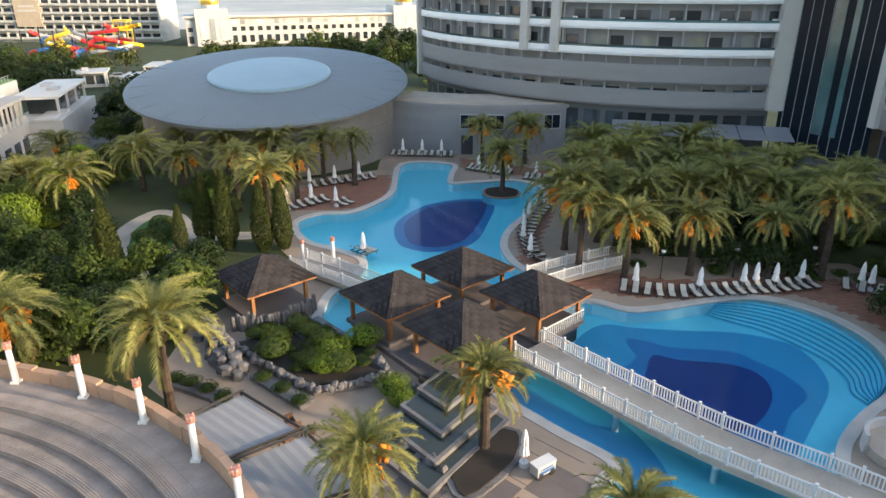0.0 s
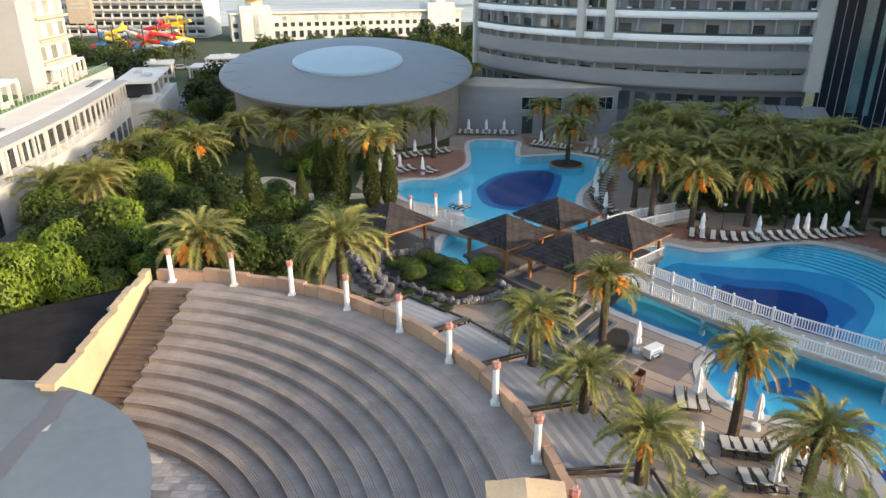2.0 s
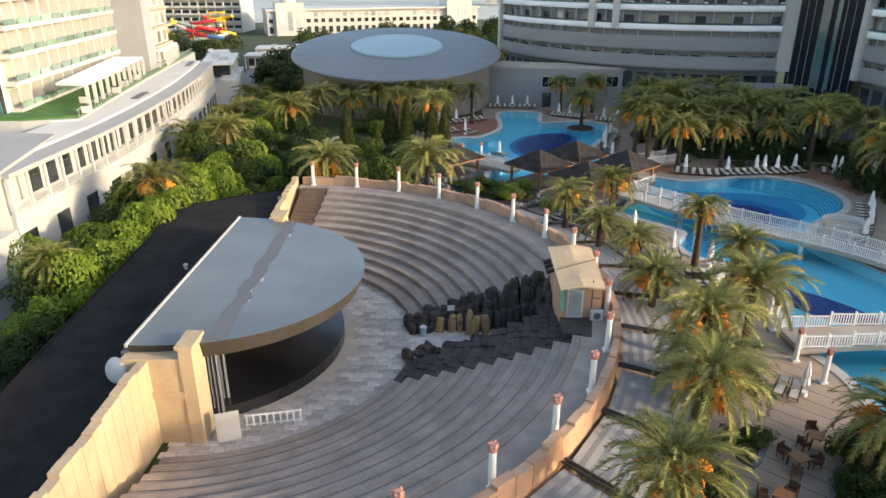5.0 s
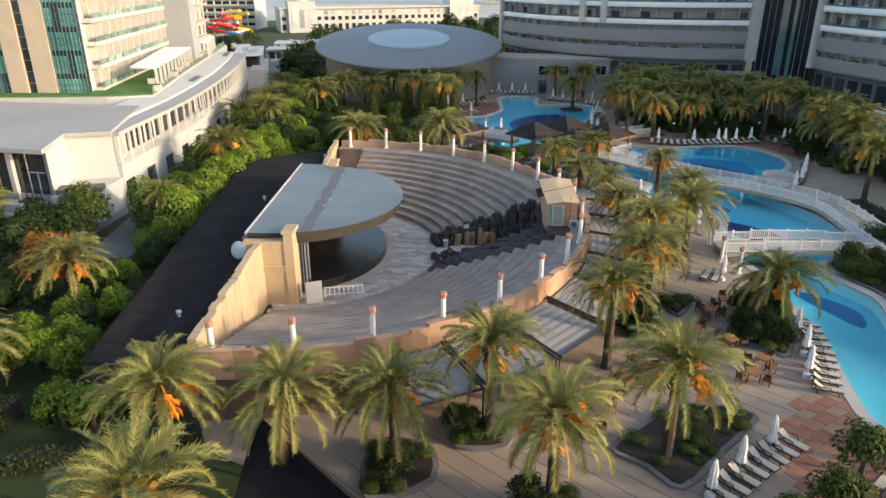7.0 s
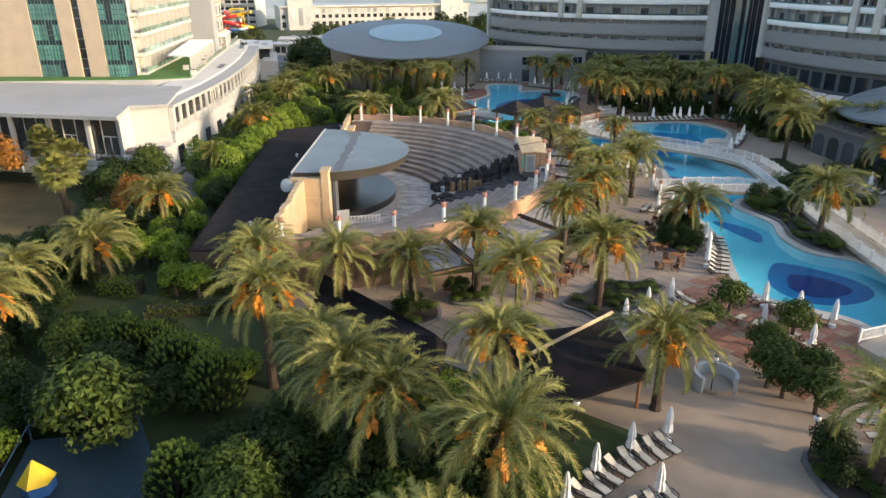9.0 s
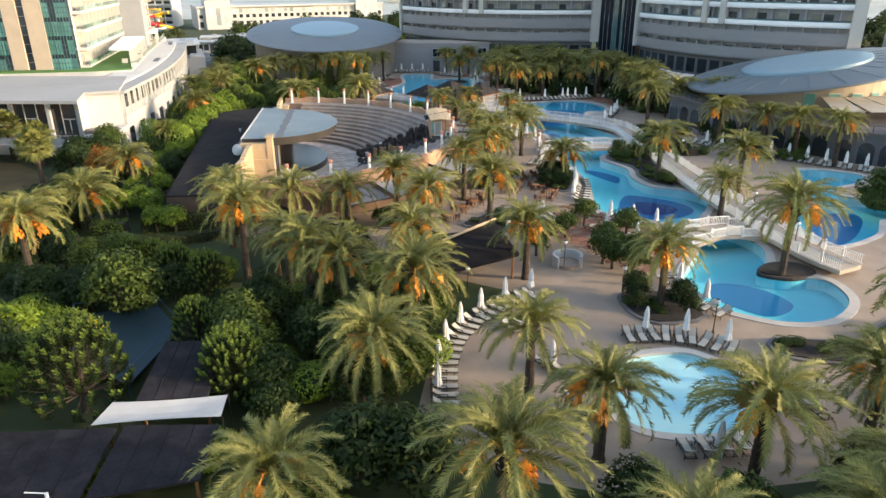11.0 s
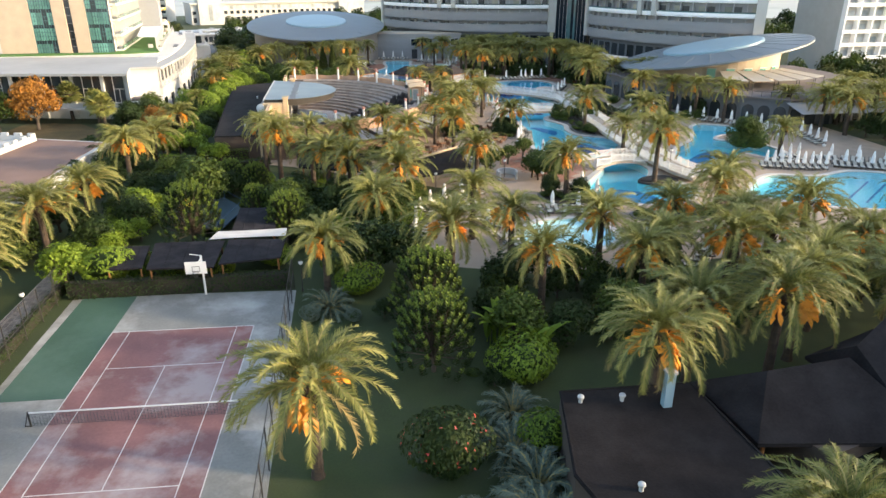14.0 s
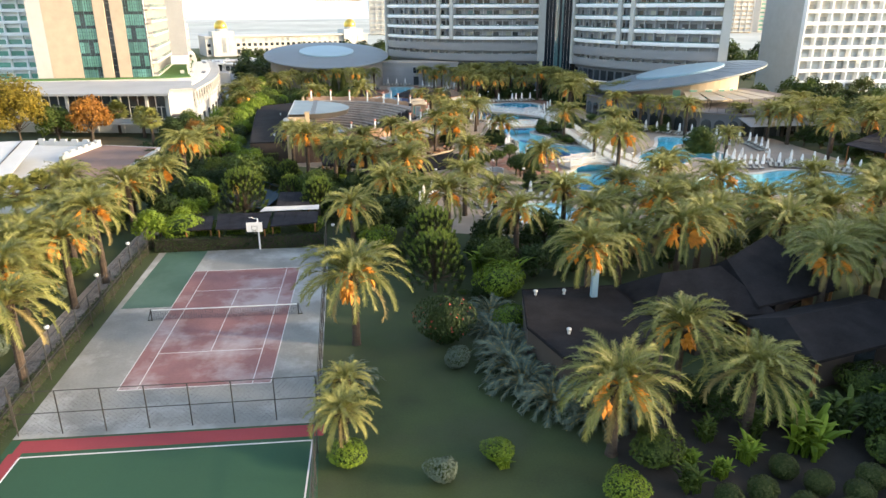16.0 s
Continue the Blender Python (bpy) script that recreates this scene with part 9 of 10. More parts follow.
for k, (x, y, s, kd) in enumerate(((-14.5, -64.0, 1.1, "dark"), (-17.4, -63.2, 1.15, "dark"), (-20.0, -64.0, 1.0, "shrub"), (-18.8, -68.2, 1.0, "bright"), (-7.7, -83.6, 1.15, "bright"), (-8.4, -91.0, 0.85, "bright"), (-14.2, -96.6, 0.75, "grey"), (-17.0, -109.6, 0.7, "grey"), (-13.3, -108.8, 0.8, "paddle"), (-22.5, -107.2, 0.6, "bright"), (-7.0, -112.6, 0.62, "bright"), (-13.4, -108.1, 0.5, "bright"), (-22.6, -73.0, 0.6, "grey"), (-21.2, -71.6, 1.3, "cycad"), (-8.4, -78.6, 1.2, "banana"), (-6.2, -81.0, 1.15, "banana"), (-6.4, -76.0, 1.1, "banana"), (-3.2, -79.4, 0.8, "dark"), (1.2, -78.6, 0.9, "tree"), (6.6, -79.2, 0.8, "dark"), (-6.4, -71.0, 0.9, "dark"), (0.4, -70.8, 0.9, "tree"), (7.8, -70.0, 1.0, "dark"), (-9.6, -88.0, 1.3, "cycad"), (-9.8, -94.8, 1.6, "cycad"), (-10.2, -97.4, 1.65, "cycad"), (-9.8, -100.2, 1.65, "cycad"), (-8.4, -103.0, 1.6, "cycad"), (-6.0, -105.0, 1.5, "cycad"), (-10.4, -91.4, 1.3, "cycad"), (-3.6, -104.8, 1.3, "cycad"), (-22.2, -98.2, 1.3, "cycad"), (-31.1, -62.6, 0.7, "bright"), (-4.0, -109.6, 0.8, "shrub"), (-3.4, -107.6, 0.32, "cypress"), (-4.4, -108.9, 0.42, "cypress"))):
    plant(kd, x, y, s, k + 600)
for k, (x, y, s) in enumerate(((5.7, -110.2, 2.1), (9.0, -108.4, 2.0), (1.6, -110.4, 1.2), (7.0, -106.6, 1.6), (11.8, -110.4, 1.9), (-3.1, -112.4, 1.2), (-2.2, -110.4, 0.9), (0.2, -108.0, 1.1), (13.8, -107.4, 1.8), (10.8, -112.4, 1.7), (-0.8, -111.6, 0.9), (3.4, -108.0, 1.4), (15.6, -110.8, 1.8), (17.5, -107, 1.8))):
    plant("paddle", x, y, s, k + 660)
scatter([(-2, -104.8), (4, -102.5), (9, -106.4), (24, -104), (25, -112), (12, -109), (2, -107.6)], 34, ["dark", "shrub", "dark", "low"], 0.5, 0.85, 690, 1.6, "shrubbery")
scatter([(10, -109), (25, -110), (26, -120), (9, -118)], 20, ["dark", "shrub", "dark"], 0.6, 0.9, 695, 1.8, "shrubbery")
for k, (x, y, s) in enumerate(((2.8, -112.2, 1.0), (0.4, -113.9, 1.05), (3.9, -113.8, 1.0), (5.6, -114.9, 1.0), (7.2, -113.8, 1.05), (-1.8, -114.2, 1.0), (2.0, -115.4, 1.0), (4.2, -116.2, 1.0), (-0.4, -116.0, 1.0), (8.8, -115.6, 1.0), (9.6, -113.4, 0.9), (-3.4, -115.8, 0.9), (6.6, -117.0, 1.0), (11.4, -115.4, 1.0))):
    plant("ball", x, y, s, k + 670)
plant("oleander", -14.4, -92.4, 0.82, 606, 0.0, 1.2)
scatter([(-21.5, -71.5), (-17, -70.5), (-11.5, -72), (-8, -84), (-10.5, -89), (-16, -86), (-20, -79)], 6, ["dark", "low", "grey"], 0.35, 0.55, 1340, 1.7)
scatter([(-12.5, -97), (-10, -104), (-6, -106.5), (-4, -106), (-8, -103), (-9.6, -95)], 8, ["low", "grey"], 0.4, 0.6, 1360, 1.2)
# clipped bright bushes down the west garden
for k, (x, y, s) in enumerate(((-42.9, -41.7, 0.95), (-44.1, -49.4, 0.9), (-45.3, -52.0, 0.95), (-44.0, -42.8, 1.0), (-43.6, -53.4, 0.9), (-45.2, -56.0, 0.9), (-43.3, -38.4, 0.9), (-41.2, -47.0, 0.9), (-38.6, -61.8, 0.8), (-35.5, -62.6, 0.7), (-26.4, -60.8, 0.8), (-30.2, -34.4, 0.8), (-33.6, -33.0, 0.85), (-22.6, -33.4, 0.8), (-16.2, -37.4, 0.85), (-42.6, 14.5, 1.15), (-43.2, 19.0, 1.1), (-44.8, 13.0, 1.1), (-43.6, 36.0, 1.1), (-45.4, 34.0, 1.1))):
    plant("bright", x, y, s, k + 1300)
scatter([(-9, -66.5), (30, -67), (30, -82), (4, -82), (-8, -80)], 16, ["dark", "dark", "tree"], 0.55, 0.85, 640, 2.6, "shrubbery")
scatter([(12, -104), (25, -106), (26, -120), (14, -120)], 24, ["bright", "shrub", "paddle", "shrub"], 0.7, 1.1, 680, 1.7, "shrubbery")
# palm avenue side, west of the court
scatter([(-48.5, -20), (-55, -20), (-55.5, -48), (-54, -110), (-49.5, -110), (-48.2, -60)], 38, ["dark", "shrub", "tree", "grey", "dark"], 0.7, 1.1, 700, 2.2, "shrubbery")
for k, (x, y, s, kd) in enumerate(((-86, 4, 1.5, "gold"), (-93, 0, 1.45, "gold"), (-73.5, 7, 2.0, "rust"), (-79.5, 6, 1.5, "tree"), (-50.9, -2.0, 1.15, "rust"), (-99, 6, 1.3, "gold"), (-44.4, -64.0, 1.5, "round"), (-41.2, -62.6, 1.3, "bright"), (-42.4, -46.8, 1.4, "round"), (-45.4, -54.2, 0.9, "bright"), (-44.0, -51.0, 0.9, "bright"), (-36.2, -42.2, 1.2, "tree"), (-43.6, 5.4, 1.0, "dome"))):
    plant(kd, x, y, s, k + 800)
# clipped hedges
def hedge(pts, w, h, label, seed, leaf="leaf_dark", size=0.1):
    rng = random.Random(seed)
    hd = thing("hedge", label, "hedge")
    for (x0, y0), (x1, y1) in zip(pts, pts[1:]):
        L_ = math.hypot(x1 - x0, y1 - y0); d = Vector((x1 - x0, y1 - y0)) / L_; nrm = Vector((-d.y, d.x))
        bm = bmesh.new()
        for _ in range(int(L_ * (2 * h + w) * 55)):
            a = rng.uniform(0, L_); k = rng.uniform(0, 2 * h + w)
            if k < h: o, z, nn = -w / 2, k, -nrm
            elif k < h + w: o, z, nn = k - h - w / 2, h, Vector((0, 0))
            else: o, z, nn = w / 2, k - h - w, nrm
            p = Vector((x0 + d.x * a + nrm.x * o, y0 + d.y * a + nrm.y * o, z)) + Vector((rng.uniform(-.09, .09), rng.uniform(-.09, .09), rng.uniform(-.09, .12)))
            n3 = Vector((nn.x + rng.uniform(-.7, .7), nn.y + rng.uniform(-.7, .7), 0.5 + rng.uniform(-.4, .6))).normalized()
            u = n3.orthogonal().normalized(); u.rotate(Matrix.Rotation(rng.uniform(0, 6.3), 3, n3)); v = n3.cross(u); s = size * rng.uniform(0.7, 1.3)
            bm.faces.new([bm.verts.new(q) for q in (p - u * s, p - v * s * 0.5, p + u * s, p + v * s * 0.5)])
        part("foliage", bm, M[leaf], hd)
        # Soil-dark box behind the leaves stands in for the hedge's inner shade.
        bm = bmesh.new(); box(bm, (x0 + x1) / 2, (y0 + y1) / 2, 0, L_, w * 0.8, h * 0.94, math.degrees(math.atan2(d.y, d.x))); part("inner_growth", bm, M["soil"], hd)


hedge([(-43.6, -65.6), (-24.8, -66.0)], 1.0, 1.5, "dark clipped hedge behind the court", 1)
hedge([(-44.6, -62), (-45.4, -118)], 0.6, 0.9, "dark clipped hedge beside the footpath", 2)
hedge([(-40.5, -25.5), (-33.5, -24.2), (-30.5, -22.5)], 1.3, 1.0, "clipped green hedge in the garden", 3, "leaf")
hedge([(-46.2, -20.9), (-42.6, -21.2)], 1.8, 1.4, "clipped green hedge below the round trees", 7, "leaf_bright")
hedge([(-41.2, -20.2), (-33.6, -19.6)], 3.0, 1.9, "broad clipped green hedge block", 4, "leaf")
hedge([(26.2, 22.6), (27.2, 20.2), (29.6, 15.7)], 1.6, 0.7, "low planting beside the long footbridge", 5, "leaf")
hedge([(31.5, 22), (33.5, 12), (33, 3)], 2.4, 1.0, "clipped hedge behind the footbridge", 6, "leaf_dark")
scatter([(-14.8, 45.2), (-12.2, 42.2), (-9.6, 39.4), (-6.8, 40.2), (-4.8, 41.2), (-5.0, 43.2), (-8.2, 46), (-12, 46.4)], 24, ["low", "shrub", "low", "bright"], 0.45, 0.7, 900, 1.0, "", 0.6)
scatter([(16, 61.5), (22, 58.5), (40, 58.5), (52, 42), (44, 42), (38, 56.2), (22, 57)], 26, ["low", "dark", "shrub"], 0.5, 0.8, 920, 1.4, "shrubbery")
scatter([(18, 62), (50, 48), (50, 75), (20, 86), (14, 78)], 40, ["dark", "shrub", "low"], 0.6, 0.95, 940, 2.2, "shrubbery")
scatter([(30.5, 20), (46, 20), (62, -4), (48, -4), (33, 4), (31, 12)], 22, ["shrub", "low", "dark"], 0.5, 0.8, 960, 2.0, "shrubbery")
scatter([(36.6, 50), (41, 50), (40.5, 44), (43, 37), (48, 31), (54, 28), (50, 23), (41, 31), (36.4, 40)], 20, ["low", "dark", "shrub", "low"], 0.6, 1.0, 975, 1.8, "shrubbery")
scatter([(-60, 150), (30, 170), (60, 260), (-40, 262), (-70, 230)], 84, ["far"], 1.1, 1.9, 1000, 4.0, "far_trees")
scatter([(-150, 205), (-90, 205), (-86, 150), (-74, 135), (-90, 130), (-150, 190)], 40, ["far"], 1.0, 1.6, 1100, 4.0, "far_trees")
scatter([(-58, 118), (-46, 112), (-46, 135), (-60, 150)], 14, ["far"], 1.2, 1.7, 1200, 3.0, "far_trees")
scatter([(92, -16), (150, -10), (150, 44), (96, 44)], 40, ["far"], 0.9, 1.4, 1250, 4.2, "far_trees")
scatter([(104, 84), (220, 90), (260, 200), (120, 200)], 46, ["far"], 1.5, 2.2, 1260, 6.0, "far_trees")
# Tall trees added out of view, only to cast shade on the lower garden.
scatter([(27, -96), (40, -95), (44, -118), (28, -124)], 16, ["dark"], 2.6, 3.2, 1270, 4.2, "shrubbery")
scatter([(-44, 36), (-36, 40), (-31.7, 43), (-34.7, 49.7), (-42.8, 50)], 14, ["dark", "tree", "shrub", "bright"], 0.8, 1.1, 1280, 2.2, "shrubbery")

for k, (x, y) in enumerate(((-12.2, 34.2), (-13.2, 35.8), (-14.2, 37.2), (-15.6, 38.2), (-17.0, 39.0), (-18.2, 39.4), (-9.2, 36.8), (-10.6, 38.2), (-12.2, 39.6))):
    plant("low", x, y, 0.55, k + 1400, 0.28)
plant("bright", -3.1, 38.2, 0.55, 1410); plant("bright", -2.4, 36.8, 0.5, 1411)
# planting on the islets beside the long ramp
for k, (x, y, s, kd) in enumerate(((44.6, -22.6, 1.35, "shrub"), (43.4, -23.8, 1.1, "shrub"), (45.6, -24.4, 1.0, "shrub"), (44.4, -23.6, 1.0, "tree"), (28.0, 10.4, 0.8, "shrub"), (28.6, 7.0, 0.9, "dark"), (28.2, 3.4, 0.8, "shrub"), (28.4, -0.6, 0.7, "low"), (28.2, -4.0, 0.8, "low"), (28.0, -8.4, 0.8, "low"))):
    plant(kd, x, y, s, k + 1420)
for k, (x, y) in enumerate(((7.3, -24.9), (10.7, -28.8), (7.0, -34.0), (7.7, -38.4), (5.9, -35.4))):
    plant("dome", x, y, 1.05, k + 1440)
scatter([(68, -12), (104, -14), (104, -62), (62, -62)], 70, ["dark", "shrub", "dark", "low"], 0.7, 1.1, 1500, 2.6, "shrubbery")
scatter([(-60, -16), (-48.5, -16), (-47.5, -30), (-52.5, -30), (-53, -20)], 14, ["dark", "shrub", "dark"], 0.7, 1.0, 1520, 1.9, "shrubbery")
scatter([(-47.6, -27), (-43, -27), (-41, -31), (-39, -40), (-47.6, -40)], 9, ["dark", "dark", "low"], 0.55, 0.9, 1540, 2.0, "shrubbery")
for k, (x, y, s) in enumerate(((-38.5, -32.8, 0.62), (-36.6, -32.4, 0.55), (-33.9, -36.0, 0.7), (-30.6, -38.2, 0.7))):
    plant("pom", x, y, s, k + 1560)
mass("far_trees", "far dark green trees and bushes behind the hotels", "trees")
mass("shrubbery", "mixed green shrubs and small trees under the palms, plus unseen shade trees", "shrubs")

# ---------------------------------------------------------------- planters on the terrace
def planter(pts, label, seed, n=8, kinds=("low", "low", "dark", "low")):
    lp = smooth_loop(pts, 3)
    if area(lp) < 0:
        lp = lp[::-1]
    p = thing("planter_bed", label, "planter", group="planted beds in the terrace")
    bm = bmesh.new(); prism(bm, lp, 0, 0.18); part("kerb", bm, M["rock"], p)
    inn = inset(lp, -0.35)
    bm = bmesh.new(); prism(bm, inn, 0.18, 0.26); part("soil", bm, M["soil"], p)
    scatter(inn, n, list(kinds), 0.36, 0.62, seed, 0.75, "", 0.25)


planter([(-6.2, -23.0), (-3.8, -20.7), (-1.2, -18.5), (1.0, -18.6), (2.4, -18.8), (3.7, -20.0), (0.5, -23.2), (-2.9, -26.4), (-4.6, -24.6)], "low planted bed with a stone kerb round a palm", 2001, 18, ("low", "low", "creeper"))
planter([(-15.6, -21), (-12.2, -20.8), (-12.2, -23), (-15.2, -23.2)], "small square planted bed with a kerb", 2002, 7)
planter([(-11.8, -27), (-8.8, -26.4), (-8.6, -29.6), (-11.6, -30)], "small planted bed with a kerb round a palm", 2003, 6)
planter([(-20.4, -23.4), (-17, -22.6), (-16.4, -26), (-20, -27.5)], "planted bed with a kerb round a palm", 2004, 8)
planter([(5.6, -8.9), (9.3, -4.2), (12.0, -4.0), (11.5, -7.2), (9.2, -12.3), (7.3, -11.4)], "planted bed with a stone kerb beside the pool", 2005, 30)
planter([(2.0, -3.7), (4.8, -3.4), (2.8, -6.4)], "small wedge-shaped planted bed in the terrace", 2011, 6)
planter([(-2.7, -8.7), (-1.5, -6.9), (0.4, -8.5), (-1.3, -10.3)], "small planted bed with a kerb round a palm", 2012, 6)
planter([(1.4, 27.8), (4.6, 31), (5, 34), (1.8, 34), (0.2, 31)], "bare brown soil bed round a palm beside the cascade", 2006, 0)
planter([(5.2, -42), (9.6, -42.6), (10.8, -47.2), (6.4, -48), (4.6, -45.4)], "planted bed with a stone kerb behind the loungers", 2008, 12)
planter([(14, -51), (20, -52), (26, -49), (27, -51.8), (20, -55.5), (13.5, -54)], "planted bed with a stone kerb beside the pool", 2009, 12)
planter([(20.6, 5.2), (20.0, 2.2), (21.6, -2.4), (20.8, -7), (21.5, -10.6), (23.6, -12.4), (24.1, -8), (24.6, 0), (25.0, 5.6)], "dark planted bed between the pool and the long ramp", 2010, 22, ("low", "shrub", "low", "dark"))
for k, (x, y) in enumerate(((4.2, -28.2), (7.4, -31.6), (0.0, -32.6), (6.4, -36.6), (9.2, -35.0), (1.2, -30.2))):
    plant("dome", x, y, 0.95, k + 40)

# ---------------------------------------------------------------- furniture
def lounger():
    l = thing("sun_lounger", "dark-framed sun lounger with a cream sling and raised back", "sun lounger", group="sun loungers round the pools")
    bm = bmesh.new()
    for s in (-0.31, 0.31):
        rod(bm, (s, -0.95, 0.33), (s, 0.95, 0.33), 0.045, seg=6)
        rod(bm, (s, 0.25, 0.36), (s, 0.93, 0.78), 0.035, seg=6); rod(bm, (s * 1.1, -0.15, 0.56), (s * 1.1, 0.4, 0.58), 0.035, seg=6); rod(bm, (s * 1.1, -0.15, 0.33), (s * 1.1, -0.15, 0.56), 0.03, seg=5)
    for y in (-0.93, 0.93):
        rod(bm, (-0.31, y, 0.33), (0.31, y, 0.33), 0.03, seg=6)
    for y in (-0.7, 0.62):
        for sx in (-0.31, 0.31):
            rod(bm, (sx, y, 0), (sx, y, 0.33), 0.035, seg=5)
        rod(bm, (-0.31, y, 0.2), (0.31, y, 0.2), 0.02, seg=5)
    part("frame", bm, M["lounger"], l)
    bm = bmesh.new(); box(bm, 0, -0.35, 0.345, 0.49, 1.16, 0.05); part("seat_sling", bm, M["cushion"], l)
    bm = bmesh.new(); box(bm, 0, 0.36, 0, 0.49, 0.68, 0.05); bm.transform(pose(0, 0.25, 0.35, 32, 0, 0)); part("backrest", bm, M["cushion"], l)
    return l


def umbrella():
    u = thing("closed_umbrella", "closed white sun umbrella standing in a round base", "sun umbrella", group="closed sun umbrellas round the pools")
    bm = bmesh.new(); rod(bm, (0, 0, 0), (0, 0, 2.5), 0.025, seg=8); part("pole", bm, M["fence_white"], u)
    bm = bmesh.new(); rod(bm, (0, 0, 0), (0, 0, 0.3), 0.3, 0.27, 16); part("base", bm, M["fence_white"], u)
    bm = bmesh.new()
    prof = [(0.05, 2.52), (0.10, 2.3), (0.17, 1.9), (0.19, 1.5), (0.15, 1.38), (0.21, 1.2), (0.25, 0.85), (0.22, 0.8)]
    rings = []
    for r, z in prof:
        rings.append([bm.verts.new(((r * (1 + 0.28 * (k % 2))) * math.cos(math.tau * k / 16), (r * (1 + 0.28 * (k % 2))) * math.sin(math.tau * k / 16), z)) for k in range(16)])
    for a, b in zip(rings, rings[1:]):
        for k in range(16):
            bm.faces.new((a[k], b[k], b[(k + 1) % 16], a[(k + 1) % 16]))
    bm.faces.new(rings[0])
    bmesh.ops.recalc_face_normals(bm, faces=bm.faces)
    rod(bm, (0, 0, 1.36), (0, 0, 1.44), 0.2, seg=12)
    part("folded_canopy", bm, M["umbrella"], u)
    return u


LNG, UMB = lounger(), umbrella()
first = {"l": True, "u": True}
def put(kind, x, y, ang=0.0):
    src = LNG if kind == "l" else UMB
    if first[kind]:
        src.matrix_world = pose(x, y, 0, 0, 0, ang); first[kind] = False
    else:
        copy_thing(src, pose(x, y, 0, 0, 0, ang))


def row(pts, n, face, every=3, off=0.9, jitter=4, start=1):
    """Loungers along a line; face is the turn of their heads from the line's left side."""
    P = [Vector(p) for p in pts]
    L_ = [(b - a).length for a, b in zip(P, P[1:])]
    tot = sum(L_)
    rng = random.Random(int(P[0].x * 31 + P[0].y * 7) & 1023)
    for k in range(n):
        s = (k + 0.5) / n * tot
        i = 0
        while i < len(L_) - 1 and s > L_[i]:
            s -= L_[i]; i += 1
        p = P[i].lerp(P[i + 1], s / L_[i]); d = (P[i + 1] - P[i]).normalized()
        ang = math.degrees(math.atan2(d.y, d.x)) + face
        put("l", p.x, p.y, ang + rng.uniform(-jitter, jitter))
        if every and k % every == start:
            a = radians(ang + 90)
            q = p + d * (tot / n / 2) + Vector((math.cos(a), math.sin(a))) * off * 0.5
            put("u", q.x, q.y, rng.uniform(0, 90))


row([(16.0, 54.4), (19, 53.3), (21.6, 53.0), (25.6, 53.5), (29.8, 54.0), (34.2, 55.0)], 18, 0, 0)
for x, y in ((17.6, 54.6), (23.0, 53.6), (27.2, 54.4), (28.4, 54.6), (30.1, 54.5), (32.8, 55.2), (37.9, 54.6)):
    put("u", x, y)
row([(36, 54.8), (38.5, 53.4), (41, 51)], 5, 0, 3)
row([(13.0, 78.2), (10.6, 72.5), (9.2, 67.5), (9.2, 62.6), (10.4, 59.8)], 16, 180, 3)
row([(2.2, 101.6), (-7.8, 102.5)], 10, 180, 3)
row([(4, 94.6), (10, 91.2)], 9, 0, 3); row([(11.5, 89.6), (15.4, 88.2)], 5, 0, 3)
row([(-8.8, 90), (-17, 85.4)], 8, 180, 3); row([(-13.8, 80), (-18.8, 75.6)], 6, 180, 3); row([(-11.0, 79.2), (-12.2, 77.4)], 2, 180, 2)
row([(-8.4, 63.6), (-6.8, 62.2)], 3, 180, 2)
row([(26.2, 27.4), (29.2, 31.0), (32.4, 36.4), (34.4, 40.5)], 13, 180, 3)
row([(12.4, -7.4), (11.4, -12.0), (10.2, -15.0), (9.2, -17.4)], 10, 180, 3, 2.2)
row([(5.0, -22.2), (1.6, -24.6), (-1.4, -27.2)], 8, 180, 3)
row([(9.4, -21.4), (12, -24.4), (15, -26.6)], 6, 180, 2); row([(7.2, -25.6), (10.4, -28.8), (12, -32)], 6, 180, 3)
row([(-12.0, -57.4), (-11.8, -54.6), (-11.4, -51.8), (-10.4, -48.8), (-8.4, -45.8), (-5.6, -43.4), (-2.4, -41.6)], 20, 0, 3)
row([(2.6, -49.8), (5.4, -49.8), (8.0, -50.8), (10.2, -53)], 9, 0, 3)
row([(-6.2, -47.6), (-3.4, -46.0)], 3, 0, 2); row([(-4.8, -52.2), (-3.0, -54.4)], 3, 100, 2); row([(-3.6, -57.0), (-2.6, -60)], 3, 110, 2)
row([(1.0, -63.0), (5.6, -63.2)], 4, 180, 3); row([(11, -58), (11.6, -61)], 3, 270, 2); row([(12.4, -68), (15.2, -65.6), (17.5, -62)], 5, 200, 3)
row([(10.6, -39), (10.2, -43.4), (12.4, -47.6)], 7, 0, 3)
row([(5.8, 24.6), (7.8, 24.2)], 3, 0, 2); row([(5.2, 20.4), (5.6, 18)], 3, 90, 2); row([(9.8, 20.2), (11.4, 18.2)], 3, 220, 2); row([(7.0, 17.2), (9.4, 17.0)], 3, 180, 2)
row([(7.2, 1.6), (8.6, 0.6)], 2, 0, 2); row([(7.0, 20.0), (9.6, 19.6)], 4, 180, 0)
for x, y in ((9.2, 24.3), (9.9, 22.0), (9.4, 17.8), (11.6, 16.0)):
    put("u", x, y)
# loungers and umbrellas of the east terraces
row([(36.6, 11.2), (44.2, 1.0), (49.0, -4.4), (53.0, -8.0), (56.5, -11.5), (58.2, -17), (57, -24.6)], 34, 0, 2)
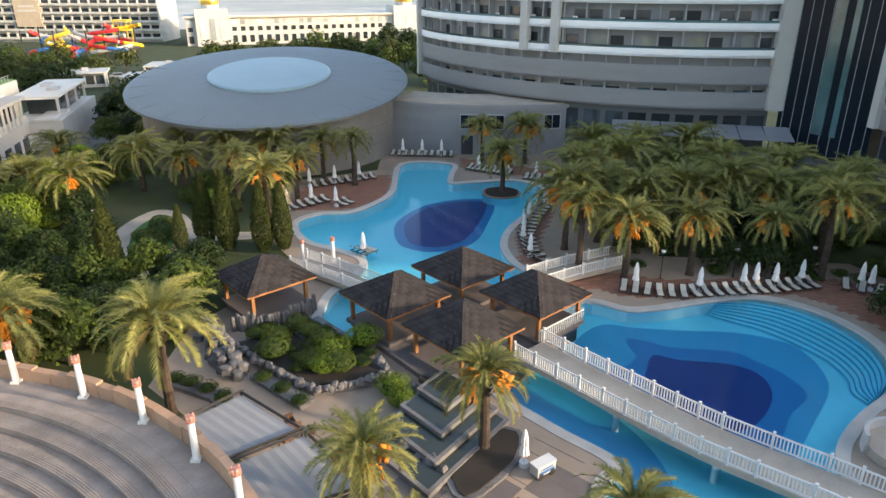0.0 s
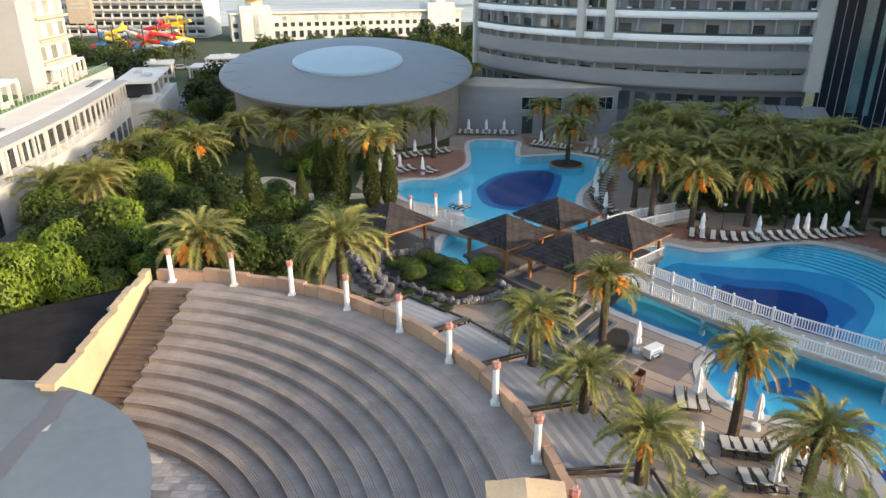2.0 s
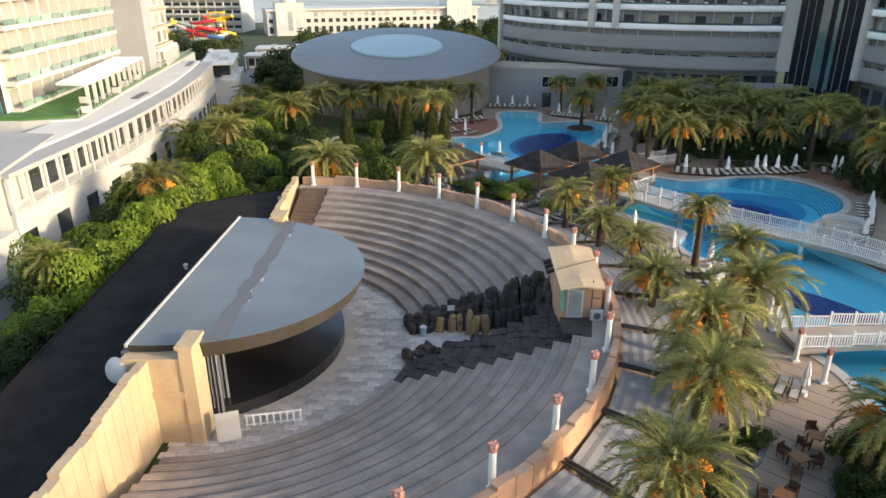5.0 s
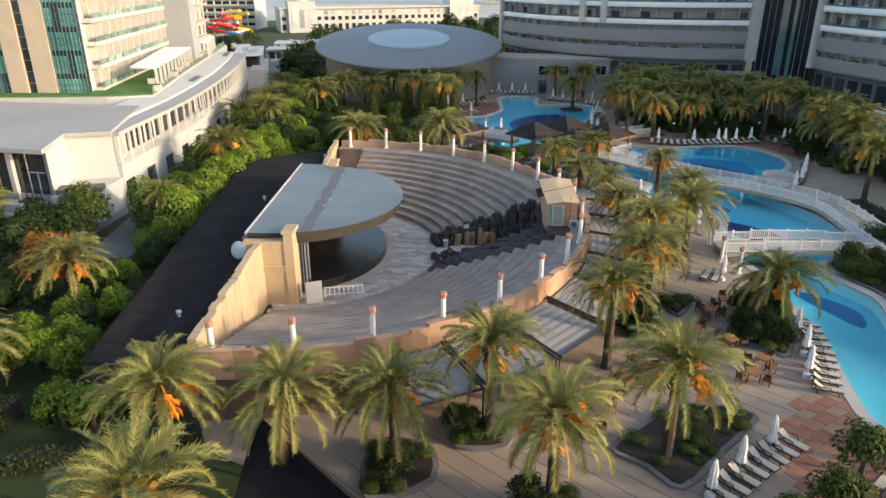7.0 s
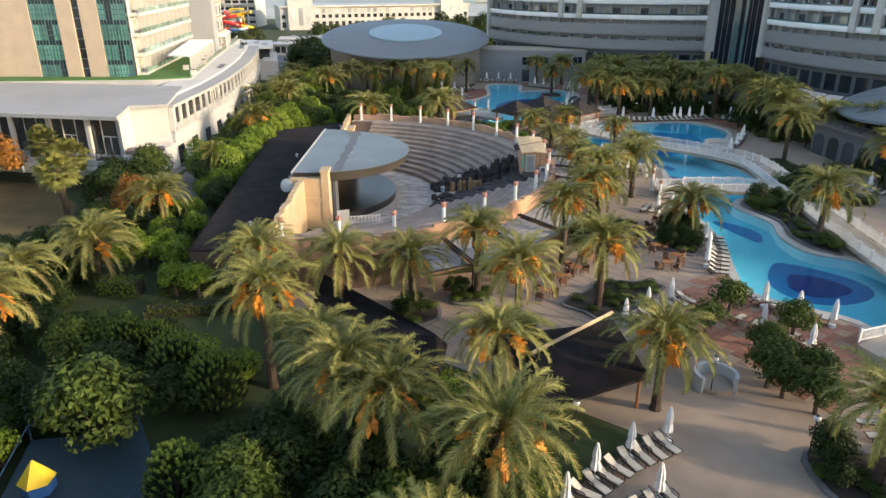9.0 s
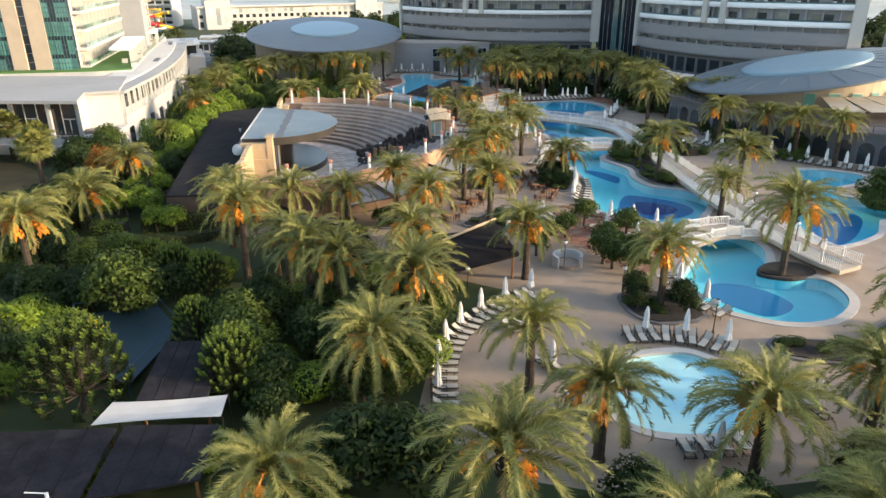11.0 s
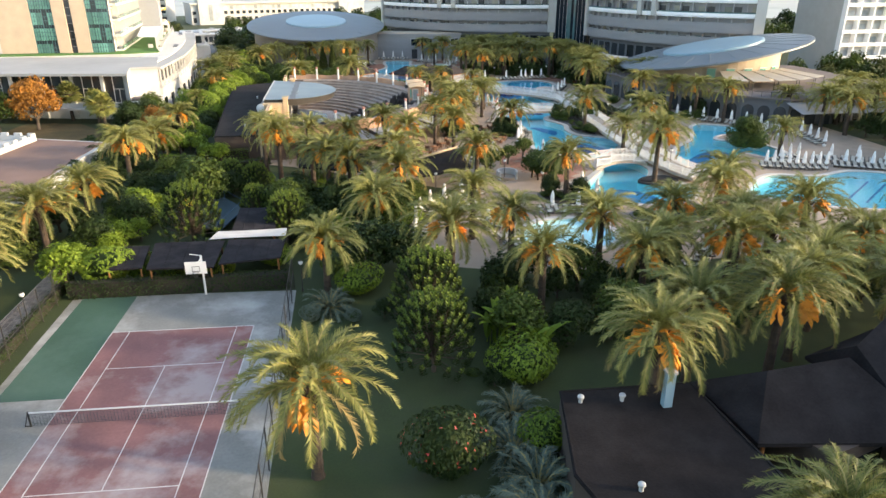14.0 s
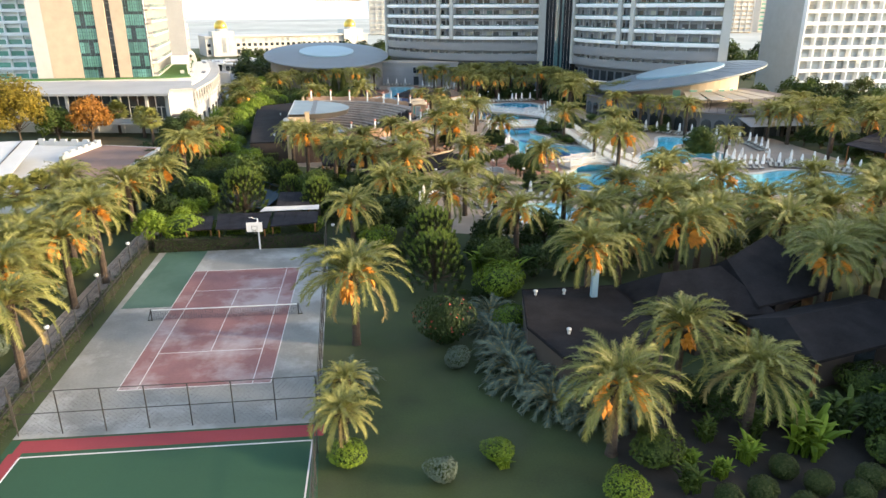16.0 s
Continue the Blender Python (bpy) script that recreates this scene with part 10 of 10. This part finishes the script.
row([(39.8, -34.8), (44.5, -36.6), (48.6, -37.6)], 9, 0, 1, 0.9, 4, 0); row([(43.0, -33.4), (48.2, -32.0)], 6, 0, 2); row([(50.5, -36.0), (54, -37.7), (58.5, -40.2), (62, -44.6)], 17, 0, 2); row([(50, -32.6), (55, -34.4), (60.5, -38)], 10, 0, 3); row([(52.5, -13), (55, -16)], 4, 180, 2); row([(62.5, -47), (59, -53)], 8, 90, 3)

# white drinks cart with an umbrella by the channel
cart = thing("drinks_cart", "white painted drinks cart with a striped side", "cart")
bm = bmesh.new(); box(bm, 0, 0, 0.25, 1.9, 0.9, 0.75); part("body", bm, M["white"], cart)
bm = bmesh.new(); box(bm, 0, 0, 1.0, 2.0, 1.0, 0.07); part("top", bm, M["fence_white"], cart)
for x in (-0.6, 0.6):
    bm = bmesh.new(); rod(bm, (x, -0.5, 0.25), (x, 0.5, 0.25), 0.25, seg=14); part("wheel", bm, M["metal"], cart)
bm = bmesh.new(); box(bm, 0, -0.46, 0.4, 1.6, 0.03, 0.2); box(bm, 0, -0.46, 0.7, 1.2, 0.03, 0.1); part("painted_band", bm, M["blue"], cart, "blue and yellow painted band")
cart.matrix_world = pose(5.9, 30.2, 0, 0, 0, 35) @ Matrix.Diagonal((0.72, 0.72, 0.85, 1))
put("u", 4.9, 30.9)

# rattan tables and chairs on the terrace
def chair():
    c = thing("rattan_chair", "brown woven rattan armchair", "chair", group="rattan chairs on the terrace")
    bm = bmesh.new(); box(bm, 0, 0, 0.36, 0.55, 0.52, 0.08); part("seat", bm, M["wicker"], c)
    bm = bmesh.new(); box(bm, 0, 0.25, 0.4, 0.55, 0.07, 0.5); part("backrest", bm, M["wicker"], c)
    for s in (-0.27, 0.27):
        bm = bmesh.new(); box(bm, s, 0, 0.4, 0.06, 0.5, 0.24)
        for y in (-0.22, 0.22):
            box(bm, s * 0.9, y, 0, 0.05, 0.05, 0.4)
        part("side_frame", bm, M["wicker"], c)
    return c


def table():
    t = thing("rattan_table", "square table with a tan wooden top on rattan legs", "table", group="rattan tables on the terrace")
    bm = bmesh.new(); box(bm, 0, 0, 0.68, 0.9, 0.9, 0.06); part("tabletop", bm, M["wood"], t)
    for sx in (-0.38, 0.38):
        for sy in (-0.38, 0.38):
            bm = bmesh.new(); box(bm, sx, sy, 0, 0.07, 0.07, 0.68); part("leg", bm, M["wicker"], t)
    return t


CH, TB = chair(), table()
fst = True
for k, (x, y) in enumerate(((-8.8, 33.6), (-5.0, 30.2), (-6.6, 26.6), (5.3, -6.1), (3.1, -9.1), (7.2, -4.2), (5.2, -10.9), (6.5, -13.6), (5.1, -15.4), (-3.8, -16.5), (-5.6, -18.4), (1.5, -11.6), (-2.2, -14.3), (-8.6, -16.8), (-10.2, -18.2), (-7.4, -21.4), (3.4, 26.4), (-1.6, 14.0), (-0.4, 4.6))):
    if fst:
        TB.matrix_world = pose(x, y, 0, 0, 0, 20)
    else:
        copy_thing(TB, pose(x, y, 0, 0, 0, 20 + 30 * k))
    for j in range(3):
        a = radians(40 * k + 120 * j)
        m = pose(x + 0.95 * math.cos(a), y + 0.95 * math.sin(a), 0, 0, 0, math.degrees(a) - 90)
        if fst:
            CH.matrix_world = m; fst = False
        else:
            copy_thing(CH, m)

# globe lamps
def lamp():
    l = thing("globe_lamp", "dark garden lamp post with a white globe", "lamp post", group="globe lamps")
    bm = bmesh.new(); rod(bm, (0, 0, 0), (0, 0, 2.6), 0.05, 0.04, 8); rod(bm, (0, 0, 0), (0, 0, 0.3), 0.11, 0.06, 8); part("post", bm, M["metal"], l)
    bm = bmesh.new(); bmesh.ops.create_uvsphere(bm, u_segments=14, v_segments=10, radius=0.2, matrix=Matrix.Translation((0, 0, 2.78))); part("globe", bm, M["lamp_glass"], l, smooth=True)
    bm = bmesh.new(); rod(bm, (0, 0, 2.93), (0, 0, 3.02), 0.16, 0.05, 10); part("cap", bm, M["metal"], l)
    return l


LP = lamp()
LP.matrix_world = pose(-45.3, -79.5, 0)
for x, y in ((-45.0, -70.5), (-45.5, -90.5), (20.5, 56.6), (27.4, 57.0), (34.8, 57.4), (30.9, -12), (30.9, 2), (26.5, -34), (5.2, -42.6), (-8.2, -41.2), (-24.9, 86), (-37, 68), (27.6, -24), (10.0, -49.6), (1.8, -36.2), (-4.8, -97.6), (-34.2, 30.6), (-33.8, 3.0), (-33.9, -11), (-23.6, -67.2)):
    copy_thing(LP, pose(x, y, 0))
pot = thing("round_planter_wall", "round white planter wall on the terrace", "planter")
bm = bmesh.new(); ring_sector(bm, (2.4, -35.3), 1.2, 1.45, -40, 215, 0, 1.15, 28); part("wall", bm, M["white"], pot)
bm = bmesh.new(); ring_sector(bm, (2.4, -35.3), 0.05, 1.2, -180, 180, 0, 0.35, 28); part("seat", bm, M["deck"], pot)

# parked cars on the service road
def car(x, y, ang, material, label):
    c = thing("car", label, "car")
    bm = bmesh.new(); box(bm, 0, 0, 0.35, 4.3, 1.75, 0.55); box(bm, -0.15, 0, 0.9, 2.4, 1.5, 0.5); bmesh.ops.bevel(bm, geom=bm.edges[:], offset=0.12, segments=2, affect="EDGES"); part("body", bm, material, c)
    bm = bmesh.new(); box(bm, -0.15, 0, 0.95, 2.2, 1.56, 0.36); part("glazing", bm, M["glass"], c)
    for sx in (-1.35, 1.35):
        for sy in (-0.8, 0.8):
            bm = bmesh.new(); rod(bm, (sx, sy - 0.1, 0.32), (sx, sy + 0.1, 0.32), 0.32, seg=16); part("wheel", bm, M["metal"], c)
    c.matrix_world = pose(x, y, 0, 0, 0, ang)


car(-86, 185, 20, M["white"], "white parked car on the service road")
car(-80, 196, 30, M["grey_clad"], "grey parked car on the service road")
car(-74, 178, 20, M["grey_dark"], "dark parked car on the service road")

def air_handler(x, y, ang, s_):
    a = thing("air_handler", "blue-grey air handling unit on the service road", "air handler", group="air handlers beside the white wing")
    bm = bmesh.new(); box(bm, 0, 0, 0.15, 2.2 * s_, 1.2, 1.5); bmesh.ops.bevel(bm, geom=bm.edges[:], offset=0.08, segments=2, affect="EDGES"); part("casing", bm, M["skylight"], a)
    bm = bmesh.new(); rod(bm, (0, 0, 1.6), (0, 0, 1.85), 0.42, 0.42, 14); part("fan_cowl", bm, M["grey_clad"], a)
    bm = bmesh.new(); rod(bm, (-1.0 * s_, 0.4, 0.8), (-1.6 * s_, 1.0, 1.4), 0.2, seg=10); part("duct", bm, M["metal"], a)
    for sx in (-0.9, 0.9):
        bm = bmesh.new(); box(bm, sx * s_, 0, 0, 0.15, 1.1, 0.16); part("skid", bm, M["metal"], a)
    a.matrix_world = pose(x, y, 0, 0, 0, ang)


for x, y, ang, s_ in ((-53.6, 56.5, 80, 1.0), (-53.9, 61.0, 85, 1.3), (-55.0, 66.0, 95, 1.1), (-56.2, 71.0, 95, 1.2), (-57.6, 80.0, 100, 1.0), (-58.2, 83.5, 100, 0.9)):
    air_handler(x, y, ang, s_)


def gate_kiosk(x, y, ang, w, d):
    g = thing("gate_kiosk", "small flat-roofed white kiosk at the end of the service road", "kiosk", group="kiosks of the service road")
    bm = bmesh.new(); box(bm, 0, 0, 0, w, d, 3.4); part("wall", bm, M["white"], g)
    bm = bmesh.new(); box(bm, 0, -0.4, 3.4, w + 1.6, d + 2.0, 0.35); part("roof", bm, M["white"], g)
    bm = bmesh.new(); box(bm, 0, 0, 3.75, 1.4, 1.2, 0.7); part("roof_unit", bm, M["grey_clad"], g)
    for k in range(4):
        bm = bmesh.new(); box(bm, -w / 2 + w * (k + 0.5) / 4, -d / 2 - 0.03, 0.8, w / 4 - 0.4, 0.1, 2.0); part("window", bm, M["glass"], g)
    for sx in (-1, 1):
        bm = bmesh.new(); box(bm, sx * (w / 2 + 0.5), -d / 2 - 1.0, 0, 0.3, 0.3, 3.4); part("post", bm, M["white"], g)
    g.matrix_world = pose(x, y, 0, 0, 0, ang)


gate_kiosk(-70.6, 166, 8, 8, 7); gate_kiosk(-72.5, 186, 8, 9, 8); gate_kiosk(-62.5, 190, -12, 10, 10); gate_kiosk(-88, 172, 20, 9, 7)
# terracotta brick fields of the pool surround
def brick_field(poly, label, bx, by, ang, mats, cap=26):
    f = thing("brick_paving", label, "paving")
    f["kind"] = "structure"
    meshes = []
    for mt in mats:
        bm = bmesh.new(); box(bm, 0, 0, 0, bx - 0.05, by - 0.05, 0.03)
        me = bpy.data.meshes.new("paver"); bm.to_mesh(me); bm.free(); me.materials.append(M[mt]); meshes.append(me)
    xs, ys = [p[0] for p in poly], [p[1] for p in poly]
    cx, cy = sum(xs) / len(xs), sum(ys) / len(ys)
    R = max(math.hypot(x - cx, y - cy) for x, y in poly)
    ca, sa = math.cos(radians(ang)), math.sin(radians(ang))
    n, rest, quads = 0, [], []
    for i in range(int(-R / bx), int(R / bx) + 1):
        for j in range(int(-R / by), int(R / by) + 1):
            u, v = i * bx + (bx / 2 if j % 2 else 0), j * by
            p = (cx + u * ca - v * sa, cy + u * sa + v * ca)
            if inside(p, poly) and not any(inside(p, q[3]) for q in POOL_KEEP):
                if n < cap:
                    shared("paver", meshes[(i + 2 * j) % len(meshes)], f, pose(*p, 0.0, 0, 0, ang)); n += 1
                    continue
                b0 = len(rest); hx, hy = bx / 2 - 0.025, by / 2 - 0.025
                for zz in (0.0, 0.03):
                    rest.extend((p[0] + a * ca - b * sa, p[1] + a * sa + b * ca, zz) for a, b in ((-hx, -hy), (hx, -hy), (hx, hy), (-hx, hy)))
                quads.append((b0 + 4, b0 + 5, b0 + 6, b0 + 7))
                quads.extend((b0 + a, b0 + (a + 1) % 4, b0 + 4 + (a + 1) % 4, b0 + 4 + a) for a in range(4))
    if rest:
        me = bpy.data.meshes.new("paver_field"); me.from_pydata(rest, [], quads); me.materials.append(M[mats[0]])
        ob = shared("paver_field", me, f); ob["kind"] = "stuff"



POOL_KEEP = [(t, l, e, [tuple(v) for v in inset(l, e + 0.05)]) for t, l, e in POOLS]
brick_field([(11, 56), (16, 53), (22, 52.3), (28, 53.6), (33, 52.4), (35, 48), (36, 44), (41, 48), (40, 55), (34, 57.2), (22, 56.2), (15, 58.5)], "terracotta brick paving behind the second pool", 0.95, 0.6, 10, ("terracotta",))
brick_field([(3, 95.5), (11, 91), (16, 90), (14.5, 83), (16.5, 83), (18, 92), (10, 97), (3, 101)], "terracotta brick paving beside the first pool", 0.95, 0.6, 0, ("terracotta",))
brick_field([(-6.5, 84), (-8, 79), (-11, 76.6), (-15, 76), (-19, 76), (-18, 86), (-7, 92)], "terracotta brick paving beside the shallow pool end", 0.95, 0.6, 0, ("terracotta",))
brick_field([(8, 78), (8.6, 70), (7.8, 60), (11, 58), (10.5, 66), (14, 77)], "terracotta brick paving along the curved loungers", 0.8, 0.5, 0, ("terracotta",))
brick_field([(5.1, -19.8), (8.1, -17.0), (10.3, -18.2), (10.5, -22), (17, -27.5), (14, -34), (9, -38), (4, -30), (3, -24)], "terracotta and grey chequered paving beside the river pool", 1.25, 0.9, 35, ("terracotta", "terracotta", "terracotta", "paver_tan"), 150)
# cobbles of the path beside the court, laid in one piece
rng_c = random.Random(9); bm = bmesh.new()
for i in range(118):
    y = -59 - 0.5 * i
    f_ = (y + 58) / -60; x0, x1 = -47.4 - 1.5 * f_ + 0.1, -45.0 - 1.3 * f_ - 0.1
    for j in range(5):
        w = (x1 - x0) / 5
        box(bm, x0 + (j + 0.5) * w, y + 0.25 * (j % 2), -0.02, w - 0.07, 0.44, 0.045 + rng_c.uniform(0, 0.02), rng_c.uniform(-5, 5))
ob = finish("cobbles", bm, M["cobble"]); tagged(ob, "worn grey-brown cobbles of the garden path", "paving", kind="stuff")
# large coloured slabs of the terrace laid cornerwise
def slab_panels(poly, ang, size, mats, seed):
    f = thing("terrace_slabs", "large beige, brown and grey terrace slabs laid cornerwise", "paving"); f["kind"] = "structure"
    rng = random.Random(seed); ca, sa = math.cos(radians(ang)), math.sin(radians(ang))
    meshes = []
    for mt in mats:
        bm = bmesh.new(); box(bm, 0, 0, 0, size - 0.06, size - 0.06, 0.004)
        me = bpy.data.meshes.new("slab"); bm.to_mesh(me); bm.free(); me.materials.append(M[mt]); meshes.append(me)
    h_ = size / 2
    for i in range(-20, 21):
        for j in range(-20, 21):
            u, v = i * size, j * size
            c = [(u + a) * ca - (v + b) * sa for a, b in ((0, 0), (-h_, -h_), (h_, -h_), (h_, h_), (-h_, h_))]
            d = [(u + a) * sa + (v + b) * ca for a, b in ((0, 0), (-h_, -h_), (h_, -h_), (h_, h_), (-h_, h_))]
            if all(inside(p, poly) for p in zip(c, d)) and (i + j) % 2 == 0:
                shared("slab", meshes[(i + rng.randint(0, 1)) % len(meshes)], f, pose(c[0], d[0], 0.0, 0, 0, ang))


slab_panels([(-12, 35), (-9, 38.4), (-2, 37), (8, 34.5), (9, 28), (8, 23), (2, 22), (-3, 24), (-9, 31)], -42, 2.9, ("paver_tan", "paver_dark"), 4)
# slab joints of the main terrace
jt = thing("paving_joints", "dark joints between the terrace slabs", "paving")
jt["kind"] = "structure"
for poly, ang, gap in (([(-2, 35), (8, 33), (9, 28), (8, 22), (13, 20), (13, 12), (11, 4), (12, -8), (9.5, -18), (4, -22), (-2, -30), (-8, -34), (-24, -25), (-13, -18.5), (-2.5, -6), (1.2, 8), (-2.5, 20), (-10, 31), (-14, 36)], -42, 1.25),):
    ca, sa = math.cos(radians(ang)), math.sin(radians(ang))
    for i in range(-40, 41):
        v = i * gap
        runs, start = [], None
        for k in range(-160, 161):
            u = k * 0.5
            p = (u * ca - v * sa, u * sa + v * ca)
            ok = inside(p, poly)
            if ok and start is None: start = u
            if not ok and start is not None:
                runs.append((start, u)); start = None
        for a0, a1 in runs:
            if a1 - a0 > 1:
                bm = bmesh.new(); um = (a0 + a1) / 2
                box(bm, um * ca - v * sa, um * sa + v * ca, 0, a1 - a0, 0.07, 0.006, ang); part("joint", bm, M["paver_dark"], jt)
